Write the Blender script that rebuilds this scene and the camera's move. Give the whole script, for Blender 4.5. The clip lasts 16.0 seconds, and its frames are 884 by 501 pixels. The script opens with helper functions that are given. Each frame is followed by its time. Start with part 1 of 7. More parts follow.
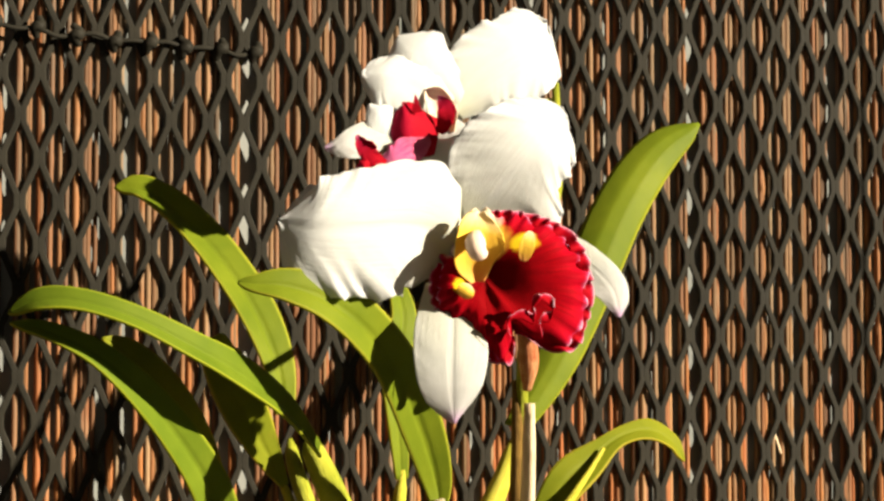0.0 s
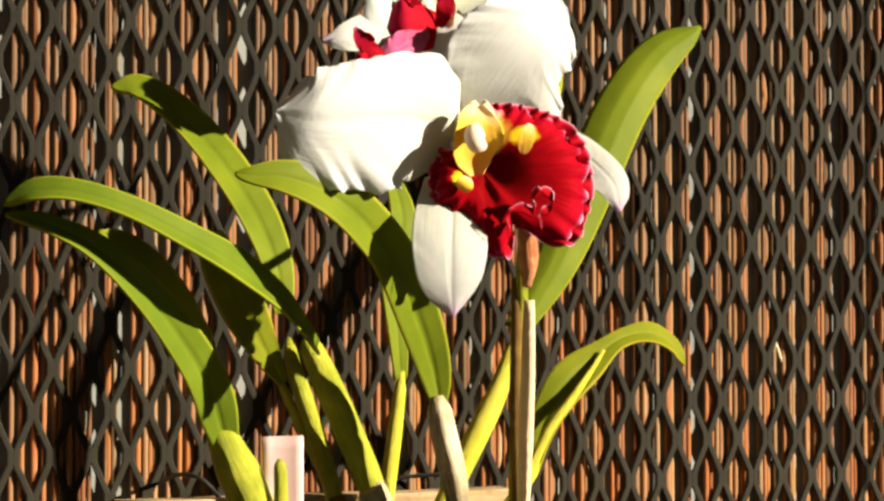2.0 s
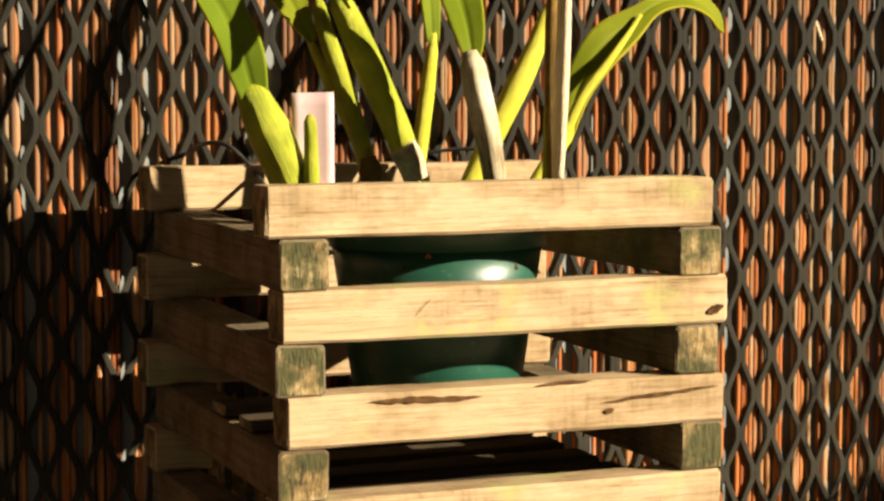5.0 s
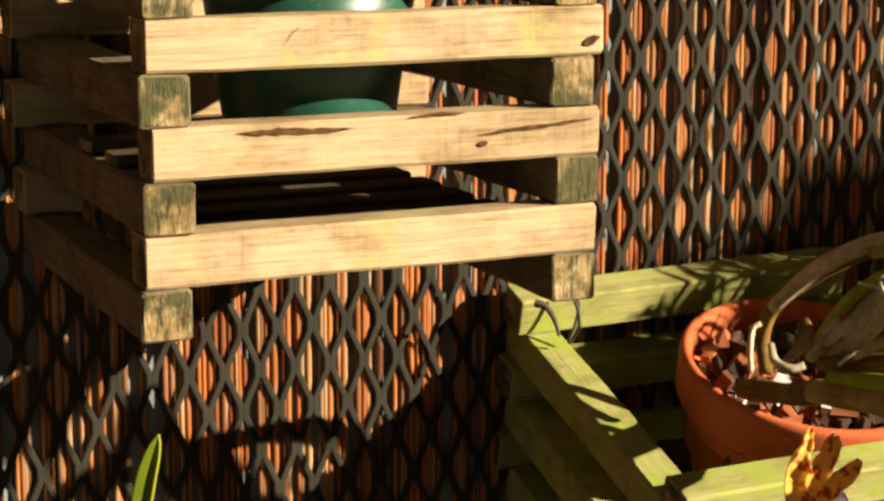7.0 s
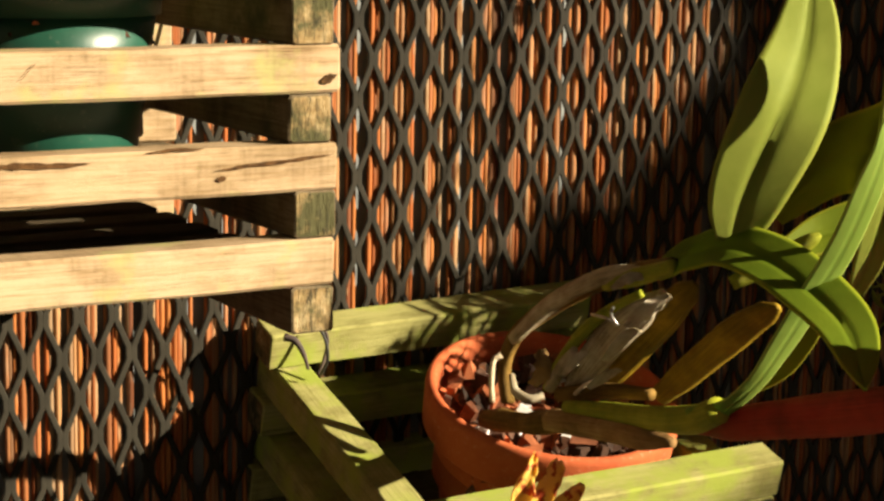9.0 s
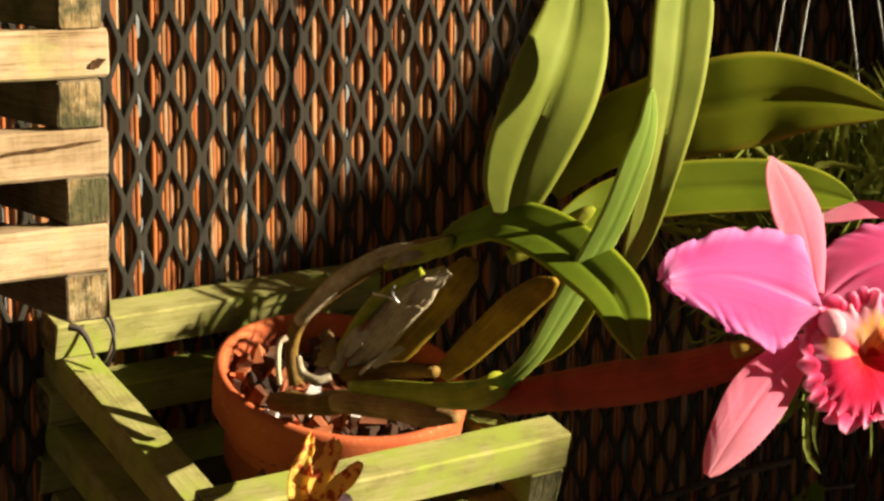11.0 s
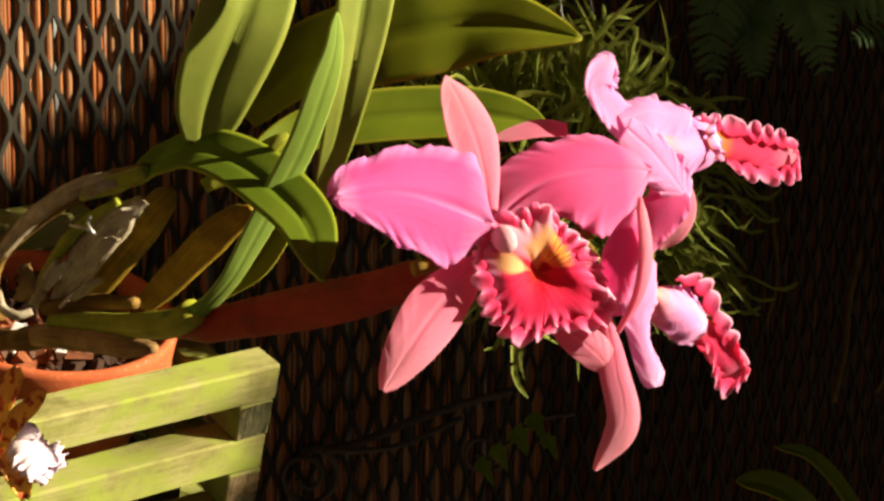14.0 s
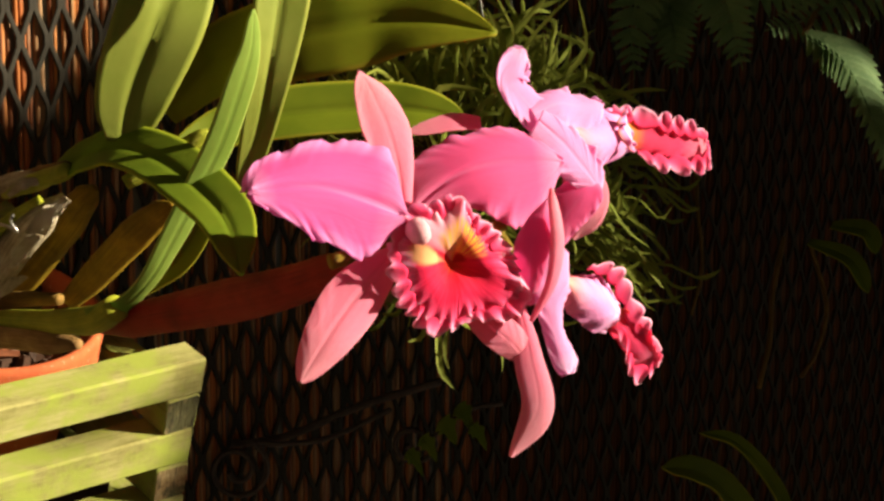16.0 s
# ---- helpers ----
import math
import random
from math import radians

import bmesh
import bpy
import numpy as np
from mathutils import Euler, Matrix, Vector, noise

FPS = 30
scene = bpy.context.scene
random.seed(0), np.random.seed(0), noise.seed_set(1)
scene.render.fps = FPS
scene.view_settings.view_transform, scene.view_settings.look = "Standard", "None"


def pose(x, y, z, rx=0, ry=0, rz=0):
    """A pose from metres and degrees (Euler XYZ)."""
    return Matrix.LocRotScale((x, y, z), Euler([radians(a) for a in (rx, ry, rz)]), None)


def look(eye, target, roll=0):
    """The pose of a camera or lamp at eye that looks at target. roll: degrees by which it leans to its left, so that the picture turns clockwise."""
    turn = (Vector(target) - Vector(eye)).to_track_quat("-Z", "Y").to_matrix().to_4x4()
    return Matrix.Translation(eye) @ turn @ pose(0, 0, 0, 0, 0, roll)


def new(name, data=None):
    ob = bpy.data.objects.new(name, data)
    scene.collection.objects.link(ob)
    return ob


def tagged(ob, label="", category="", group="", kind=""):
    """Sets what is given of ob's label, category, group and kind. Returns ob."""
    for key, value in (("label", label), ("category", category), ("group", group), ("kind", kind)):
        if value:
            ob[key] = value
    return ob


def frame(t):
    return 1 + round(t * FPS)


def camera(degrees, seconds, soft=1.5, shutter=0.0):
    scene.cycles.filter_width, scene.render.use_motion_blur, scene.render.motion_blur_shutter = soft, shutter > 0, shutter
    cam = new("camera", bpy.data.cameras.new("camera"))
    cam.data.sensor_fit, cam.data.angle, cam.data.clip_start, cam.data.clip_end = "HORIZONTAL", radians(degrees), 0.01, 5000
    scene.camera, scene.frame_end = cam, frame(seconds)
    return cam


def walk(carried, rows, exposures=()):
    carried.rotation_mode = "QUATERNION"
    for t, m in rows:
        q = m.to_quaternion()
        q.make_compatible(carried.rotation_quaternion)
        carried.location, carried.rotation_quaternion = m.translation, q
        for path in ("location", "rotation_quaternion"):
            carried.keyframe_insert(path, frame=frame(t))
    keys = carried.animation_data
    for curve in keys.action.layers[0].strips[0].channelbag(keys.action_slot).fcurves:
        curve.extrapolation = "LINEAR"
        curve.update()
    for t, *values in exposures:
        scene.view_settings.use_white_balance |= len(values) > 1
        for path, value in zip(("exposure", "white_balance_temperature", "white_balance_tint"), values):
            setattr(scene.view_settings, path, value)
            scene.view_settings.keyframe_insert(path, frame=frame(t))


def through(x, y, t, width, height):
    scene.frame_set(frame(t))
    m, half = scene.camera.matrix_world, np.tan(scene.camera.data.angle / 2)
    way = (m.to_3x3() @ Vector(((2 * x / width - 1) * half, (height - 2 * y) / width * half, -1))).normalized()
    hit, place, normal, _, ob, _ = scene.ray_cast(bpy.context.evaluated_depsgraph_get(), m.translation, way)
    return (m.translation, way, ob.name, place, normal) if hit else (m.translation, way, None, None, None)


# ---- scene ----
cam = camera(25.14, 16.0, soft=2.7)
PATH = [
    (0, -0.22242, -0.74316, 1.44726, 93.808, 0.075, -22.568),
    (0.5, -0.21872, -0.74123, 1.44418, 93.860, -0.122, -22.610),
    (1, -0.21657, -0.74076, 1.44294, 93.770, 0.008, -22.638),
    (1.5, -0.21700, -0.74019, 1.43788, 93.425, 0.106, -22.647),
    (2, -0.21860, -0.73675, 1.42669, 92.216, 0.121, -22.519),
    (2.5, -0.21907, -0.73430, 1.41854, 91.287, 0.066, -22.314),
    (3, -0.21839, -0.73464, 1.41138, 90.598, 0.080, -22.087),
    (3.2, -0.21837, -0.73529, 1.40899, 90.255, -0.009, -21.981),
    (5.3, -0.21308, -0.71742, 1.38219, 83.858, -0.136, -21.728),
    (5.5, -0.21237, -0.71769, 1.38039, 83.026, -0.299, -21.660),
    (6, -0.21076, -0.71508, 1.37433, 81.328, -0.265, -21.688),
    (6.5, -0.20451, -0.71048, 1.36889, 79.643, -0.295, -22.863),
    (7, -0.19683, -0.71187, 1.36327, 78.795, -0.040, -24.511),
    (7.5, -0.19199, -0.71557, 1.36202, 78.958, -0.162, -26.202),
    (8, -0.18980, -0.72237, 1.36278, 79.266, -0.263, -27.813),
    (8.5, -0.18916, -0.73150, 1.36297, 79.566, -0.716, -29.136),
    (9, -0.18731, -0.73770, 1.36417, 80.010, -0.991, -30.576),
    (9.2, -0.18484, -0.73825, 1.36565, 79.971, -0.973, -31.168),
    (11.3, -0.17077, -0.75314, 1.36078, 79.725, -0.461, -36.527),
    (11.5, -0.16976, -0.75628, 1.35889, 79.793, -0.621, -36.890),
    (12, -0.16594, -0.76046, 1.35618, 79.637, -0.711, -38.044),
    (12.5, -0.16261, -0.76420, 1.35627, 79.439, -0.704, -39.264),
    (13, -0.15896, -0.76636, 1.35340, 79.059, -0.895, -40.276),
    (13.5, -0.15533, -0.76950, 1.35140, 78.696, -0.826, -41.417),
    (14, -0.14844, -0.77274, 1.35099, 78.389, -0.729, -42.590),
    (14.5, -0.14426, -0.77473, 1.35197, 78.311, -0.536, -43.538),
    (15, -0.14468, -0.78163, 1.35206, 78.303, 0.038, -44.454),
    (15.5, -0.14835, -0.78712, 1.35370, 78.196, 0.149, -44.753),
    (16, -0.15014, -0.78764, 1.35292, 78.225, -0.330, -44.439),
]
walk(cam, [(t, pose(x, y, z, rx, ry, rz)) for t, x, y, z, rx, ry, rz in PATH])

# ---- world, sun ----
SUN = Vector((1.05, -1.0, 0.55)).normalized()
world = bpy.data.worlds.new("world")
scene.world = world
world.use_nodes = True
wn = world.node_tree
sky = wn.nodes.new("ShaderNodeTexSky")
sky.sky_type = "NISHITA"
sky.sun_disc = False
sky.sun_elevation = math.asin(SUN.z)
sky.sun_rotation = math.atan2(SUN.x, SUN.y)
wn.nodes["Background"].inputs["Strength"].default_value = 0.0003
wn.links.new(sky.outputs[0], wn.nodes["Background"].inputs["Color"])
sun_data = bpy.data.lights.new("sun", "SUN")
sun_data.energy, sun_data.angle, sun_data.color = 5.0, radians(0.55), (1.0, 0.86, 0.64)
sun = new("sun", sun_data)
sun.matrix_world = look((2, -4, 3), Vector((2, -4, 3)) - SUN)
scene.view_settings.exposure = 1.75


# ---- materials ----
def ramp(nt, fac, stops):
    node = nt.nodes.new("ShaderNodeValToRGB")
    els = node.color_ramp.elements
    while len(els) < len(stops):
        els.new(0.5)
    for el, (p, c) in zip(els, stops):
        el.position, el.color = p, (*c, 1)
    if fac is not None:
        nt.links.new(fac, node.inputs[0])
    return node.outputs[0]


def mixed(nt, fac, a, b, mode="MIX"):
    node = nt.nodes.new("ShaderNodeMix")
    node.data_type, node.blend_type = "RGBA", mode
    for value, socket in ((fac, node.inputs[0]), (a, node.inputs[6]), (b, node.inputs[7])):
        if isinstance(value, bpy.types.NodeSocket):
            nt.links.new(value, socket)
        elif isinstance(value, (int, float)):
            socket.default_value = value
        else:
            socket.default_value = (*value, 1)
    return node.outputs[2]


def maths(nt, op, a, b=0.0, c=0.0):
    node = nt.nodes.new("ShaderNodeMath")
    node.operation = op
    for value, socket in zip((a, b, c), node.inputs):
        if isinstance(value, bpy.types.NodeSocket):
            nt.links.new(value, socket)
        else:
            socket.default_value = value
    return node.outputs[0]


def noised(nt, scale, stretch=(1, 1, 1), detail=4.0, rough=0.55, coords="Object", distort=0.0, offset=None):
    co = nt.nodes.new("ShaderNodeTexCoord")
    mp = nt.nodes.new("ShaderNodeMapping")
    mp.inputs["Scale"].default_value = stretch
    nt.links.new(co.outputs[coords], mp.inputs[0])
    if offset is not None:
        nt.links.new(offset, mp.inputs["Location"])
    tex = nt.nodes.new("ShaderNodeTexNoise")
    tex.inputs["Scale"].default_value = scale
    tex.inputs["Detail"].default_value = detail
    tex.inputs["Roughness"].default_value = rough
    tex.inputs["Distortion"].default_value = distort
    nt.links.new(mp.outputs[0], tex.inputs["Vector"])
    return tex.outputs[0]


def rand_offset(nt, island=False):
    """A shift of the texture, different for each object (or island)."""
    if island:
        r = nt.nodes.new("ShaderNodeNewGeometry").outputs["Random Per Island"]
    else:
        r = nt.nodes.new("ShaderNodeObjectInfo").outputs["Random"]
    comb = nt.nodes.new("ShaderNodeCombineXYZ")
    nt.links.new(maths(nt, "MULTIPLY", r, 7.3), comb.inputs[0])
    nt.links.new(maths(nt, "MULTIPLY", r, 13.7), comb.inputs[1])
    nt.links.new(maths(nt, "MULTIPLY", r, 5.1), comb.inputs[2])
    return r, comb.outputs[0]


def uv(nt):
    co = nt.nodes.new("ShaderNodeTexCoord")
    sep = nt.nodes.new("ShaderNodeSeparateXYZ")
    nt.links.new(co.outputs["UV"], sep.inputs[0])
    return sep.outputs[0], sep.outputs[1]


def material(name, rough=0.5, metal=0.0, sss=0.0, spec=0.5):
    mat = bpy.data.materials.new(name)
    mat.use_nodes = True
    nt = mat.node_tree
    b = nt.nodes["Principled BSDF"]
    b.inputs["Roughness"].default_value = rough
    b.inputs["Metallic"].default_value = metal
    b.inputs["Specular IOR Level"].default_value = spec
    if sss:
        b.inputs["Subsurface Weight"].default_value = sss
        b.inputs["Subsurface Scale"].default_value = 0.003
    return mat, nt, b


def paint(nt, b, colour=None, bump=None, strength=0.3, distance=0.001, rough=None):
    if colour is not None:
        nt.links.new(colour, b.inputs["Base Color"])
    if rough is not None:
        nt.links.new(rough, b.inputs["Roughness"])
    if bump is not None:
        node = nt.nodes.new("ShaderNodeBump")
        node.inputs["Strength"].default_value = strength
        node.inputs["Distance"].default_value = distance
        nt.links.new(bump, node.inputs["Height"])
        nt.links.new(node.outputs[0], b.inputs["Normal"])


def translucent(nt, b, colour, amount):
    """Lets part of the light through a thin sheet."""
    t = nt.nodes.new("ShaderNodeBsdfTranslucent")
    if isinstance(colour, bpy.types.NodeSocket):
        nt.links.new(colour, t.inputs[0])
    else:
        t.inputs[0].default_value = (*colour, 1)
    m = nt.nodes.new("ShaderNodeMixShader")
    m.inputs[0].default_value = amount
    nt.links.new(b.outputs[0], m.inputs[1])
    nt.links.new(t.outputs[0], m.inputs[2])
    nt.links.new(m.outputs[0], nt.nodes["Material Output"].inputs[0])


def weathered_wood(name, pale, mid, dark, moss=None, moss_amount=0.0, along="X"):
    mat, nt, b = material(name, 0.85, spec=0.12)
    r, off = rand_offset(nt)
    st = {"X": (2.2, 70, 70), "Y": (70, 2.2, 70)}[along]
    across = {"X": (150, 5, 5), "Y": (5, 150, 5)}[along]
    grain = noised(nt, 7.5, st, 6, 0.65, offset=off, distort=0.7)
    fine = noised(nt, 20.0, st, 4, 0.7, offset=off)
    saw = noised(nt, 4.0, across, 3, 0.6, offset=off)
    blotch = noised(nt, 26.0, (1, 2, 2), 5, 0.65, offset=off)
    col = ramp(nt, grain, [(0.24, dark), (0.37, mid), (0.56, pale)])
    col = mixed(nt, ramp(nt, fine, [(0.32, (0, 0, 0)), (0.44, (1, 1, 1))]), mixed(nt, 0.5, col, dark, "MIX"), col)
    stain = ramp(nt, blotch, [(0.36, (0.42, 0.38, 0.28)), (0.56, (1, 1, 1))])
    col = mixed(nt, 0.6, col, stain, "MULTIPLY")
    sawn = maths(nt, "MULTIPLY", ramp(nt, saw, [(0.34, (1, 1, 1)), (0.50, (0, 0, 0))]), ramp(nt, blotch, [(0.40, (0.45, 0.45, 0.45)), (0.52, (0.03, 0.03, 0.03))]))
    col = mixed(nt, sawn, col, mixed(nt, 0.6, col, dark))
    col = mixed(nt, 0.25, col, mixed(nt, r, (0.75, 0.70, 0.62), (1, 1, 1)), "MULTIPLY")
    if moss:
        m = noised(nt, 30.0, (1, 1, 1), 5, 0.65, offset=off)
        f = ramp(nt, m, [(0.62 - moss_amount, (0, 0, 0)), (0.78 - moss_amount, (1, 1, 1))])
        col = mixed(nt, f, col, moss)
    paint(nt, b, col, mixed(nt, 0.08, mixed(nt, 0.5, grain, fine), saw), 0.55, 0.0012)
    return mat


wood = weathered_wood("weathered_cedar", (0.405, 0.298, 0.182), (0.325, 0.225, 0.122), (0.0887, 0.0523, 0.0231), (0.29, 0.284, 0.105), 0.07)
# side slats: the same cedar darkened, their shade put into the colour
wood_y_shaded = weathered_wood("weathered_cedar_side_shaded", (0.161, 0.125, 0.0756), (0.112, 0.085, 0.0491), (0.0312, 0.0223, 0.0112), (0.0446, 0.0446, 0.0223), 0.05, "Y")
mossy = weathered_wood("mossy_wood", (0.30, 0.285, 0.105), (0.23, 0.222, 0.07), (0.075, 0.072, 0.02), (0.23, 0.27, 0.045), 0.16)
mossy_y = weathered_wood("mossy_wood_side", (0.30, 0.285, 0.105), (0.23, 0.222, 0.07), (0.075, 0.072, 0.02), (0.23, 0.27, 0.045), 0.16, "Y")

# boards inside the basket: dark wood, the shade in there put into it
shade_dark_wood = weathered_wood("shade_dark_board", (0.075, 0.055, 0.032), (0.05, 0.035, 0.02), (0.016, 0.011, 0.006), (0.03, 0.034, 0.012), 0.08)

end_grain, nt, b = material("end_grain", 0.9, spec=0.2)
r, off = rand_offset(nt)
n1 = noised(nt, 110, (1, 1, 1), 5, 0.65, offset=off)
n2 = noised(nt, 38, (1, 1, 1), 5, 0.7, offset=off)
n3 = noised(nt, 190, (2.4, 2.4, 0.5), 4, 0.7, distort=0.6, offset=off)
col = ramp(nt, n1, [(0.30, (0.08, 0.05, 0.02)), (0.50, (0.22, 0.15, 0.065)), (0.70, (0.36, 0.28, 0.15))])
col = mixed(nt, ramp(nt, n2, [(0.46, (0, 0, 0)), (0.58, (0.9, 0.9, 0.9))]), col, (0.040, 0.044, 0.016))
col = mixed(nt, ramp(nt, n3, [(0.52, (0, 0, 0)), (0.62, (0.85, 0.85, 0.85))]), col, (0.022, 0.020, 0.010))
paint(nt, b, col, n3, 0.9, 0.0016)

plastic_mesh, nt, b = material("grey_plastic_mesh", 0.7, spec=0.10)
n1 = noised(nt, 60, (1, 1, 1), 5, 0.6)
n2 = noised(nt, 900, (1, 1, 1), 3, 0.6)
col = ramp(nt, n1, [(0.3, (0.0088, 0.0082, 0.0060)), (0.7, (0.0185, 0.0170, 0.0128))])
co = nt.nodes.new("ShaderNodeTexCoord")
sep = nt.nodes.new("ShaderNodeSeparateXYZ")
nt.links.new(co.outputs["Object"], sep.inputs[0])
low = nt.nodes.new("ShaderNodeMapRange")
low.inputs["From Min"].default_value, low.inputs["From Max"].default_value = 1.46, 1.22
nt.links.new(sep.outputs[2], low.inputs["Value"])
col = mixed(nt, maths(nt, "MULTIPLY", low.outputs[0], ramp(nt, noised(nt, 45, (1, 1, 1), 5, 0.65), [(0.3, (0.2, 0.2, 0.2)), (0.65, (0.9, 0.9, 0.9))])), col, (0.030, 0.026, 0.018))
paint(nt, b, col, n2, 0.25, 0.0004, ramp(nt, n1, [(0.3, (0.6, 0.6, 0.6)), (0.7, (0.8, 0.8, 0.8))]))

reed_mat, nt, b = material("reed_cane", 0.6, spec=0.15)
r, off = rand_offset(nt)
streak = noised(nt, 5.0, (90, 90, 2.2), 5, 0.65, offset=off)
spots = noised(nt, 45.0, (1, 1, 0.35), 4, 0.6, offset=off)
base = ramp(nt, r, [(0.0, (0.07, 0.022, 0.009)), (0.16, (0.29, 0.078, 0.018)), (0.34, (0.35, 0.13, 0.033)), (0.46, (0.13, 0.036, 0.012)), (0.60, (0.33, 0.17, 0.070)), (0.76, (0.22, 0.145, 0.080)), (0.88, (0.32, 0.095, 0.022)), (1.0, (0.12, 0.060, 0.028))])
col = mixed(nt, ramp(nt, streak, [(0.28, (0, 0, 0)), (0.54, (1, 1, 1))]), mixed(nt, 0.5, base, (0.14, 0.055, 0.022)), base)
col = mixed(nt, ramp(nt, spots, [(0.55, (0, 0, 0)), (0.72, (0.75, 0.75, 0.75))]), col, (0.34, 0.25, 0.155))
col = mixed(nt, ramp(nt, spots, [(0.28, (0.6, 0.6, 0.6)), (0.38, (0, 0, 0))]), col, (0.07, 0.028, 0.012))
# darker, greyer tones mixed in towards the top of the reeds
co = nt.nodes.new("ShaderNodeTexCoord")
sep = nt.nodes.new("ShaderNodeSeparateXYZ")
nt.links.new(co.outputs["Object"], sep.inputs[0])
high = nt.nodes.new("ShaderNodeMapRange")
high.inputs["From Min"].default_value, high.inputs["From Max"].default_value = 1.26, 1.52
nt.links.new(sep.outputs[2], high.inputs["Value"])
upper_grey = maths(nt, "MULTIPLY", high.outputs[0], ramp(nt, noised(nt, 14.0, (3, 3, 0.6), 4, 0.6, offset=off), [(0.3, (0.35, 0.35, 0.35)), (0.6, (0.85, 0.85, 0.85))]))
col = mixed(nt, upper_grey, col, mixed(nt, r, (0.105, 0.064, 0.034), (0.060, 0.049, 0.036)))
paint(nt, b, col, streak, 0.5, 0.0006)

# darker reed colour: the shade along that stretch is put into it
shaded_reed, nt, b = material("shaded_reed_cane", 0.7, spec=0.1)
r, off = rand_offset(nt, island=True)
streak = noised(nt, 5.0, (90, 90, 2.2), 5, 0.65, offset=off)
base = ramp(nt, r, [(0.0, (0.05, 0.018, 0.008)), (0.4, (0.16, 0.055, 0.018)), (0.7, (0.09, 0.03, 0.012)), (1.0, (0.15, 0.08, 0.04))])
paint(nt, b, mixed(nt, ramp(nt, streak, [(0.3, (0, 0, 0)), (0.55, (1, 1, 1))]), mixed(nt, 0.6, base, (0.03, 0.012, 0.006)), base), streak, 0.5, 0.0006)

backing_mat, nt, b = material("grey_backing_board", 0.8)
n1 = noised(nt, 20, (1, 1, 0.2), 4, 0.6)
paint(nt, b, ramp(nt, n1, [(0.3, (0.10, 0.11, 0.11)), (0.7, (0.20, 0.21, 0.20))]), n1, 0.3)

soil_mat, nt, b = material("earth", 0.95)
n1 = noised(nt, 40, (1, 1, 1), 6, 0.7)
paint(nt, b, ramp(nt, n1, [(0.3, (0.00825, 0.005, 0.0027)), (0.7, (0.0275, 0.0175, 0.0099))]), n1, 0.8, 0.01)

black_wire, nt, b = material("black_wire", 0.5)
n1 = noised(nt, 300, (1, 1, 1), 3, 0.6)
paint(nt, b, ramp(nt, n1, [(0.3, (0.012, 0.012, 0.011)), (0.7, (0.03, 0.028, 0.025))]), n1, 0.3, 0.0003)

steel_wire, nt, b = material("steel_wire", 0.35, metal=0.9)
n1 = noised(nt, 300, (1, 1, 1), 3, 0.6)
paint(nt, b, ramp(nt, n1, [(0.3, (0.25, 0.24, 0.22)), (0.7, (0.45, 0.44, 0.42))]))

rusty, nt, b = material("rusty_iron", 0.85)
n1 = noised(nt, 120, (1, 1, 1), 5, 0.7)
paint(nt, b, ramp(nt, n1, [(0.3, (0.03, 0.022, 0.018)), (0.7, (0.09, 0.06, 0.045))]), n1, 0.5, 0.0006)

green_plastic, nt, b = material("green_plastic_pot", 0.38, spec=0.5)
n1 = noised(nt, 35, (1, 1, 1), 5, 0.65)
n2 = noised(nt, 220, (1, 1, 1), 3, 0.6)
col = ramp(nt, n1, [(0.3, (0.007, 0.045, 0.027)), (0.7, (0.013, 0.070, 0.043))])
paint(nt, b, mixed(nt, ramp(nt, n2, [(0.62, (0, 0, 0)), (0.75, (0.35, 0.35, 0.35))]), col, (0.16, 0.17, 0.12)), n2, 0.1, 0.0004)

terracotta, nt, b = material("terracotta", 0.82, spec=0.25)
n1 = noised(nt, 28, (1, 1, 1), 6, 0.65)
n2 = noised(nt, 320, (1, 1, 1), 3, 0.6)
col = ramp(nt, n1, [(0.28, (0.26, 0.050, 0.014)), (0.5, (0.40, 0.088, 0.026)), (0.72, (0.46, 0.125, 0.042))])
col = mixed(nt, ramp(nt, n2, [(0.60, (0, 0, 0)), (0.75, (0.4, 0.4, 0.4))]), col, (0.60, 0.33, 0.20))
paint(nt, b, col, n2, 0.25, 0.0006)


def leaf_material(name, deep, mid, edge, spot, through, amount=0.34, rough=0.38):
    mat, nt, b = material(name, rough, spec=0.05)
    u, v = uv(nt)
    r, off = rand_offset(nt)
    n1 = noised(nt, 32, (1, 1, 1), 5, 0.6, offset=off)
    lines = noised(nt, 6.0, (1.5, 60, 1), 3, 0.6, coords="UV", offset=off)
    col = ramp(nt, n1, [(0.28, deep), (0.68, mid)])
    side = maths(nt, "ABSOLUTE", maths(nt, "SUBTRACT", v, 0.5))
    col = mixed(nt, ramp(nt, lines, [(0.35, (0.35, 0.35, 0.35)), (0.6, (0, 0, 0))]), col, mixed(nt, 0.5, deep, mid))
    col = mixed(nt, ramp(nt, side, [(0.44, (0, 0, 0)), (0.5, (0.85, 0.85, 0.85))]), col, edge)
    n2 = noised(nt, 120, (1, 1, 1), 4, 0.6, offset=off)
    col = mixed(nt, ramp(nt, n2, [(0.70, (0, 0, 0)), (0.78, (0.8, 0.8, 0.8))]), col, spot)
    paint(nt, b, col, lines, 0.18, 0.0008)
    translucent(nt, b, mixed(nt, 0.5, col, through), amount)
    return mat


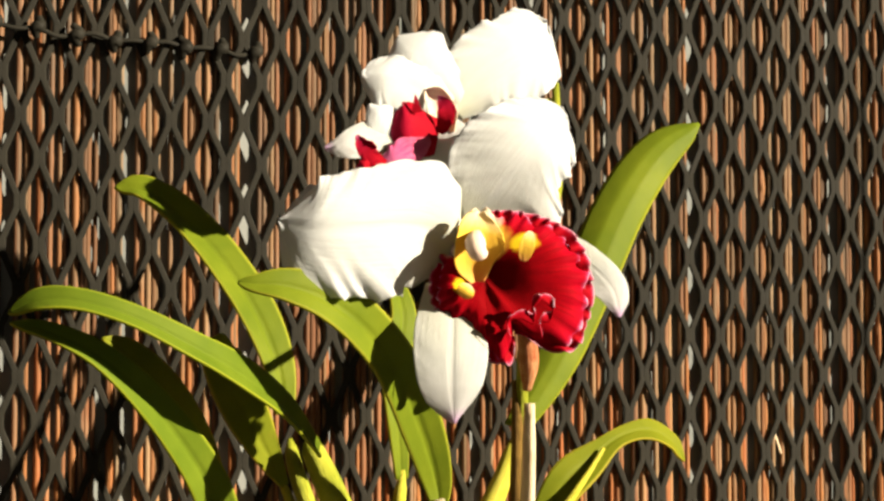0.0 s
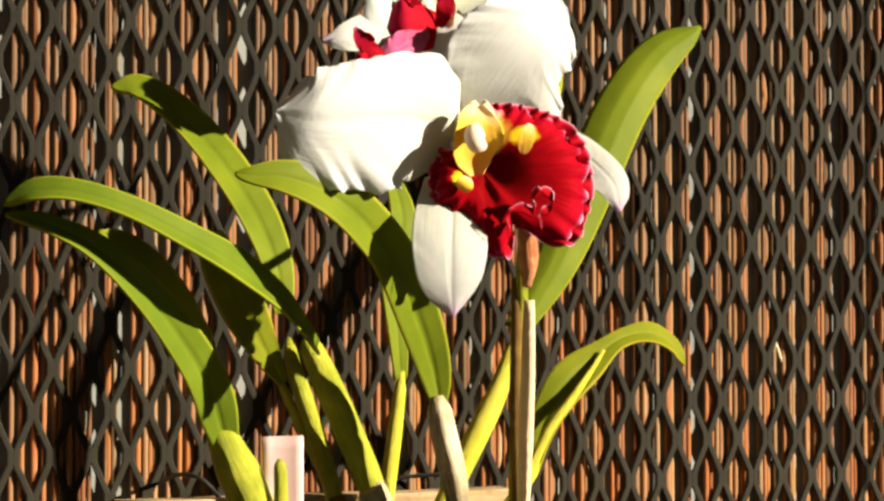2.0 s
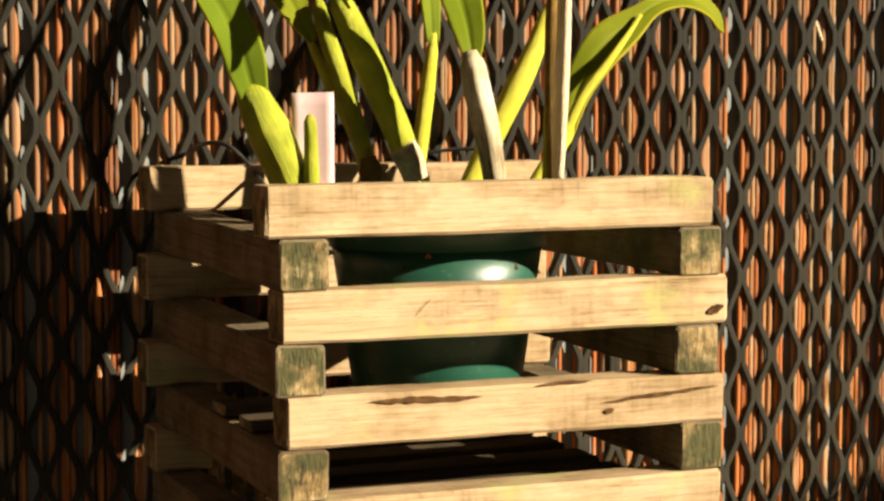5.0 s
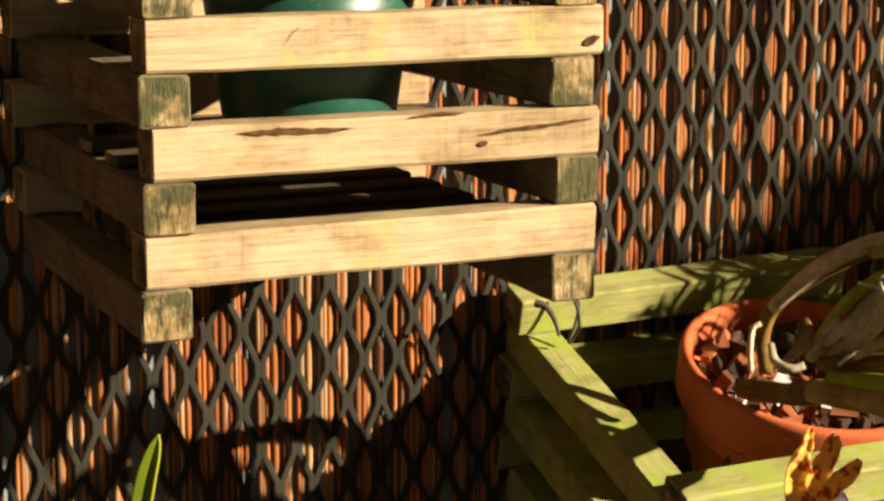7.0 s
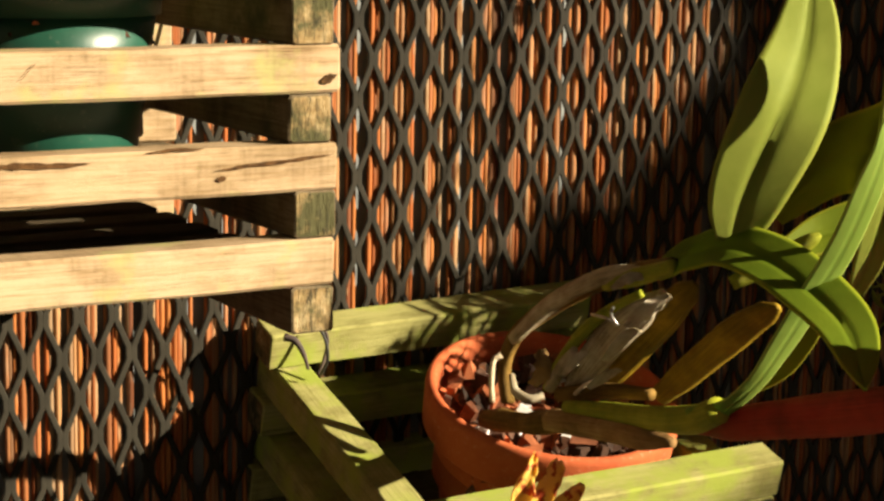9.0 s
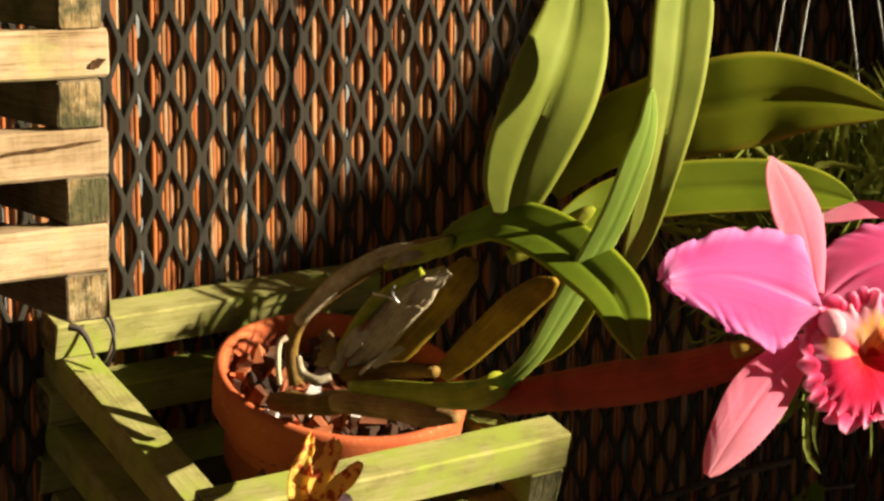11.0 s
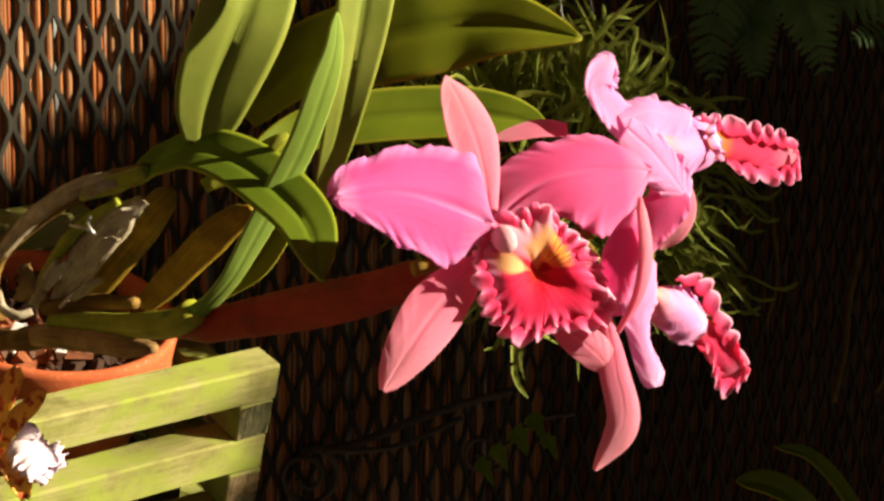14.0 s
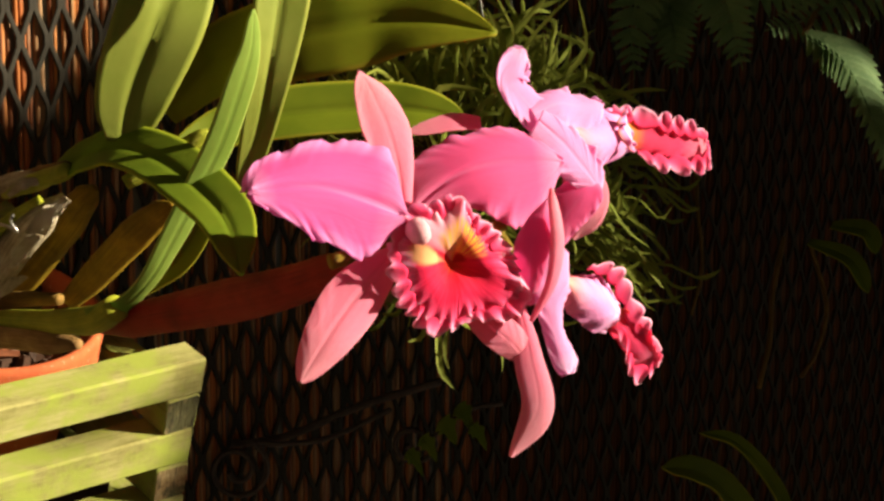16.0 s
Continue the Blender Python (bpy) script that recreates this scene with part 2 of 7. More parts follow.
leaf_dark = leaf_material("orchid_leaf", (0.085, 0.125, 0.008), (0.150, 0.185, 0.012), (0.30, 0.29, 0.026), (0.13, 0.085, 0.016), (0.34, 0.40, 0.016), 0.26, 0.45)
leaf_light = leaf_material("pale_orchid_leaf", (0.115, 0.145, 0.008), (0.19, 0.205, 0.013), (0.34, 0.28, 0.026), (0.16, 0.09, 0.02), (0.32, 0.34, 0.014), 0.30, 0.45)
leaf_lime = leaf_material("lime_orchid_leaf", (0.150, 0.190, 0.026), (0.235, 0.270, 0.050), (0.27, 0.29, 0.046), (0.19, 0.17, 0.04), (0.27, 0.34, 0.034), 0.2, 0.5)
leaf_deep = leaf_material("deep_green_leaf", (0.080, 0.128, 0.009), (0.135, 0.185, 0.014), (0.27, 0.30, 0.02), (0.09, 0.085, 0.018), (0.24, 0.32, 0.018), 0.3, 0.5)
grass_mat = leaf_material("narrow_grey_green_leaf", (0.113, 0.161, 0.021), (0.275, 0.307, 0.054), (0.275, 0.278, 0.06), (0.162, 0.124, 0.042), (0.284, 0.293, 0.06), 0.25, 0.5)
fern_mat = leaf_material("fern_leaf", (0.056, 0.112, 0.04), (0.144, 0.224, 0.088), (0.16, 0.208, 0.08), (0.12, 0.112, 0.04), (0.2, 0.32, 0.08), 0.25, 0.55)


def bulb_material(name, stops, sheen=0.5):
    mat, nt, b = material(name, sheen, spec=0.08)
    r, off = rand_offset(nt)
    rib = noised(nt, 4.0, (1.2, 26, 1), 4, 0.6, coords="UV", offset=off)
    n1 = noised(nt, 55, (1, 1, 1), 5, 0.65, offset=off)
    col = ramp(nt, mixed(nt, 0.5, rib, n1), stops)
    paint(nt, b, col, rib, 0.6, 0.0015)
    return mat


bulb_green = bulb_material("green_pseudobulb", [(0.32, (0.10, 0.13, 0.012)), (0.5, (0.24, 0.26, 0.02)), (0.68, (0.42, 0.40, 0.05))])
bulb_yellow = bulb_material("yellow_pseudobulb", [(0.32, (0.255, 0.238, 0.017)), (0.5, (0.408, 0.383, 0.034)), (0.68, (0.493, 0.442, 0.0765))])
bulb_brown = bulb_material("old_brown_pseudobulb", [(0.32, (0.035, 0.022, 0.008)), (0.5, (0.13, 0.075, 0.018)), (0.68, (0.28, 0.17, 0.04))], 0.65)
bulb_olive = bulb_material("olive_pseudobulb", [(0.32, (0.07, 0.055, 0.008)), (0.5, (0.17, 0.12, 0.014)), (0.68, (0.32, 0.22, 0.025))], 0.5)
bulb_gold = bulb_material("golden_pseudobulb", [(0.32, (0.06, 0.040, 0.005)), (0.5, (0.20, 0.125, 0.010)), (0.68, (0.38, 0.25, 0.02))], 0.5)
old_sheath = bulb_material("brown_old_sheath", [(0.32, (0.10, 0.055, 0.018)), (0.5, (0.27, 0.16, 0.06)), (0.68, (0.46, 0.31, 0.14))], 0.7)
sheath_mat = bulb_material("dry_papery_sheath", [(0.34, (0.09, 0.065, 0.03)), (0.48, (0.34, 0.28, 0.18)), (0.66, (0.62, 0.56, 0.43))], 0.75)
tan_sheath = bulb_material("tan_dry_sheath", [(0.30, (0.344, 0.223, 0.121)), (0.42, (0.587, 0.446, 0.284)), (0.6, (0.749, 0.628, 0.446))], 0.8)
red_sheath = bulb_material("dark_red_flower_sheath", [(0.32, (0.10, 0.007, 0.006)), (0.5, (0.24, 0.016, 0.011)), (0.68, (0.36, 0.04, 0.022))], 0.5)
bud_sheath = bulb_material("red_brown_bud_sheath", [(0.34, (0.20, 0.03, 0.015)), (0.46, (0.42, 0.16, 0.07)), (0.62, (0.60, 0.42, 0.22))], 0.6)


def petal_material(name, stops_u, vein, edge, through, amount, vein_amount=0.35):
    """stops_u: colours from the base of the petal to its tip."""
    mat, nt, b = material(name, 0.6, spec=0.10)
    u, v = uv(nt)
    r, off = rand_offset(nt)
    col = ramp(nt, u, stops_u)
    lines = noised(nt, 5.0, (1.0, 22, 1), 3, 0.55, coords="UV", offset=off, distort=0.4)
    col = mixed(nt, ramp(nt, lines, [(0.40, (vein_amount,) * 3), (0.56, (0, 0, 0))]), col, vein)
    n1 = noised(nt, 26, (1, 1, 1), 4, 0.6, offset=off)
    mid = maths(nt, "ABSOLUTE", maths(nt, "SUBTRACT", v, 0.5))
    rib = maths(nt, "MULTIPLY", ramp(nt, mid, [(0.0, (0.6, 0.6, 0.6)), (0.045, (0, 0, 0))]), ramp(nt, u, [(0.0, (1, 1, 1)), (0.8, (0, 0, 0))]))
    col = mixed(nt, rib, col, edge)
    side = maths(nt, "ABSOLUTE", maths(nt, "SUBTRACT", v, 0.5))
    col = mixed(nt, ramp(nt, side, [(0.36, (0, 0, 0)), (0.5, (0.6, 0.6, 0.6))]), col, edge)
    col = mixed(nt, ramp(nt, n1, [(0.3, (0.25, 0.25, 0.25)), (0.6, (0, 0, 0))]), col, vein)
    fine = noised(nt, 700, (1, 1, 1), 2, 0.6)
    crease = noised(nt, 3.0, (0.8, 9, 1), 3, 0.55, coords="UV", offset=off, distort=0.8)
    paint(nt, b, col, mixed(nt, 0.5, mixed(nt, 0.2, lines, fine), crease), 0.38, 0.0016)
    translucent(nt, b, mixed(nt, 0.5, col, through), amount)
    return mat


white_petal = petal_material("white_petal", [(0.0, (0.56, 0.57, 0.43)), (0.25, (0.61, 0.63, 0.62)), (1.0, (0.61, 0.64, 0.68))], (0.51, 0.52, 0.525), (0.63, 0.66, 0.70), (0.80, 0.81, 0.80), 0.42, 0.35)
white_sepal = petal_material("white_sepal", [(0.0, (0.52, 0.53, 0.42)), (0.5, (0.55, 0.57, 0.57)), (0.86, (0.54, 0.54, 0.57)), (1.0, (0.44, 0.20, 0.48))], (0.46, 0.47, 0.47), (0.57, 0.59, 0.60), (0.80, 0.81, 0.78), 0.45, 0.45)
pink_petal = petal_material("pink_petal", [(0.0, (0.76, 0.32, 0.58)), (0.25, (0.63, 0.100, 0.33)), (0.85, (0.64, 0.112, 0.37)), (1.0, (0.80, 0.42, 0.68))], (0.52, 0.075, 0.27), (0.84, 0.46, 0.82), (0.92, 0.34, 0.68), 0.55, 0.5)
# paler copy for the side blooms: their strong sunlight put into the colour
pale_petal = petal_material("pale_pink_petal", [(0.0, (0.84, 0.42, 0.68)), (0.4, (0.86, 0.38, 0.70)), (0.85, (0.88, 0.46, 0.78)), (1.0, (0.90, 0.68, 0.90))], (0.80, 0.34, 0.66), (0.90, 0.66, 0.90), (0.99, 0.50, 0.76), 0.60)
pink_sepal = petal_material("salmon_pink_sepal", [(0.0, (0.798, 0.245, 0.389)), (0.5, (0.84, 0.326, 0.475)), (1.0, (0.861, 0.469, 0.54))], (0.735, 0.184, 0.302), (0.861, 0.428, 0.518), (1.04, 0.326, 0.475), 0.58)
# rose copy: the glow of light from behind is put into the colour
rose_petal = petal_material("coral_rose_petal", [(0.0, (0.84, 0.36, 0.58)), (0.35, (0.81, 0.120, 0.34)), (0.85, (0.82, 0.14, 0.40)), (1.0, (0.88, 0.50, 0.80))], (0.74, 0.10, 0.27), (0.84, 0.38, 0.68), (0.95, 0.26, 0.52), 0.60, 0.25)


def lip_material(name, stops, vein, vein_amount, through, amount=0.22):
    """stops: colours from the throat to the rim."""
    mat, nt, b = material(name, 0.65, spec=0.03)
    u, v = uv(nt)
    warp = noised(nt, 3.0, (4, 14, 1), 3, 0.6, coords="UV")
    uu = maths(nt, "ADD", u, maths(nt, "MULTIPLY", maths(nt, "SUBTRACT", warp, 0.5), 0.22))
    col = ramp(nt, uu, stops)
    lines = noised(nt, 4.0, (0.8, 34, 1), 4, 0.6, coords="UV", distort=0.8)
    col = mixed(nt, ramp(nt, lines, [(0.36, (vein_amount,) * 3), (0.60, (0, 0, 0))]), col, vein)
    n1 = noised(nt, 420, (1, 1, 1), 3, 0.6)
    paint(nt, b, col, n1, 0.35, 0.0006)
    translucent(nt, b, mixed(nt, 0.5, col, through), amount)
    return mat


def blotched_lip(name, stops, blotches, vein, vein_amount, through, amount=0.22):
    """Colours from the throat to the rim, and blotches (angle, half width, way out, half width, colour, share) between them."""
    mat, nt, b = material(name, 0.7, spec=0.02)
    u, v = uv(nt)
    warp = noised(nt, 3.0, (3, 16, 1), 3, 0.6, coords="UV")
    shift = maths(nt, "SUBTRACT", warp, 0.5)
    uu = maths(nt, "ADD", u, maths(nt, "MULTIPLY", shift, 0.16))
    col = ramp(nt, uu, stops)
    lines = noised(nt, 4.0, (0.4, 27, 1), 2, 0.5, coords="UV", distort=0.4)
    col = mixed(nt, ramp(nt, lines, [(0.38, (vein_amount,) * 3), (0.58, (0, 0, 0))]), col, vein)
    for vc, va, uc, ua, colour, share, striped in blotches:
        dv = maths(nt, "DIVIDE", maths(nt, "SUBTRACT", v, vc), va)
        du = maths(nt, "DIVIDE", maths(nt, "SUBTRACT", uu, uc), ua)
        d = maths(nt, "ADD", maths(nt, "MULTIPLY", dv, dv), maths(nt, "MULTIPLY", du, du))
        fac = ramp(nt, d, [(0.35, (share,) * 3), (1.0, (0, 0, 0))])
        if striped:
            fac = maths(nt, "MULTIPLY", fac, ramp(nt, lines, [(0.44, (1 - striped,) * 3), (0.52, (1, 1, 1))]))
        col = mixed(nt, fac, col, colour)
    n1 = noised(nt, 420, (1, 1, 1), 3, 0.6)
    paint(nt, b, col, mixed(nt, 0.15, n1, lines), 0.25, 0.0005)
    translucent(nt, b, mixed(nt, 0.5, col, through), amount)
    return mat


# ---- builders ----
def finish(name, bm, mats, smooth=True):
    me = bpy.data.meshes.new(name)
    bm.to_mesh(me)
    bm.free()
    for m in mats if isinstance(mats, (list, tuple)) else [mats]:
        me.materials.append(m)
    if smooth:
        for p in me.polygons:
            p.use_smooth = True
    return me


def thing(name, at, label, category, group="", kind="", turn=(0, 0, 0)):
    ob = new(name)
    ob.empty_display_size = 0.02
    ob.matrix_world = pose(*at, *turn)
    return tagged(ob, label, category, group, kind)


def part(name, bm, mats, parent, label="", smooth=True, solid=0.0, local=False):
    """One mesh under its thing. The bmesh is in world places, or (local) in those of the parent."""
    ob = new(name, finish(name, bm, mats, smooth))
    ob.parent = parent
    if not local:
        up = parent
        m = Matrix.Identity(4)
        while up is not None:
            m = up.matrix_basis @ m if up.parent is None else up.matrix_parent_inverse @ up.matrix_basis @ m
            up = up.parent
        ob.matrix_parent_inverse = m.inverted()
    if solid:
        mod = ob.modifiers.new("thickness", "SOLIDIFY")
        mod.thickness, mod.offset = solid, 0.0
    if label:
        tagged(ob, label)
    return ob


def spline(pts, n):
    """n + 1 places along a smooth curve through pts."""
    pts = [Vector(p) for p in pts]
    if len(pts) == 2:
        return [pts[0].lerp(pts[1], i / n) for i in range(n + 1)]
    ext = [2 * pts[0] - pts[1], *pts, 2 * pts[-1] - pts[-2]]
    out = []
    for k in range(n + 1):
        s = k / n * (len(pts) - 1)
        i = min(int(s), len(pts) - 2)
        f = s - i
        a, b_, c, d = ext[i : i + 4]
        out.append(0.5 * (2 * b_ + (c - a) * f + (2 * a - 5 * b_ + 4 * c - d) * f * f + (3 * b_ - a - 3 * c + d) * f**3))
    return out


def curve(knots, x):
    """A value between (x, value) knots, eased."""
    if x <= knots[0][0]:
        return knots[0][1]
    for (a, va), (b_, vb) in zip(knots, knots[1:]):
        if x <= b_:
            f = (x - a) / (b_ - a)
            f = f * f * (3 - 2 * f) * 0.5 + f * 0.5
            return va + (vb - va) * f
    return knots[-1][1]


def flow(knots, x):
    """A value between (x, value) knots, with no kinks."""
    n = len(knots)
    i = 0
    while i < n - 2 and x > knots[i + 1][0]:
        i += 1
    (xa, ya), (xb, yb) = knots[i], knots[i + 1]
    slope = []
    for k in (i, i + 1):
        a, c = max(k - 1, 0), min(k + 1, n - 1)
        slope.append((knots[c][1] - knots[a][1]) / (knots[c][0] - knots[a][0]))
    h = xb - xa
    f = (x - xa) / h
    return (2 * f**3 - 3 * f * f + 1) * ya + (f**3 - 2 * f * f + f) * h * slope[0] + (3 * f * f - 2 * f**3) * yb + (f**3 - f * f) * h * slope[1]


def sheet(bm, rows, uvs):
    """Quads between rows of places, with a UV for each."""
    layer = bm.loops.layers.uv.verify()
    verts = [[bm.verts.new(p) for p in row] for row in rows]
    for i in range(len(rows) - 1):
        for j in range(len(rows[0]) - 1):
            f = bm.faces.new((verts[i][j], verts[i + 1][j], verts[i + 1][j + 1], verts[i][j + 1]))
            for loop, (a, c) in zip(f.loops, ((i, j), (i + 1, j), (i + 1, j + 1), (i, j + 1))):
                loop[layer].uv = uvs[a][c]
    return verts


def tube(bm, pts, radius, sides=10, n=None, squash=1.0, ribs=0, rib=0.0, caps=True, flat=None):
    """A round stem along pts; radius: a number, or knots along it."""
    layer = bm.loops.layers.uv.verify()
    line = spline(pts, n or 6 * (len(pts) - 1))
    side = None
    rings = []
    for i, p in enumerate(line):
        t = (line[min(i + 1, len(line) - 1)] - line[max(i - 1, 0)]).normalized()
        if side is None:
            side = (Vector(flat) if flat else t.orthogonal()).normalized()
        side = (side - t * side.dot(t)).normalized()
        up = t.cross(side)
        r = curve(radius, i / (len(line) - 1)) if isinstance(radius, (list, tuple)) else radius
        ring = []
        for k in range(sides):
            a = 2 * math.pi * k / sides
            rr = r * (1 + rib * math.cos(ribs * a)) if ribs else r
            ring.append(bm.verts.new(p + side * (rr * math.cos(a)) + up * (rr * squash * math.sin(a))))
        rings.append(ring)
    for i in range(len(rings) - 1):
        for k in range(sides):
            k2 = (k + 1) % sides
            f = bm.faces.new((rings[i][k], rings[i][k2], rings[i + 1][k2], rings[i + 1][k]))
            for loop, (a, c) in zip(f.loops, ((i, k), (i, k + 1), (i + 1, k + 1), (i + 1, k))):
                loop[layer].uv = (a / (len(rings) - 1), c / sides)
    if caps:
        bm.faces.new(rings[0][::-1])
        bm.faces.new(rings[-1])
    return bm


def stem(name, parent, mat, pts, radius, sides=12, label="", **more):
    return part(name, tube(bmesh.new(), pts, radius, sides, **more), mat, parent, label)


STRAP = [(0, 0.42), (0.12, 0.62), (0.35, 0.95), (0.6, 1.0), (0.8, 0.85), (0.93, 0.5), (1.0, 0.04)]


def leaf(name, parent, mat, pts, width, face, face_end=None, fold=0.25, shape=STRAP, wave=0.0, thick=0.0013, label="", seed=0, n=44, m=12):
    """A strap leaf along pts from its base; face: the way that its upper side looks, at the base and at the tip."""
    line = spline(pts, n)
    f0, f1 = Vector(face).normalized(), Vector(face_end or face).normalized()
    rows, uvs = [], []
    for i, p in enumerate(line):
        u = i / n
        t = (line[min(i + 1, n)] - line[max(i - 1, 0)]).normalized()
        nrm = f0.lerp(f1, u)
        nrm = (nrm - t * nrm.dot(t)).normalized()
        s = t.cross(nrm)
        w = width / 2 * max(0.01, flow(shape, u))
        row = []
        for j in range(m + 1):
            v = 2 * j / m - 1
            bumpy = wave * w * noise.noise(Vector((u * 7, v * 1.3 + seed, seed * 3.1)))
            lift = fold * w * (abs(v) ** 1.3) - 0.10 * w * math.exp(-((v / 0.12) ** 2)) + bumpy
            row.append(p + s * (w * v) + nrm * lift)
        rows.append(row)
        uvs.append([(u, j / m) for j in range(m + 1)])
    bm = bmesh.new()
    sheet(bm, rows, uvs)
    return part(name, bm, mat, parent, label, solid=thick)


SEPAL = [(0, 0.30), (0.2, 0.72), (0.5, 1.0), (0.75, 0.86), (0.92, 0.5), (1.0, 0.06)]
PETAL = [(0, 0.16), (0.15, 0.42), (0.4, 0.92), (0.62, 1.0), (0.82, 0.86), (0.94, 0.55), (1.0, 0.12)]


def petal(name, parent, mat, base, tip, face, width, shape=PETAL, cup=0.0, bend=0.0, ruffle=0.0, waves=9, skew=0.0, twist=0.0, seed=0, label="", keel=0.0, n=56, m=30, thick=0.0005, sag=0.0, scallop=0.0, lobes=6):
    """A petal from its base to its tip. face: the way that it looks; ruffle: how far, in metres, its margin ripples."""
    base, tip = Vector(base), Vector(tip)
    t = tip - base
    long = t.length
    t.normalize()
    f = Vector(face)
    f = (f - t * f.dot(t)).normalized()
    s = t.cross(f)
    rows, uvs = [], []
    for i in range(n + 1):
        u = i / n
        w = width / 2 * max(0.01, flow(shape, u))
        lobe = 1 + scallop * (abs(math.sin(math.pi * lobes * u + seed)) - 0.5) * min(1, 3 * u)
        w *= lobe
        ang = radians(twist) * u
        f2, s2 = f * math.cos(ang) + s * math.sin(ang), s * math.cos(ang) - f * math.sin(ang)
        row = []
        for j in range(m + 1):
            v = 2 * j / m - 1
            rim = max(abs(v) ** 5, ((u - 0.78) / 0.22) ** 2 if u > 0.78 else 0) * min(1, u * 3)
            sgn = 1 if v > 0 else -1
            arc = (u if abs(v) > 0.5 else u + v * 0.06) + 0.09 * noise.noise(Vector((u * 3.1, sgn, seed * 1.9)))
            amp = 0.25 + 1.5 * abs(noise.noise(Vector((u * 2.9 + 0.7, sgn * 2.0, seed * 1.3))))
            rip = ruffle * rim * (amp * math.sin(waves * 2 * math.pi * arc + seed * 1.7 + sgn) + 0.9 * noise.noise(Vector((u * waves * 1.3, v * 3, seed * 5.3))) + 0.8 * amp * math.sin(waves * 4.6 * math.pi * arc + seed * 2.9 + 2 * sgn + 3 * noise.noise(Vector((u * 6, sgn, seed)))))
            soft_wave = 0.035 * width * noise.noise(Vector((u * 2.3, v * 1.4, seed * 2.7 + 9)))
            frill = ruffle * 0.4 * rim * noise.noise(Vector((u * waves * 2.2, v * 4, seed * 3.3 + 4)))
            crimp = ruffle * rim * noise.noise(Vector((u * 34, v * 5, seed * 2.2)))
            rip += 0.9 * crimp
            frill += 0.5 * crimp
            off = cup * width * (v * v) + bend * long * math.sin(math.pi * u) + sag * long * u * u + rip + soft_wave - keel * width * math.exp(-((v / 0.16) ** 2)) * (1 - u)
            row.append(base + t * (u * long + frill * (0.4 if u < 0.8 else 1.0)) + s2 * (v * w * (1 + skew * sgn) + frill * sgn) + f2 * off)
        rows.append(row)
        uvs.append([(u, j / m) for j in range(m + 1)])
    bm = bmesh.new()
    sheet(bm, rows, uvs)
    return part(name, bm, mat, parent, label, solid=thick)


def lamina(name, parent, mat, mid, left, right, face, cup=(0.0, 0.0), ruffle=0.0, waves=6.0, pleat=0.0, keel=0.0, dome=0.0, seed=0, label="", n=84, m=46, thick=0.0005, tear=0.0):
    """A petal along its midrib from base to tip. left and right: half widths by way along; face: the way that it looks;
    cup: how far its two sides bend back (-) or forward; ruffle: how far the margin ripples; pleat: folds that run in from the margin."""
    f = Vector(face).normalized()
    n2 = 4 * n
    fine = spline(mid, n2)
    wide = max(v for _, v in left) + max(v for _, v in right)
    rows, uvs = [], []
    for i in range(n + 1):
        u = 1 - (1 - i / n) ** 1.45
        x = u * n2
        k = min(int(x), n2 - 1)
        p = fine[k].lerp(fine[k + 1], x - k)
        t = (fine[min(k + 4, n2)] - fine[max(k - 4, 0)]).normalized()
        g = (f - t * f.dot(t)).normalized()
        s = t.cross(g)
        row = []
        for j in range(m + 1):
            v = 2 * j / m - 1
            v = math.copysign(abs(v) ** 0.82, v)
            a = abs(v)
            sgn = 1 if v > 0 else -1
            w = max(0.0002, flow(right if v > 0 else left, u))
            tipness = max(0.0, (u - 0.93) / 0.07)
            rim = max(a**5, tipness**2) * min(1, u * 4)
            fold = max(a**1.8, tipness) * min(1, u * 3)
            # along the margin, from one side round the tip to the other
            edge = sgn * (1.25 - u) + (1 - a) * 0.25 * sgn
            q = Vector((edge * waves, 0.6 * a, seed * 3.7))
            size = 0.45 + 1.1 * abs(noise.noise(Vector((edge * 2.1, 3, seed))))
            rip = ruffle * rim * size * (0.4 * math.sin(2 * math.pi * waves * edge + 5.5 * noise.noise(q * 0.5) + seed) + 2.0 * noise.noise(q * 1.7) + 1.0 * noise.noise(q * 3.9))
            pl = pleat * fold * (noise.noise(Vector((edge * waves * 1.7, a * 0.5, seed * 1.9))) + 0.55 * noise.noise(Vector((edge * waves * 3.6, a * 0.6, seed * 2.9))))
            swell = 0.03 * wide * noise.noise(Vector((u * 2.2, v * 1.3, seed * 2.7 + 9)))
            notch = 1 + tear * rim * (noise.noise(Vector((edge * waves * 1.7, 0, seed * 5.1))) + 0.6 * noise.noise(Vector((edge * waves * 4.5, 0, seed * 7.1))))
            off = (cup[1] if v > 0 else cup[0]) * wide * v * v + rip + pl + swell - keel * wide * math.exp(-((v / 0.09) ** 2)) * (1 - 0.8 * u) + dome * wide * math.sin(math.pi * u)
            row.append(p + s * (v * w * notch + 0.4 * rip * sgn) + g * off)
        rows.append(row)
        uvs.append([(u, 0.5 + 0.5 * math.copysign((abs(2 * j / m - 1)) ** 0.82, 2 * j / m - 1)) for j in range(m + 1)])
    bm = bmesh.new()
    sheet(bm, rows, uvs)
    return part(name, bm, mat, parent, label, solid=thick)


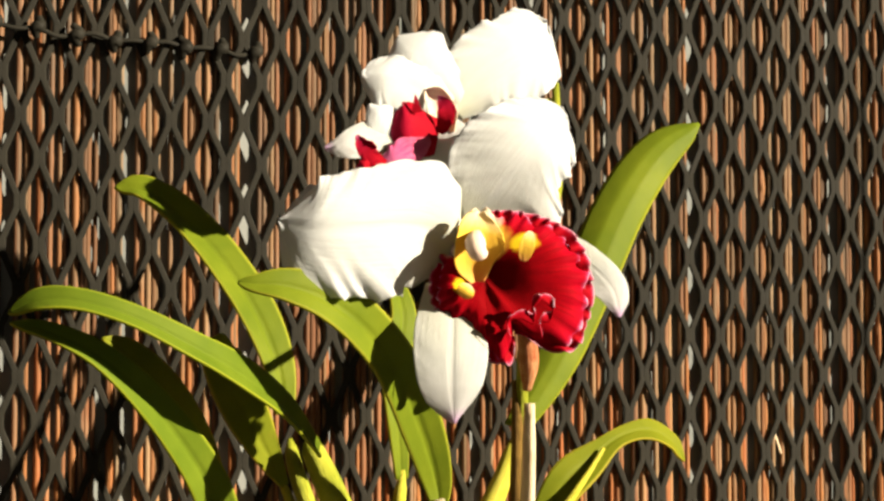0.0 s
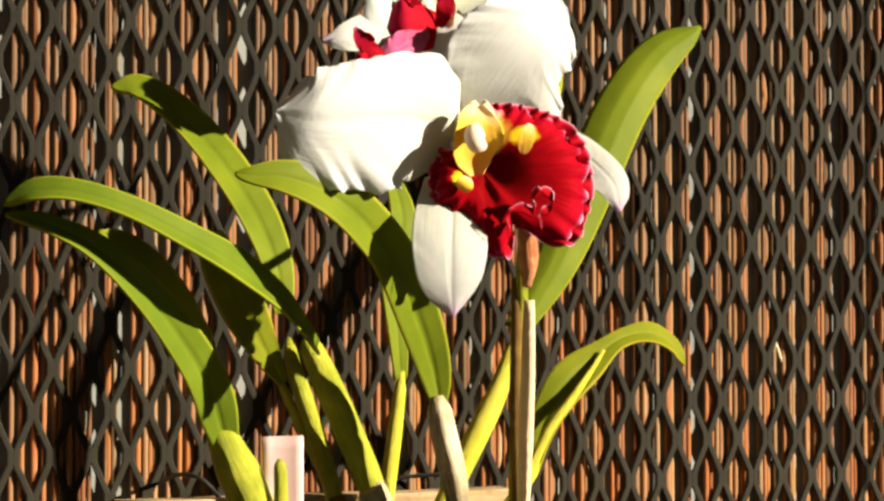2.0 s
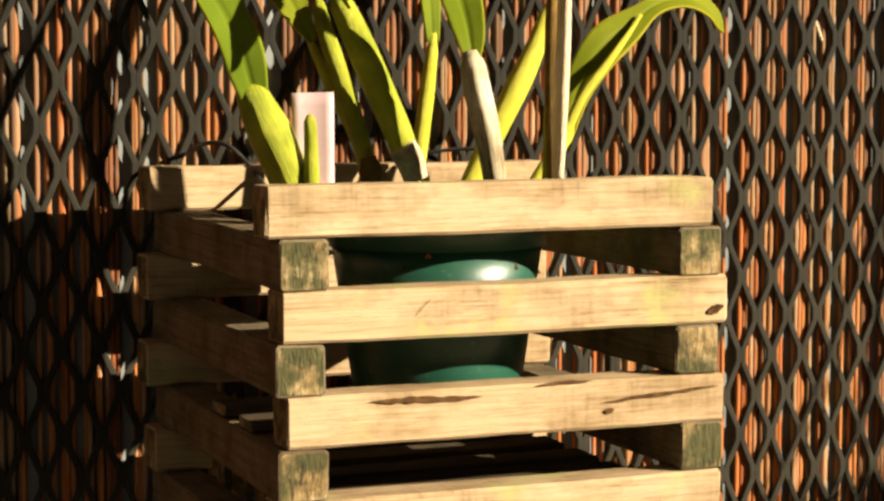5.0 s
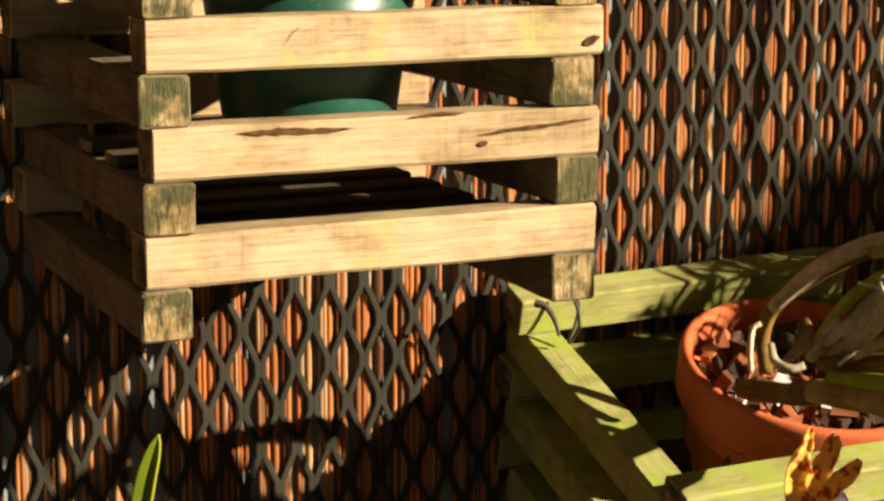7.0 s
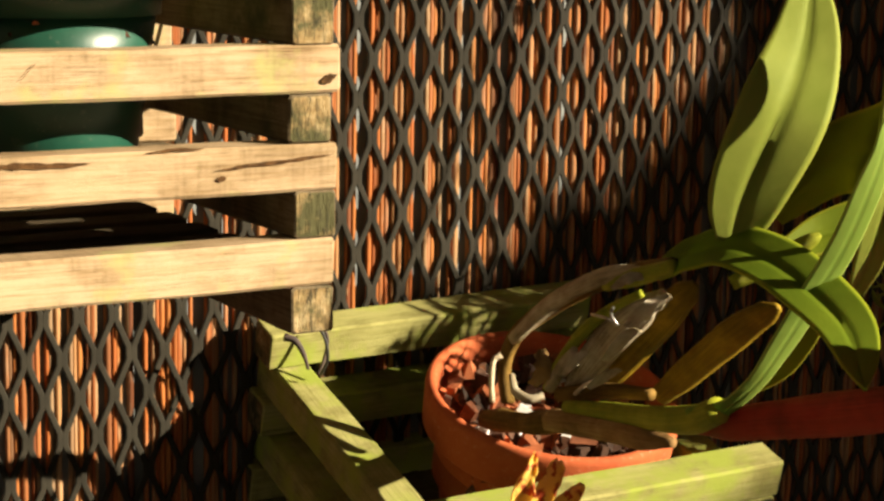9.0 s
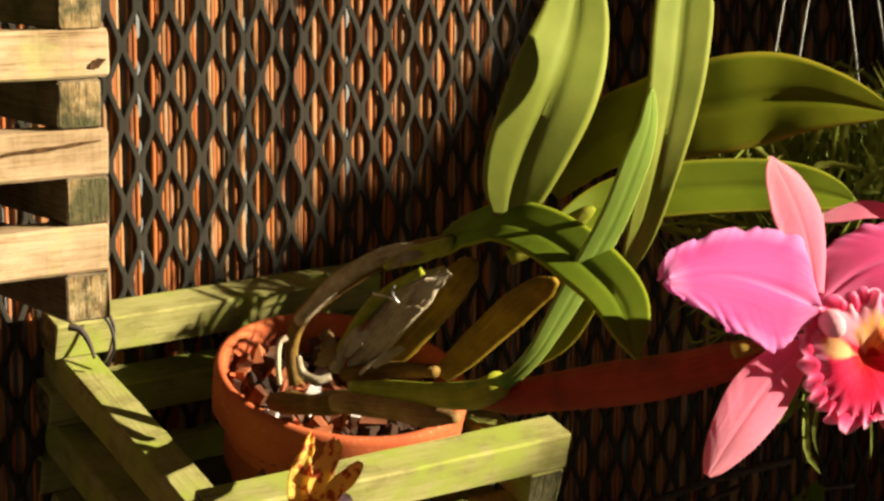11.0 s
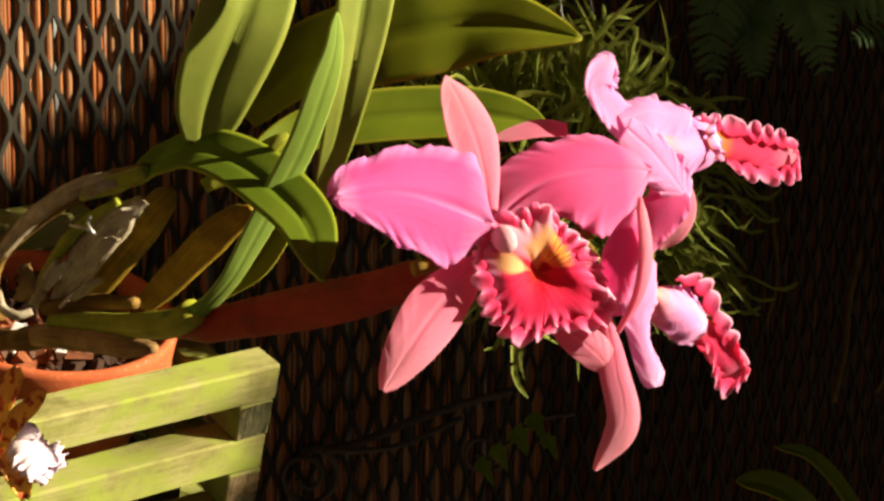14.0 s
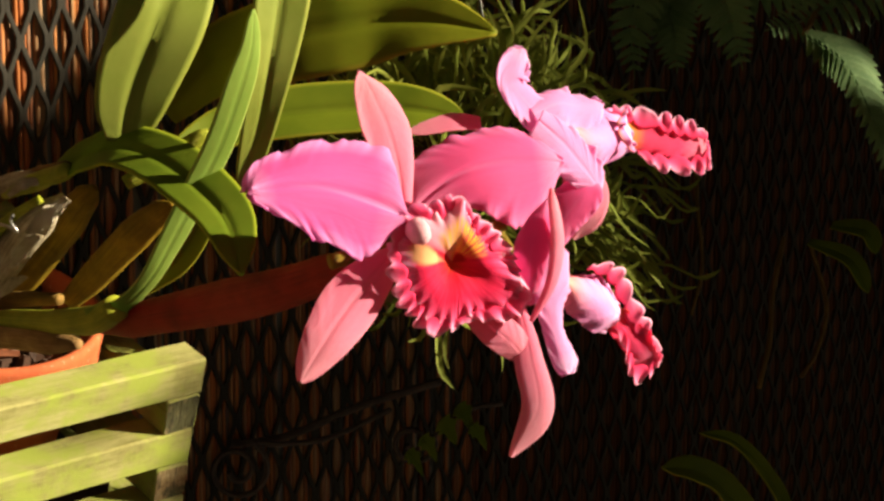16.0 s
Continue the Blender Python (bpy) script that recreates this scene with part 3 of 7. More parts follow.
def lip_rim(base, axis, up, along, radii, a0, a1, n, grow=1.0):
    """Places on the rim of a lip, from one angle to another."""
    base, axis, up = Vector(base), Vector(axis).normalized(), Vector(up)
    up = (up - axis * up.dot(axis)).normalized()
    right = up.cross(axis)
    knots = [(-180 + 360 * k / (len(radii) - 1), r) for k, r in enumerate(radii)]
    out = []
    for k in range(n + 1):
        deg = a0 + (a1 - a0) * k / n
        r = grow * flow(knots, (deg + 180) % 360 - 180)
        out.append(base + axis * along + (up * math.cos(radians(deg)) + right * math.sin(radians(deg))) * r)
    return out


def lip(name, parent, mat, base, axis, up, profile, radii, ruffle, waves, start=-180, end=180, seed=0, label="", n=44, m=190, fringe=0.0, scallop=0.0):
    """A flared orchid lip. profile: (u, way along the axis, share of the radius) from throat to rim; radii: radius by angle, evenly
    spaced from start to end, where 0 degrees is along up and 90 to the right as one looks into the flower."""
    base, axis = Vector(base), Vector(axis).normalized()
    up = Vector(up)
    up = (up - axis * up.dot(axis)).normalized()
    right = up.cross(axis)
    along = [(u, a) for u, a, _ in profile]
    share = [(u, r) for u, _, r in profile]
    knots = [(start + (end - start) * k / (len(radii) - 1), r) for k, r in enumerate(radii)]
    rows, uvs = [], []
    for i in range(n + 1):
        u = i / n
        row = []
        for j in range(m + 1):
            deg = start + (end - start) * j / m
            a = radians(deg)
            big = flow(knots, deg)
            r = big * flow(share, u)
            rim = max(0.0, (u - 0.55) / 0.45) ** 2.0
            roll = max(0.0, u - 0.3) ** 1.5 * ruffle * 1.3
            if end - start >= 359:
                q = Vector((math.cos(a) * 2.2, math.sin(a) * 2.2, seed * 4.1))
            else:
                q = Vector((deg * 0.03, 0, seed * 4.1))
            rip = ruffle * rim * (math.sin(waves * a + 4.5 * noise.noise(q)) * (0.55 + 0.9 * noise.noise(q * 1.7)) + 0.5 * math.sin(2.3 * waves * a + seed) + 0.8 * noise.noise(q * 3.1))
            inout = ruffle * rim * 0.55 * math.cos(waves * a + 4.5 * noise.noise(q) + 0.8) + fringe * rim * noise.noise(q * 6) + scallop * rim * (abs(math.sin(0.5 * waves * a + 1.9 * noise.noise(q * 0.9) + seed)) - 0.6 + 0.6 * noise.noise(q * 2.4))
            row.append(base + axis * (flow(along, u) + rip + roll * (noise.noise(q * 0.8 + Vector((3, 1, 0))) * 1.6 + 0.5 * math.sin(3 * a + seed))) + (up * math.cos(a) + right * math.sin(a)) * (r + inout))
        rows.append(row)
        uvs.append([(u, j / m) for j in range(m + 1)])
    bm = bmesh.new()
    sheet(bm, rows, uvs)
    return part(name, bm, mat, parent, label, solid=0.0006)


def frill(name, parent, mat, pts, out, nrm, width, waves, amp, seed=0, label="", n=0, m=7, centre=None, tuck=0.25, teeth=0.45):
    """A crimped margin along pts, reaching outwards (or away from a centre), its edge curled to and fro."""
    n = n or int(14 * waves)
    line = spline(pts, n)
    nrm = Vector(nrm).normalized()
    rows, uvs = [], []
    for i, p in enumerate(line):
        u = i / n
        t = (line[min(i + 1, n)] - line[max(i - 1, 0)]).normalized()
        way = (p - Vector(centre)) if centre is not None else Vector(out)
        way = (way - nrm * way.dot(nrm)).normalized()
        ph = 2 * math.pi * waves * u + 4.6 * noise.noise(Vector((u * waves * 0.55, seed * 3.7, 0)))
        ends = min(1.0, 5 * u, 5 * (1 - u))
        size = 0.55 + 0.9 * abs(noise.noise(Vector((u * waves * 0.45, seed, 7.0))))
        row = []
        for j in range(m + 1):
            v = j / m
            reach = width * (v - tuck) * (0.35 + 0.65 * ends) * (0.85 + teeth * size * (2.2 * abs(math.cos(0.5 * ph + 0.3)) - 1.3))
            curl = amp * ends * size * v**1.3 * math.sin(ph)
            row.append(p + way * reach + nrm * curl + t * (0.35 * amp * size * ends * v * v * math.sin(ph + 1.9)))
        rows.append(row)
        uvs.append([(j / m, u * waves * 0.2) for j in range(m + 1)])
    bm = bmesh.new()
    sheet(bm, rows, uvs)
    return part(name, bm, mat, parent, label, solid=0.0004)


def beam(size, bevel=0.0012, cuts=12, rough=0.0005, seed=0, long_axis=0):
    """A sawn batten, centred, with eased, uneven edges; its end faces take the second material."""
    bm = bmesh.new()
    a, b_, c = long_axis, (long_axis + 1) % 3, (long_axis + 2) % 3
    L, p, q = size[a] / 2, size[b_] / 2, size[c] / 2
    sect = [(-p + bevel, -q), (p - bevel, -q), (p, -q + bevel), (p, q - bevel), (p - bevel, q), (-p + bevel, q), (-p, q - bevel), (-p, -q + bevel)]
    rings = []
    for i in range(cuts + 3):
        if i == 0 or i == cuts + 2:
            x, k = (-L if i == 0 else L), 1 - bevel / max(p, q) * 0.7
        else:
            x, k = -L + bevel * 0.7 + (2 * L - bevel * 1.4) * (i - 1) / cuts, 1.0
        ring = []
        for y, z in sect:
            co = [0, 0, 0]
            nx = noise.noise(Vector((x * 30 + seed, y * 200, z * 200))) * rough
            ny = noise.noise(Vector((x * 30 + seed + 7, y * 200 + 3, z * 200))) * rough
            sway = noise.noise(Vector((x * 9, seed * 2.2, 0))) * rough * 1.5
            co[a], co[b_], co[c] = x + nx * (2 if i in (0, cuts + 2) else 0), y * k + nx, z * k + ny + sway
            ring.append(bm.verts.new(co))
        rings.append(ring)
    for r0, r1 in zip(rings, rings[1:]):
        for k in range(8):
            bm.faces.new((r0[k], r0[(k + 1) % 8], r1[(k + 1) % 8], r1[k]))
    e0, e1 = bm.faces.new(rings[0][::-1]), bm.faces.new(rings[-1])
    e0.material_index = e1.material_index = 1
    bmesh.ops.recalc_face_normals(bm, faces=bm.faces)
    return bm


def lathe(bm, profile, sides=64, centre=(0, 0, 0)):
    layer = bm.loops.layers.uv.verify()
    rings = []
    for r, z in profile:
        rings.append([bm.verts.new((centre[0] + r * math.cos(2 * math.pi * k / sides), centre[1] + r * math.sin(2 * math.pi * k / sides), centre[2] + z)) for k in range(sides)])
    for r0, r1 in zip(rings, rings[1:]):
        for k in range(sides):
            bm.faces.new((r0[k], r0[(k + 1) % sides], r1[(k + 1) % sides], r1[k]))
    bm.faces.new(rings[0][::-1])
    bm.faces.new(rings[-1])
    bmesh.ops.recalc_face_normals(bm, faces=bm.faces)
    return bm


# ---- the setting ----
def box(bm, lo, hi):
    vs = [bm.verts.new((x, y, z)) for x in (lo[0], hi[0]) for y in (lo[1], hi[1]) for z in (lo[2], hi[2])]
    for f in ((0, 1, 3, 2), (4, 6, 7, 5), (0, 4, 5, 1), (2, 3, 7, 6), (0, 2, 6, 4), (1, 5, 7, 3)):
        bm.faces.new([vs[k] for k in f])
    return bm


def setting(name, bm, mat, label, category, smooth=False):
    ob = new(name, finish(name, bm, mat, smooth))
    return tagged(ob, label, category, kind="structure")


FENCE_Y, FENCE_TURN, CELL, ROW = 0.2396, -2.513, 0.00948, 0.02172
bm = bmesh.new()
bmesh.ops.create_grid(bm, x_segments=60, y_segments=60, size=40)
for v in bm.verts:
    v.co.z = 0.03 * noise.noise(v.co * 0.6)
setting("ground", bm, soil_mat, "dark bare garden earth", "ground", True)

# the screen's own axes: x along it, y behind it
screen_m = pose(0, FENCE_Y, 0, 0, 0, FENCE_TURN)
bm = box(bmesh.new(), (-1.6, 0.0058, 0), (3.2, 0.03, 2.1))
back = setting("wall_back", bm, backing_mat, "grey backing board behind the reed screen", "wall")
back.matrix_world = screen_m

reed_screen = thing("reed_screen", (0, FENCE_Y, 0), "brown and orange split reed screen behind plastic mesh", "reed screen", kind="structure", turn=(0, 0, FENCE_TURN))
rng = random.Random(4)


def reed_mesh(seed, r, height=2.0):
    bm = bmesh.new()
    layer = bm.loops.layers.uv.verify()
    rr = random.Random(seed)
    knots = sorted([0.0, height] + [0.08 + 0.21 * k + rr.uniform(-0.07, 0.07) for k in range(9)])
    levels = []
    for k in knots:
        levels += [(k - 0.004, 1.0), (k - 0.001, 1.16), (k + 0.001, 1.16), (k + 0.004, 1.0)] if 0 < k < height else [(k, 1.0)]
    rings = []
    for z, f in levels:
        dx = 0.0004 * noise.noise(Vector((z * 4, seed, 0)))
        rings.append([bm.verts.new((dx + r * f * math.cos(math.pi * 2 * k / 7), r * f * math.sin(math.pi * 2 * k / 7), z)) for k in range(7)])
    for r0, r1 in zip(rings, rings[1:]):
        for k in range(7):
            bm.faces.new((r0[k], r0[(k + 1) % 7], r1[(k + 1) % 7], r1[k]))
    return finish("reed", bm, reed_mat)


REEDS = [reed_mesh(k, 0.00125 + 0.0001 * k) for k in range(8)]


def reeds(x0, x1, name="reed"):
    x = x0
    while x < x1:
        k = rng.randrange(8)
        r = 0.00125 + 0.0001 * k
        x += r * 0.97
        if rng.random() < (0.20 if x < 0.36 else 0.07):
            x += rng.uniform(0.0008, 0.0028)
        ob = new(name, REEDS[k])
        ob.parent = reed_screen
        ob.matrix_local = pose(x, 0.0014 + r + rng.uniform(0, 0.0006), rng.uniform(-0.05, 0.05), 0, rng.uniform(-0.25, 0.25), 0) @ pose(0, 0, 0, 0, 0, rng.uniform(0, 360))
        x += r * 0.97


reeds(-0.12, 0.86)
# further along, one joined mesh, darkened in colour for the shade there
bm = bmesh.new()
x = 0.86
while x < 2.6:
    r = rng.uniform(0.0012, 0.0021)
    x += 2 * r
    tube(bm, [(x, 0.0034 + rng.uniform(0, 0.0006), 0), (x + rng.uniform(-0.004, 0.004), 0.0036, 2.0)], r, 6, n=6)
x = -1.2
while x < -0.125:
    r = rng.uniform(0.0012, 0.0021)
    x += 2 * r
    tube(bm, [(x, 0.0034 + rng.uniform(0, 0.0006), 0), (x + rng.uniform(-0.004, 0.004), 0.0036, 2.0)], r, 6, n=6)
rest = part("reeds_further_along", bm, shaded_reed, reed_screen, "shaded reeds of the same screen", local=True)
rest["kind"] = "stuff"


def strand(x, odd, z0, z1, w):
    """One zigzag strand of the mesh, touching its neighbours in turn."""
    pts = []
    k = 0
    z = z0
    while z < z1:
        right = (k + odd) % 2
        dx = CELL / 2 - w * 0.36
        for dz in (-0.0031, 0.0031):
            pts.append((x + (dx if right else -dx), z + dz, 1.0))
        k += 1
        z += ROW
    return pts


def mesh_net(bm, i0, i1, z0, z1):
    w = 0.0037
    # the lattice: a node at x = 0.32946, z = 1.62422
    j0 = math.floor((z0 - 1.62422) / ROW)
    for i in range(i0, i1):
        x = 0.32946 + (i + 0.5) * CELL
        pts = strand(x, (i + j0 + 1) % 2, 1.62422 + j0 * ROW, z1, w)
        rings = []
        for k, (px, pz, _) in enumerate(pts):
            jx = 0.0004 * noise.noise(Vector((px * 60, pz * 60, 0))) + 0.0012 * noise.noise(Vector((px * 2.5, pz * 2.5, 5)))
            jz = 0.0016 * noise.noise(Vector((px * 2.0, pz * 2.0, 9)))
            y = 0.0006 * noise.noise(Vector((px * 40, pz * 40, 3)))
            ring = [(-0.5, -0.25), (-0.33, -0.5), (0.33, -0.5), (0.5, -0.25), (0.45, 0.5), (-0.45, 0.5)]
            rings.append([bm.verts.new((px + jx + a * w, y + c * w * 0.42, pz + jz)) for a, c in ring])
        for r0, r1 in zip(rings, rings[1:]):
            for k in range(6):
                bm.faces.new((r0[k], r0[(k + 1) % 6], r1[(k + 1) % 6], r1[k]))


net = thing("plastic_mesh_fence", (0, FENCE_Y, 0), "dark grey plastic diamond mesh in front of reeds", "mesh fence", kind="structure", turn=(0, 0, FENCE_TURN))
bm = bmesh.new()
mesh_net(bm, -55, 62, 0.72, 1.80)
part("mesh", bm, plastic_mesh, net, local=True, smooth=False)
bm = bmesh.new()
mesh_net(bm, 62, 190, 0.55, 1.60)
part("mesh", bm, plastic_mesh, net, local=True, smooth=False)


# ---- slatted hanging baskets ----
def slat_basket(name, at, turn, W, H, mats, label, rows, seed, ends=None, levels=4):
    ob = thing(name, at, label, "slatted basket", turn=turn)
    mx, my = mats
    rr = random.Random(seed)
    for k in range(levels):
        for y in (H / 2, W - H / 2):
            lo, hi = (rows[k] if y < W / 2 else (rr.uniform(-0.004, 0.002), W + rr.uniform(-0.003, 0.004)))
            s = part("slat", beam((hi - lo, H * 0.98, H * 0.985), seed=seed + k * 3 + y * 40), [mx, end_grain], ob, local=True, smooth=False)
            s.location = ((lo + hi) / 2, y, -2 * k * H - H / 2)
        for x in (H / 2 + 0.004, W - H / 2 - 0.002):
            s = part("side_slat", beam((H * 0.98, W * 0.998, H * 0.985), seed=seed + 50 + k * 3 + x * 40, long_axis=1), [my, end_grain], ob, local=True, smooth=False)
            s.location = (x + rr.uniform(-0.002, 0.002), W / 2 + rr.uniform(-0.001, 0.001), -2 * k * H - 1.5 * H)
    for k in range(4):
        s = part("floor_slat", beam((W - 0.046, H * 1.1, H * 0.7), seed=seed + 90 + k), [shade_dark_wood, end_grain], ob, local=True, smooth=False)
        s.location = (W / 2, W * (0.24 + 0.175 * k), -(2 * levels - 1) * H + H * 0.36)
    return ob


S1 = 0.0204
basket = slat_basket("hanging_slat_basket", (0, 0, 1.34515), (0, 0, 0), 0.2, S1, (wood, wood_y_shaded), "square basket of weathered pale cedar slats, hung before the mesh", [(0.0012, 0.1935), (0.0070, 0.2005), (0.0088, 0.1995), (0.0050, 0.1985)], 11)
slat_basket("hanging_slat_basket", (0.2594, 0.0185, 1.0798), (17.09, -1.63, -1.70), 0.206, 0.0212, (mossy, mossy_y), "green moss-stained slat basket, tipped forward, below the pale one", [(-0.002, 0.206), (0.001, 0.204), (0, 0.205), (0, 0.205)], 37, levels=3)


# ---- pots ----
def pot(name, at, turn, body, rim, mat, label, category):
    ob = thing(name, at, label, category, turn=turn)
    part("pot_wall", lathe(bmesh.new(), body), mat, ob, local=True)
    part("rim", lathe(bmesh.new(), rim), mat, ob, local=True)
    return ob


pot("green_plant_pot", (0.098, 0.0700, 1.2245), (0, 0, 0), [(0.034, 0.0245), (0.0355, 0.0255), (0.0380, 0.040), (0.0425, 0.072), (0.0452, 0.0905), (0.043, 0.0905), (0.040, 0.06), (0.02, 0.059)], [(0.0440, 0.0908), (0.0472, 0.0908), (0.0482, 0.1085), (0.0465, 0.110), (0.0446, 0.109)], green_plastic, "round dark green plastic pot inside the pale basket", "plant pot")
pot("terracotta_pot", tuple(pose(0.2594, 0.0185, 1.0798, 17.09, -1.63, -1.70) @ Vector((0.122, 0.094, -0.094))), (17.09, -1.63, 0), [(0.044, 0), (0.046, 0.001), (0.0605, 0.066), (0.0605, 0.069), (0.0585, 0.069), (0.0575, 0.040), (0.02, 0.039)], [(0.0590, 0.0675), (0.0650, 0.068), (0.0668, 0.070), (0.0680, 0.090), (0.0674, 0.0930), (0.0655, 0.0942), (0.0632, 0.0935), (0.0620, 0.0905), (0.0605, 0.078)], terracotta, "orange terracotta pot standing tipped in the mossy basket", "plant pot")


# ---- the white orchid in the pale basket ----
white_orchid = thing("white_orchid", (0.10, 0.10, 1.335), "orchid with two white crimson-lipped blooms in a slat basket", "orchid")
o = white_orchid


def bulb(parent, mat, pts, r, swell=1.25, sides=16, label="", name="pseudobulb", **more):
    return stem(name, parent, mat, pts, [(0, r * 0.7), (0.3, r), (0.6, r * swell), (0.88, r * 0.8), (1.0, r * 0.3)], sides, label, ribs=7, rib=0.05, **more)


# pseudobulbs
bulb(o, bulb_green, [(0.0443, 0.0826, 1.3145), (0.0378, 0.0796, 1.3368), (0.0297, 0.0794, 1.3564), (0.0224, 0.0801, 1.3721), (0.0160, 0.0803, 1.3866)], 0.0086, 1.1)
bulb(o, bulb_green, [(0.0797, 0.1000, 1.3237), (0.0771, 0.1000, 1.3489), (0.0695, 0.1050, 1.3790), (0.0606, 0.1100, 1.4092), (0.0596, 0.1150, 1.4219)], 0.0038, 1.1)
bulb(o, bulb_yellow, [(0.0819, 0.1100, 1.3252), (0.0766, 0.1100, 1.3559), (0.0639, 0.1120, 1.3839), (0.0543, 0.1150, 1.4054)], 0.0026, 1.1, label="slim yellow cane")
bulb(o, bulb_green, [(0.1009, 0.0850, 1.3242), (0.0929, 0.0850, 1.3469), (0.0783, 0.0850, 1.3795), (0.0632, 0.0850, 1.4117), (0.0575, 0.0850, 1.4216)], 0.0062, 1.05)
bulb(o, bulb_yellow, [(0.1047, 0.1200, 1.3235), (0.1089, 0.1200, 1.3493), (0.1132, 0.1200, 1.3804), (0.1166, 0.1200, 1.4065)], 0.0036, 1.0)
bulb(o, bulb_green, [(0.1179, 0.0505, 1.3243), (0.1147, 0.0504, 1.3511), (0.1087, 0.0504, 1.3778), (0.1060, 0.0513, 1.3959)], 0.0040, 0.9)
bulb(o, bulb_yellow, [(0.1243, 0.1200, 1.3201), (0.1371, 0.1200, 1.3433), (0.1532, 0.1220, 1.3719), (0.1683, 0.1250, 1.3983), (0.1785, 0.1280, 1.4224)], 0.0050, 1.15)
bulb(o, bulb_yellow, [(0.1470, 0.1000, 1.3237), (0.1635, 0.1020, 1.3451), (0.1789, 0.1100, 1.3613), (0.1880, 0.1150, 1.3795)], 0.0034, 1.0)
bulb(o, bulb_green, [(0.0418, 0.0700, 1.3303), (0.0418, 0.0700, 1.3446), (0.0416, 0.0700, 1.3614), (0.0411, 0.0700, 1.3710)], 0.0034, 0.85, label="short young shoot with a brown tip", name="shoot")
# dry papery sheaths round the bulbs
stem("sheath", o, sheath_mat, [(0.1150, 0.0461, 1.3405), (0.1114, 0.0462, 1.3611), (0.1061, 0.0460, 1.3828), (0.1040, 0.0477, 1.3972)], [(0, 0.0046), (0.5, 0.0056), (0.85, 0.0052), (1, 0.0026)], 14, "split grey-white papery sheath", ribs=5, rib=0.12)
stem("sheath", o, sheath_mat, [(0.0928, 0.0800, 1.3423), (0.0891, 0.0800, 1.3511), (0.0857, 0.0800, 1.3561)], [(0, 0.0048), (0.5, 0.0062), (1, 0.0064)], 14, "torn silvery papery sheath", ribs=5, rib=0.1)
stem("sheath", o, bulb_brown, [(0.0768, 0.0940, 1.3343), (0.0763, 0.0940, 1.3456), (0.0752, 0.0940, 1.3518)], [(0, 0.0040), (0.5, 0.0050), (1, 0.0035)], 12, "brown withered sheath", ribs=5, rib=0.15)
# leaves
leaf("leaf", o, leaf_dark, [(0.0571, 0.1150, 1.4330), (0.0546, 0.1200, 1.4572), (0.0441, 0.1300, 1.4857), (0.0241, 0.1450, 1.5173), (0.0038, 0.1580, 1.5361), (-0.0103, 0.1650, 1.5381)], 0.0225, (0.1, -0.85, 0.4), (0.3, -0.7, 0.6), fold=0.2, seed=1)
leaf("leaf", o, leaf_deep, [(0.0594, 0.0753, 1.4178), (0.0350, 0.0472, 1.4362), (0.0090, 0.0252, 1.4504), (-0.0150, 0.0133, 1.4617), (-0.0377, 0.0116, 1.4723), (-0.0578, 0.0143, 1.4784), (-0.0727, 0.0203, 1.4788), (-0.0831, 0.0279, 1.4739)], 0.0169, (0.02, -0.87, 0.49), (-0.01, -0.81, 0.59), fold=0.3, seed=2, shape=[(0, 0.42), (0.1, 0.79), (0.25, 1.00), (0.4, 0.79), (0.55, 0.63), (0.7, 0.61), (0.85, 0.63), (0.95, 0.37), (1, 0.05)])
leaf("leaf", o, leaf_deep, [(0.0211, 0.0806, 1.3757), (0.0079, 0.0640, 1.4024), (-0.0123, 0.0450, 1.4266), (-0.0329, 0.0315, 1.4462), (-0.0495, 0.0273, 1.4589), (-0.0668, 0.0288, 1.4669), (-0.0813, 0.0347, 1.4706)], 0.0180, (-0.16, -0.94, 0.30), (-0.02, -0.82, 0.57), fold=0.22, seed=3, shape=[(0, 0.60), (0.12, 1.00), (0.35, 0.95), (0.55, 0.75), (0.75, 0.55), (0.92, 0.35), (1, 0.05)])
leaf("leaf", o, leaf_light, [(0.0207, 0.0913, 1.3899), (0.0085, 0.0745, 1.4142), (-0.0067, 0.0588, 1.4331), (-0.0214, 0.0484, 1.4487), (-0.0325, 0.0474, 1.4598), (-0.0424, 0.0460, 1.4653)], 0.0195, (0.08, -0.98, 0.19), (0.07, -0.91, 0.40), fold=0.12, seed=4, shape=[(0, 0.29), (0.2, 0.76), (0.4, 1.00), (0.6, 0.95), (0.8, 0.64), (0.93, 0.31), (1, 0.05)])
leaf("leaf", o, leaf_light, [(0.0523, 0.1000, 1.4018), (0.0387, 0.0945, 1.4228), (0.0262, 0.0885, 1.4429), (0.0185, 0.0861, 1.4589), (0.0191, 0.0857, 1.4686)], 0.0215, (0.03, -0.98, 0.19), (0.05, -0.95, 0.29), fold=0.12, seed=5, shape=[(0, 0.18), (0.15, 0.59), (0.4, 1.00), (0.7, 0.91), (0.9, 0.50), (1, 0.07)])
leaf("leaf", o, leaf_dark, [(0.1067, 0.0510, 1.3928), (0.1041, 0.0498, 1.4068), (0.0936, 0.0398, 1.4271), (0.0764, 0.0249, 1.4522), (0.0561, 0.0113, 1.4700), (0.0376, 0.0047, 1.4806), (0.0210, 0.0038, 1.4853), (0.0088, 0.0055, 1.4859), (0.0027, 0.0080, 1.4868)], 0.0220, (-0.22, -0.95, 0.24), (-0.09, -0.87, 0.48), fold=0.22, seed=6, shape=[(0, 0.29), (0.1, 0.58), (0.25, 0.88), (0.45, 1.00), (0.6, 0.92), (0.75, 0.67), (0.88, 0.35), (0.96, 0.19), (1, 0.04)])
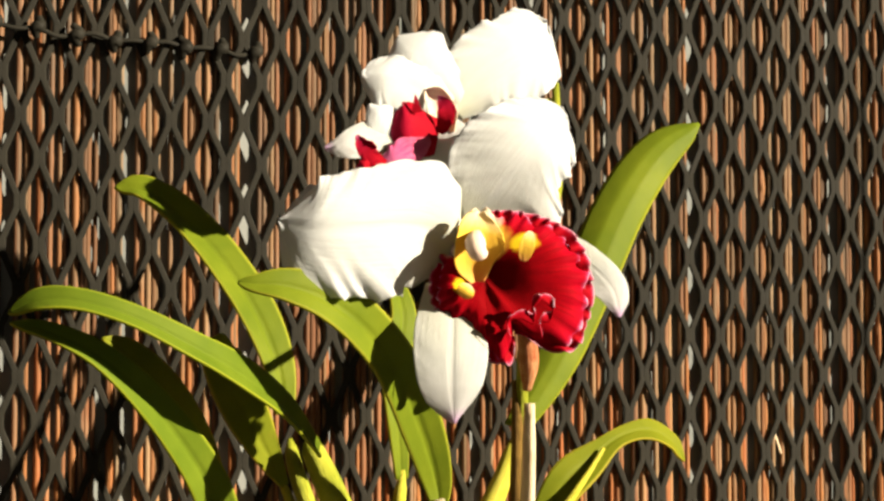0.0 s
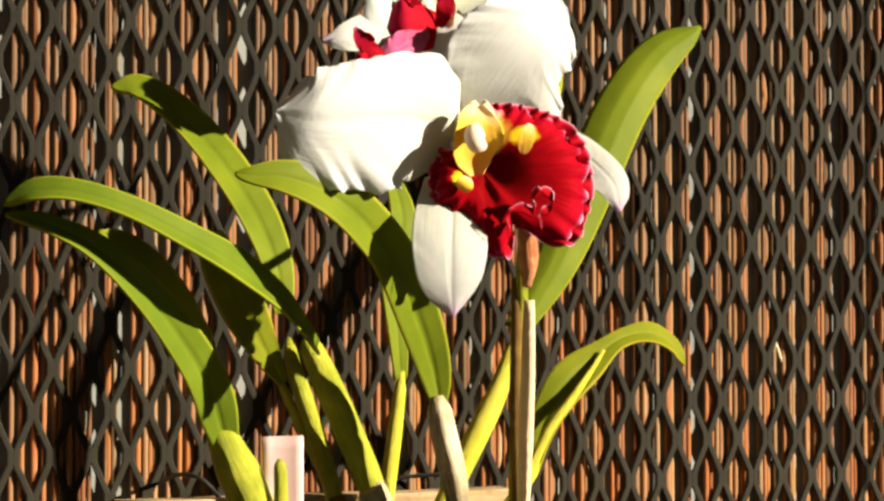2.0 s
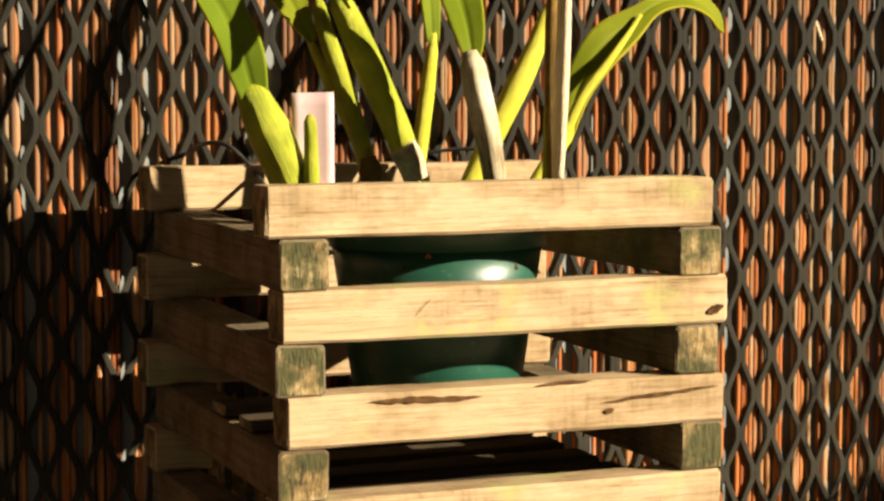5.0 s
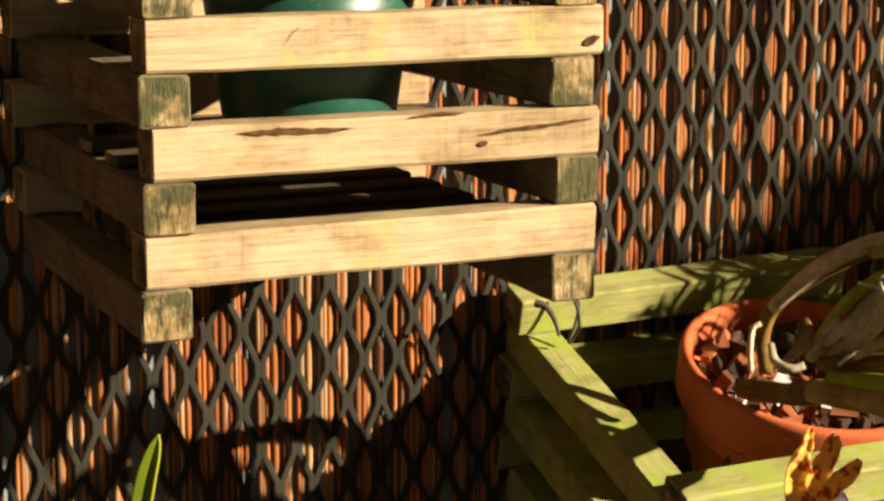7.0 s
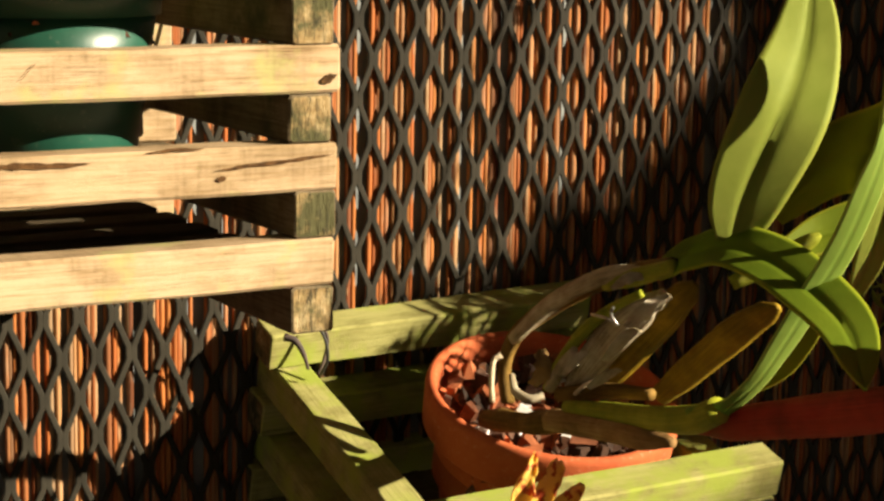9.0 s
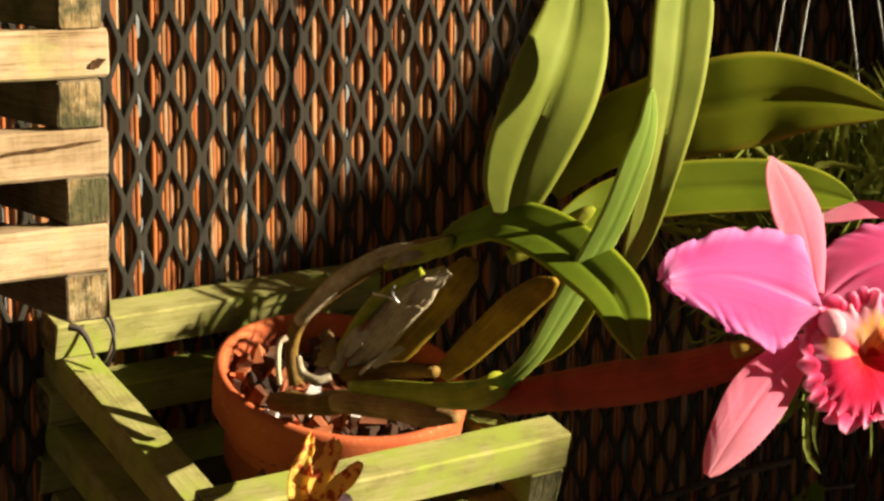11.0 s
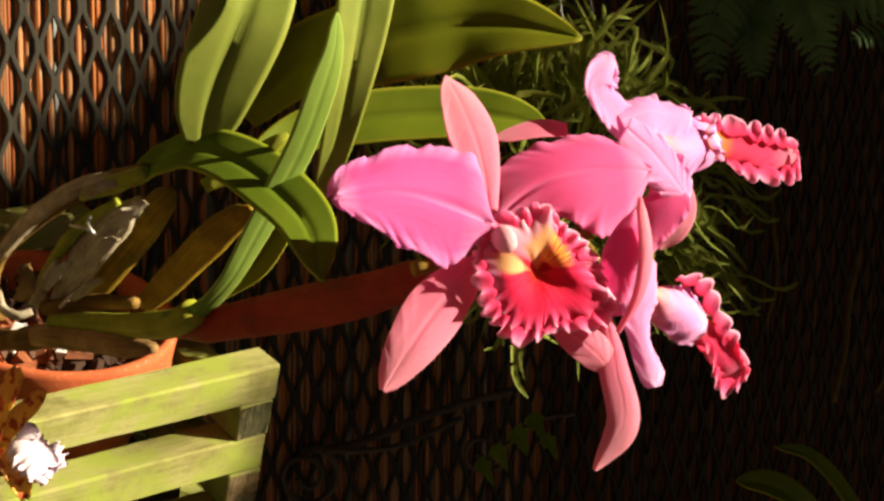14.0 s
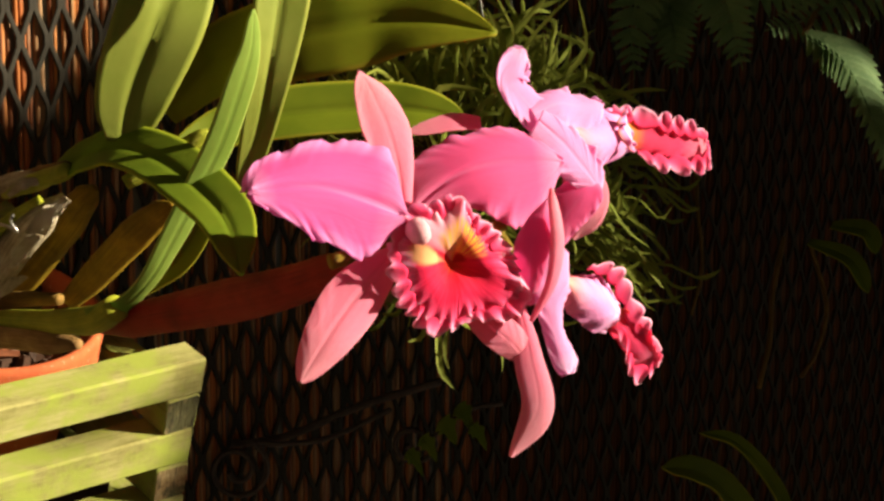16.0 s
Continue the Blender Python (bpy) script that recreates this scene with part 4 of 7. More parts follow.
leaf("leaf", o, leaf_dark, [(0.1157, 0.1200, 1.4024), (0.1138, 0.1200, 1.4312), (0.1143, 0.1250, 1.4575), (0.1205, 0.1300, 1.4788), (0.1172, 0.1400, 1.5034)], 0.0155, (0.2, -0.9, 0.1), fold=0.15, seed=7)
leaf("leaf", o, leaf_dark, [(0.1780, 0.1280, 1.4251), (0.2012, 0.1320, 1.4564), (0.2240, 0.1400, 1.4972), (0.2476, 0.1480, 1.5382), (0.2734, 0.1560, 1.5675), (0.2998, 0.1610, 1.5827)], 0.0265, (-0.25, -0.9, 0.2), (-0.15, -0.85, 0.4), fold=-0.42, seed=8)
leaf("leaf", o, leaf_light, [(0.1775, 0.1090, 1.3561), (0.1840, 0.1115, 1.3784), (0.1961, 0.1118, 1.3982), (0.2142, 0.1151, 1.4116), (0.2301, 0.1193, 1.4206), (0.2476, 0.1230, 1.4234), (0.2627, 0.1277, 1.4177), (0.2712, 0.1298, 1.4082)], 0.0196, (-0.55, -0.81, 0.19), (0.05, -0.67, 0.74), fold=0.15, seed=9, shape=[(0, 0.22), (0.15, 0.67), (0.33, 1.00), (0.5, 0.56), (0.62, 0.53), (0.75, 0.72), (0.88, 0.61), (0.96, 0.33), (1, 0.08)])
stem("midrib", o, bulb_yellow, [(0.1656, 0.1032, 1.3454), (0.1754, 0.1044, 1.3622), (0.1835, 0.1031, 1.3784), (0.1955, 0.1035, 1.3925), (0.2088, 0.1087, 1.4062), (0.2179, 0.1135, 1.4154)], [(0, 0.0030), (0.5, 0.0022), (1, 0.0009)], 10)

# flower stem with its dry spathe
stem("flower_stalk", o, bulb_green, [(0.1457, 0.0600, 1.3248), (0.1449, 0.0550, 1.3820), (0.1454, 0.0500, 1.4313), (0.1445, 0.0450, 1.4678), (0.1682, 0.0600, 1.5358), (0.1807, 0.0880, 1.5866)], [(0, 0.0030), (0.6, 0.0024), (1, 0.0018)], 10)
stem("spathe", o, tan_sheath, [(0.1413, 0.0400, 1.3425), (0.1415, 0.0380, 1.3729), (0.1425, 0.0370, 1.4068), (0.1431, 0.0370, 1.4382)], [(0, 0.0024), (0.4, 0.0032), (0.8, 0.0028), (1, 0.0022)], 10, "tan dry flower sheath", ribs=3, rib=0.2)
# the sheath's shaded half, put in as a separate brown stem
stem("spathe", o, bulb_brown, [(0.1438, 0.0500, 1.3405), (0.1428, 0.0500, 1.3822), (0.1432, 0.0500, 1.4190), (0.1427, 0.0500, 1.4484)], [(0, 0.0030), (0.5, 0.0034), (1, 0.0022)], 10, "brown shaded half of the flower sheath")
stem("bud_sheath", o, bud_sheath, [(0.1407, 0.0350, 1.4444), (0.1392, 0.0300, 1.4541), (0.1361, 0.0250, 1.4661), (0.1320, 0.0200, 1.4755)], [(0, 0.0022), (0.4, 0.0046), (1, 0.0036)], 12, "blotched red-brown sheath")

crimson = blotched_lip("crimson_lip", [(0.0, (0.084, 0.0007, 0.0014)), (0.3, (0.14, 0.0007, 0.0021)), (0.65, (0.252, 0.0007, 0.0042)), (0.93, (0.308, 0.0021, 0.0126)), (0.975, (0.385, 0.035, 0.105)), (1.0, (0.504, 0.238, 0.35))], [(0.455, 0.165, 0.40, 0.52, (0.588, 0.42, 0.042), 1.0, 0.0), (0.44, 0.12, 0.86, 0.28, (0.588, 0.546, 0.385), 0.9, 0.0), (0.50, 0.09, 0.24, 0.2, (0.56, 0.364, 0.07), 1.0, 0.7), (0.635, 0.040, 0.58, 0.16, (0.63, 0.448, 0.014), 1.0, 0.0), (0.20, 0.045, 0.50, 0.16, (0.63, 0.448, 0.014), 1.0, 0.0)], (0.112, 0.0007, 0.0021), 0.5, (0.49, 0.014, 0.021), 0.12)
yellow_throat = lip_material("yellow_throat", [(0.0, (0.62, 0.30, 0.10)), (0.3, (0.80, 0.52, 0.06)), (0.65, (0.82, 0.60, 0.08)), (0.85, (0.80, 0.68, 0.34)), (1.0, (0.80, 0.74, 0.55))], (0.55, 0.22, 0.04), 0.45, (0.8, 0.6, 0.1), 0.25)
column_mat = petal_material("pale_column", [(0.0, (0.75, 0.60, 0.35)), (0.6, (0.80, 0.66, 0.55)), (1.0, (0.70, 0.50, 0.45))], (0.6, 0.42, 0.3), (0.78, 0.68, 0.55), (0.85, 0.7, 0.5), 0.15)

magenta_lobe = lip_material("magenta_lobe", [(0.0, (0.259, 0.00288, 0.00864)), (0.5, (0.288, 0.0036, 0.0144)), (0.85, (0.331, 0.0072, 0.036)), (1.0, (0.446, 0.101, 0.216))], (0.18, 0.00144, 0.0072), 0.3, (0.504, 0.0216, 0.072), 0.15)
magenta_pale = lip_material("magenta_pale_lobe", [(0.0, (0.315, 0.006, 0.0225)), (0.5, (0.39, 0.0225, 0.112)), (1.0, (0.465, 0.09, 0.255))], (0.525, 0.262, 0.39), 0.5, (0.525, 0.0225, 0.075), 0.15)
crimson_margin = lip_material("crimson_crimped_margin", [(0.0, (0.259, 0.00072, 0.00432)), (0.72, (0.317, 0.00216, 0.0115)), (0.90, (0.396, 0.0432, 0.101)), (1.0, (0.562, 0.331, 0.418))], (0.202, 0.00072, 0.00288), 0.3, (0.504, 0.0144, 0.0216), 0.2)

# lower bloom
bloom = stem("flower", o, bulb_green, [(0.1570, 0.0400, 1.5111), (0.1373, 0.0300, 1.5002), (0.1100, 0.0160, 1.4964)], [(0, 0.0018), (1, 0.0028)], 10, "white bloom with a crimson lip")
lamina("sepal", bloom, white_sepal, [(0.1096, 0.0239, 1.5087), (0.1063, 0.0281, 1.5305), (0.1026, 0.0347, 1.5504), (0.0994, 0.0395, 1.5618)], [(0, 0.0060), (0.3, 0.0108), (0.6, 0.0125), (0.85, 0.0082), (1, 0.0010)], [(0, 0.0060), (0.3, 0.0108), (0.6, 0.0125), (0.85, 0.0082), (1, 0.0010)], (-0.38, -0.92, -0.07), cup=(-0.1, -0.1), pleat=0.00026, seed=3)
lamina("petal", bloom, white_petal, [(0.1078, 0.0179, 1.5130), (0.1163, 0.0067, 1.5289), (0.1289, 0.0002, 1.5465), (0.1455, 0.0052, 1.5615)], [(0, 0.0071), (0.2, 0.0208), (0.45, 0.0283), (0.7, 0.0224), (0.88, 0.0146), (0.97, 0.0090), (1, 0.0024)], [(0, 0.0094), (0.15, 0.0279), (0.33, 0.0345), (0.55, 0.0222), (0.75, 0.0217), (0.9, 0.0170), (0.97, 0.0104), (1, 0.0024)], (0.07, -1.00, 0.07), cup=(-0.05, -0.1), ruffle=0.0021, waves=7, pleat=0.0012, seed=2, tear=0.08)
lamina("petal", bloom, white_petal, [(0.0997, 0.0111, 1.5029), (0.0778, 0.0023, 1.5098), (0.0508, -0.0016, 1.5088), (0.0322, -0.0003, 1.5083), (0.0201, 0.0088, 1.5116)], [(0, 0.0091), (0.1, 0.0216), (0.25, 0.0277), (0.5, 0.0286), (0.7, 0.0261), (0.84, 0.0223), (0.93, 0.0177), (0.98, 0.0109), (1, 0.0023)], [(0, 0.0102), (0.1, 0.0227), (0.22, 0.0277), (0.38, 0.0255), (0.55, 0.0223), (0.7, 0.0209), (0.8, 0.0186), (0.9, 0.0159), (0.97, 0.0091), (1, 0.0023)], (-0.15, -0.98, -0.11), cup=(-0.07, -0.12), ruffle=0.0018, waves=7.5, pleat=0.0013, keel=0.02, seed=1, tear=0.08)
lamina("sepal", bloom, white_sepal, [(0.0988, 0.0169, 1.4879), (0.0888, -0.0055, 1.4651), (0.0860, -0.0117, 1.4469), (0.0880, -0.0092, 1.4307)], [(0, 0.0114), (0.3, 0.0151), (0.6, 0.0137), (0.8, 0.0100), (0.93, 0.0046), (1, 0.0007)], [(0, 0.0114), (0.3, 0.0155), (0.6, 0.0142), (0.8, 0.0105), (0.93, 0.0050), (1, 0.0007)], (-0.24, -0.97, -0.02), cup=(-0.1, -0.06), pleat=0.00026, keel=0.03, seed=4)
lamina("sepal", bloom, white_sepal, [(0.1427, 0.0103, 1.5075), (0.1523, 0.0005, 1.4976), (0.1596, -0.0083, 1.4867), (0.1622, -0.0107, 1.4744)], [(0, 0.0061), (0.3, 0.0080), (0.6, 0.0080), (0.85, 0.0057), (1, 0.0009)], [(0, 0.0061), (0.3, 0.0085), (0.6, 0.0085), (0.85, 0.0047), (1, 0.0007)], (-0.10, -0.99, 0.03), cup=(-0.12, -0.05), pleat=0.00022, keel=0.03, seed=5)
LIP_C, LIP_N, LIP_UP = (0.1045, -0.0030, 1.4906), (-0.30, -0.95, 0.03), (0.0, 0.05, 0.95)
LIP_R = [0.0318, 0.0230, 0.0214, 0.0230, 0.0221, 0.0210, 0.0203, 0.0196, 0.0191, 0.0194, 0.0212, 0.0244, 0.0270, 0.0272, 0.0288, 0.0327, 0.0378, 0.0415, 0.0428, 0.0452, 0.0470, 0.0433, 0.0267, 0.0350, 0.0318]
lip("lip", bloom, crimson, LIP_C, LIP_N, LIP_UP, [(0, -0.007, 0.0), (0.12, -0.005, 0.17), (0.25, -0.002, 0.28), (0.45, 0.001, 0.48), (0.75, 0.001, 0.78), (1.0, -0.005, 0.97)], LIP_R, 0.0030, 12, seed=1, label="ruffled crimson lip with a pale rim and yellow throat", fringe=0.0014, scallop=0.0022, m=240)
for a0, a1, waves_, sd in ((-178, -72, 8, 1), (-205, -178, 2.5, 5), (118, 152, 4, 2), (4, 118, 13, 3)):
    frill("lip_margin", bloom, crimson_margin, lip_rim(LIP_C, LIP_N, LIP_UP, -0.004, LIP_R, a0, a1, 12, 0.97), None, LIP_N, 0.0066, waves_, 0.0028, sd, "crimped crimson margin with a pale edge", centre=LIP_C, tuck=0.45, teeth=0.25)
frill("lip_curl", bloom, crimson_margin, [(0.1103, -0.0145, 1.4651), (0.1091, -0.0144, 1.4719), (0.1142, -0.0168, 1.4746), (0.1191, -0.0187, 1.4728), (0.1183, -0.0188, 1.4787), (0.1218, -0.0204, 1.4814), (0.1257, -0.0219, 1.4791), (0.1254, -0.0214, 1.4741), (0.1212, -0.0195, 1.4723), (0.1222, -0.0195, 1.4655)], (0.1, 0.0, 1.0), LIP_N, 0.0042, 6, 0.0018, 7, "rolled notch of the lip with a pale edge", tuck=0.5)
lip("lip_tube", bloom, white_sepal, (0.1046, -0.0034, 1.4952), LIP_N, LIP_UP, [(0, -0.016, 0.5), (0.5, -0.011, 0.8), (1.0, -0.006, 1.0)], [0.0150] * 9, 0.0004, 5, seed=2, label="white tube behind the lip")
lamina("throat", bloom, yellow_throat, [(0.1015, -0.0006, 1.4883), (0.0990, -0.0024, 1.4986), (0.0992, -0.0043, 1.5088), (0.1019, -0.0028, 1.5169)], [(0, 0.0023), (0.2, 0.0069), (0.5, 0.0074), (0.8, 0.0060), (1, 0.0018)], [(0, 0.0028), (0.2, 0.0078), (0.5, 0.0124), (0.8, 0.0092), (1, 0.0018)], (-0.28, -0.92, -0.26), cup=(0.14, 0.1), ruffle=0.0006, seed=8, label='yellow throat of the lip, paler above')
lamina("throat_mark", bloom, yellow_throat, [(0.1161, -0.0148, 1.4964), (0.1169, -0.0167, 1.5023), (0.1187, -0.0167, 1.5083)], [(0, 0.0009), (0.15, 0.0023), (0.5, 0.0031), (0.85, 0.0023), (1, 0.0009)], [(0, 0.0009), (0.15, 0.0023), (0.5, 0.0031), (0.85, 0.0023), (1, 0.0009)], (-0.38, -0.92, -0.07), seed=9, label='yellow spot in the lip')
lamina("throat_mark", bloom, yellow_throat, [(0.0932, -0.0042, 1.4818), (0.0944, -0.0060, 1.4843), (0.0964, -0.0059, 1.4868)], [(0, 0.0009), (0.15, 0.0027), (0.5, 0.0037), (0.85, 0.0027), (1, 0.0009)], [(0, 0.0009), (0.15, 0.0027), (0.5, 0.0037), (0.85, 0.0027), (1, 0.0009)], (-0.38, -0.92, -0.07), seed=10, label='yellow spot in the lip')
stem("column", bloom, column_mat, [(0.1012, -0.0019, 1.5079), (0.0959, -0.0123, 1.5036), (0.0950, -0.0171, 1.4996), (0.0984, -0.0163, 1.4984)], [(0, 0.0022), (0.35, 0.0042), (0.7, 0.0040), (1, 0.0018)], 14, "pale column")

# upper bloom, turned away and behind
bloom = stem("flower", o, bulb_green, [(0.1806, 0.0880, 1.5786), (0.1500, 0.0750, 1.5727), (0.1137, 0.0550, 1.5694)], [(0, 0.0018), (1, 0.0028)], 10, "white bloom turned aside with a rolled crimson lip")
lamina("sepal", bloom, white_petal, [(0.1141, 0.0481, 1.5685), (0.1024, 0.0436, 1.5784), (0.0909, 0.0412, 1.5884), (0.0849, 0.0452, 1.5962)], [(0, 0.0061), (0.3, 0.0102), (0.6, 0.0127), (0.85, 0.0098), (0.96, 0.0044), (1, 0.0010)], [(0, 0.0061), (0.3, 0.0122), (0.6, 0.0151), (0.85, 0.0107), (0.96, 0.0049), (1, 0.0010)], (-0.29, -0.95, 0.13), cup=(-0.1, -0.1), ruffle=0.0008, pleat=0.00044, seed=13, tear=0.04)
lamina("petal", bloom, white_petal, [(0.1122, 0.0512, 1.5676), (0.1248, 0.0492, 1.5830), (0.1427, 0.0495, 1.5954), (0.1608, 0.0541, 1.6083)], [(0, 0.0075), (0.25, 0.0155), (0.5, 0.0175), (0.75, 0.0155), (0.9, 0.0140), (0.97, 0.0095), (1, 0.0020)], [(0, 0.0075), (0.25, 0.0187), (0.5, 0.0220), (0.75, 0.0245), (0.9, 0.0210), (0.97, 0.0125), (1, 0.0020)], (-0.02, -1.00, 0.08), cup=(-0.06, -0.1), ruffle=0.002, waves=6, pleat=0.00074, seed=12, tear=0.07)
lamina("petal", bloom, white_petal, [(0.1083, 0.0421, 1.5650), (0.0913, 0.0357, 1.5706), (0.0754, 0.0312, 1.5751), (0.0641, 0.0336, 1.5767)], [(0, 0.0048), (0.25, 0.0106), (0.5, 0.0139), (0.75, 0.0130), (0.92, 0.0072), (1, 0.0010)], [(0, 0.0060), (0.25, 0.0101), (0.5, 0.0110), (0.75, 0.0091), (0.92, 0.0053), (1, 0.0010)], (-0.15, -0.99, -0.06), cup=(-0.12, -0.08), ruffle=0.0016, waves=5, pleat=0.00061, seed=11, tear=0.05)
lamina("sepal", bloom, white_sepal, [(0.0835, 0.0357, 1.5556), (0.0688, 0.0270, 1.5503), (0.0546, 0.0224, 1.5456), (0.0447, 0.0245, 1.5438)], [(0, 0.0056), (0.3, 0.0080), (0.6, 0.0066), (0.85, 0.0038), (1, 0.0007)], [(0, 0.0047), (0.3, 0.0080), (0.6, 0.0066), (0.85, 0.0033), (1, 0.0007)], (-0.29, -0.95, 0.13), cup=(-0.1, -0.1), pleat=0.00026, seed=14)
lamina("sepal", bloom, white_petal, [(0.0966, 0.0391, 1.5543), (0.0821, 0.0320, 1.5551), (0.0696, 0.0261, 1.5586), (0.0652, 0.0276, 1.5633)], [(0, 0.0057), (0.3, 0.0081), (0.6, 0.0076), (0.85, 0.0043), (1, 0.0007)], [(0, 0.0048), (0.3, 0.0071), (0.6, 0.0057), (0.85, 0.0033), (1, 0.0007)], (-0.29, -0.95, 0.13), cup=(-0.1, -0.1), pleat=0.00026, seed=15)
lamina("throat", bloom, column_mat, [(0.1033, 0.0363, 1.5542), (0.1014, 0.0344, 1.5612), (0.0981, 0.0332, 1.5669), (0.0947, 0.0364, 1.5721)], [(0, 0.0039), (0.4, 0.0063), (0.8, 0.0039), (1, 0.0007)], [(0, 0.0039), (0.4, 0.0063), (0.8, 0.0048), (1, 0.0007)], (-0.38, -0.92, -0.07), cup=(0.15, 0.15), ruffle=0.0008, waves=4, seed=17, label='cream inner lobe of the lip')
lamina("lip", bloom, magenta_lobe, [(0.0998, 0.0331, 1.5585), (0.0901, 0.0265, 1.5556), (0.0803, 0.0242, 1.5539), (0.0739, 0.0312, 1.5539)], [(0, 0.0038), (0.2, 0.0119), (0.5, 0.0128), (0.8, 0.0119), (0.95, 0.0081), (1, 0.0029)], [(0, 0.0033), (0.2, 0.0095), (0.5, 0.0109), (0.8, 0.0100), (0.95, 0.0067), (1, 0.0029)], (-0.38, -0.92, -0.07), cup=(-0.16, -0.2), ruffle=0.0007, waves=4, pleat=0.0003, seed=26, label='rolled crimson lip')
lamina("lip_lobe", bloom, magenta_pale, [(0.0918, 0.0262, 1.5501), (0.0830, 0.0215, 1.5451), (0.0744, 0.0189, 1.5402), (0.0674, 0.0221, 1.5370)], [(0, 0.0024), (0.3, 0.0056), (0.6, 0.0047), (0.85, 0.0033), (1, 0.0009)], [(0, 0.0024), (0.3, 0.0061), (0.6, 0.0061), (0.85, 0.0038), (1, 0.0009)], (-0.38, -0.92, -0.07), cup=(-0.15, -0.15), ruffle=0.001, waves=4, seed=20, label='magenta lower lobe of the lip')
lamina("lip_lobe", bloom, magenta_lobe, [(0.0980, 0.0299, 1.5530), (0.0985, 0.0250, 1.5582), (0.0984, 0.0246, 1.5634), (0.0972, 0.0291, 1.5683)], [(0, 0.0019), (0.4, 0.0036), (0.75, 0.0029), (1, 0.0005)], [(0, 0.0019), (0.4, 0.0038), (0.75, 0.0033), (1, 0.0005)], (-0.38, -0.92, -0.07), ruffle=0.0008, waves=4, seed=18, label='crimson side lobe')
lamina("lip_lobe", bloom, magenta_lobe, [(0.0852, 0.0238, 1.5603), (0.0847, 0.0238, 1.5640), (0.0851, 0.0255, 1.5681)], [(0, 0.0024), (0.5, 0.0014), (1, 0.0002)], [(0, 0.0024), (0.5, 0.0014), (1, 0.0002)], (-0.38, -0.92, -0.07), seed=22, label='crimson point of the lip')
lamina("lip_lobe", bloom, magenta_lobe, [(0.0678, 0.0154, 1.5373), (0.0616, 0.0134, 1.5391), (0.0572, 0.0128, 1.5430), (0.0555, 0.0154, 1.5484)], [(0, 0.0014), (0.3, 0.0042), (0.6, 0.0032), (0.85, 0.0018), (1, 0.0005)], [(0, 0.0014), (0.3, 0.0032), (0.6, 0.0042), (0.85, 0.0018), (1, 0.0005)], (-0.38, -0.92, -0.07), ruffle=0.0012, waves=4, seed=19, label='crimson lip tip')
lamina("lip_lobe", bloom, magenta_lobe, [(0.0602, 0.0142, 1.5364), (0.0572, 0.0133, 1.5362), (0.0554, 0.0164, 1.5348)], [(0, 0.0014), (0.5, 0.0023), (1, 0.0005)], [(0, 0.0014), (0.5, 0.0018), (1, 0.0005)], (-0.38, -0.92, -0.07), ruffle=0.0008, waves=4, seed=24, label='crimson lip tip')

# plant tag
tag_mat, nt, b = material("pink_plastic_tag", 0.5)
n1 = noised(nt, 60, (1, 1, 1), 4, 0.6)
n2 = noised(nt, 420, (1, 1, 1), 4, 0.7)
col = ramp(nt, n1, [(0.3, (0.409, 0.273, 0.285)), (0.7, (0.484, 0.36, 0.36))])
paint(nt, b, col)
ink_mat, nt, b = material("faded_red_ink", 0.7)
n1 = noised(nt, 700, (1, 1, 1), 4, 0.7)
paint(nt, b, ramp(nt, n1, [(0.45, (0.62, 0.16, 0.12)), (0.55, (0.72, 0.45, 0.42))]))
tag = thing("plant_tag", (0.0454, 0.0780, 1.3367), "pink plastic plant label with faded red marks, stuck in the pot", "plant label")
a0, a1, a2, a3 = (Vector(p) for p in ((0.0378, 0.0820, 1.3245), (0.0539, 0.0760, 1.3240), (0.0544, 0.0780, 1.3801), (0.0377, 0.0840, 1.3797)))
bm = bmesh.new()
rows = [[a0.lerp(a3, i / 10).lerp(a1.lerp(a2, i / 10), j / 5) + Vector((0, 0.0012, 0)) * math.sin(j / 5 * math.pi) for j in range(6)] for i in range(11)]
sheet(bm, rows, [[(i / 10, j / 5) for j in range(6)] for i in range(11)])
part("tag_strip", bm, tag_mat, tag, solid=0.0006)
rr = random.Random(3)
for k in range(9):
    f, g, w_ = 0.32 - 0.03 * k + rr.uniform(-0.01, 0.01), rr.uniform(0.45, 0.62), rr.uniform(0.2, 0.34)
    bm = bmesh.new()
    pts = [a0.lerp(a3, f + df).lerp(a1.lerp(a2, f + df), g + dg * w_) + Vector((0, -0.0006, 0)) for df, dg in ((0, 0), (0, 1), (0.014, 1), (0.014, 0))]
    bm.faces.new([bm.verts.new(p) for p in pts])
    part("ink_mark", bm, ink_mat, tag, smooth=False, solid=0.0002)

# black wires that hang the pale basket on the mesh
hook = thing("hanging_wire", (0.0247, 0.1900, 1.3526), "black wire hooking the pale basket to the mesh", "wire", group="hanging wires")
stem("wire", hook, black_wire, [(0.0322, 0.2360, 1.3494), (0.0352, 0.2150, 1.3546), (0.0422, 0.2000, 1.3539), (0.0490, 0.1900, 1.3454), (0.0497, 0.1600, 1.3348)], 0.0011, 8)
hook = thing("hanging_wire", (0.1813, 0.2000, 1.3366), "black wire loop behind the pale basket", "wire", group="hanging wires")
stem("wire", hook, black_wire, [(0.1483, 0.2350, 1.3470), (0.1739, 0.2200, 1.3501), (0.1856, 0.2100, 1.3475), (0.1882, 0.2000, 1.3379), (0.1826, 0.1900, 1.3272)], 0.0010, 8)
hook = thing("hanging_wire", (0.2848, 0.1800, 1.1282), "black wire tying the mossy basket to the pale one", "wire", group="hanging wires")
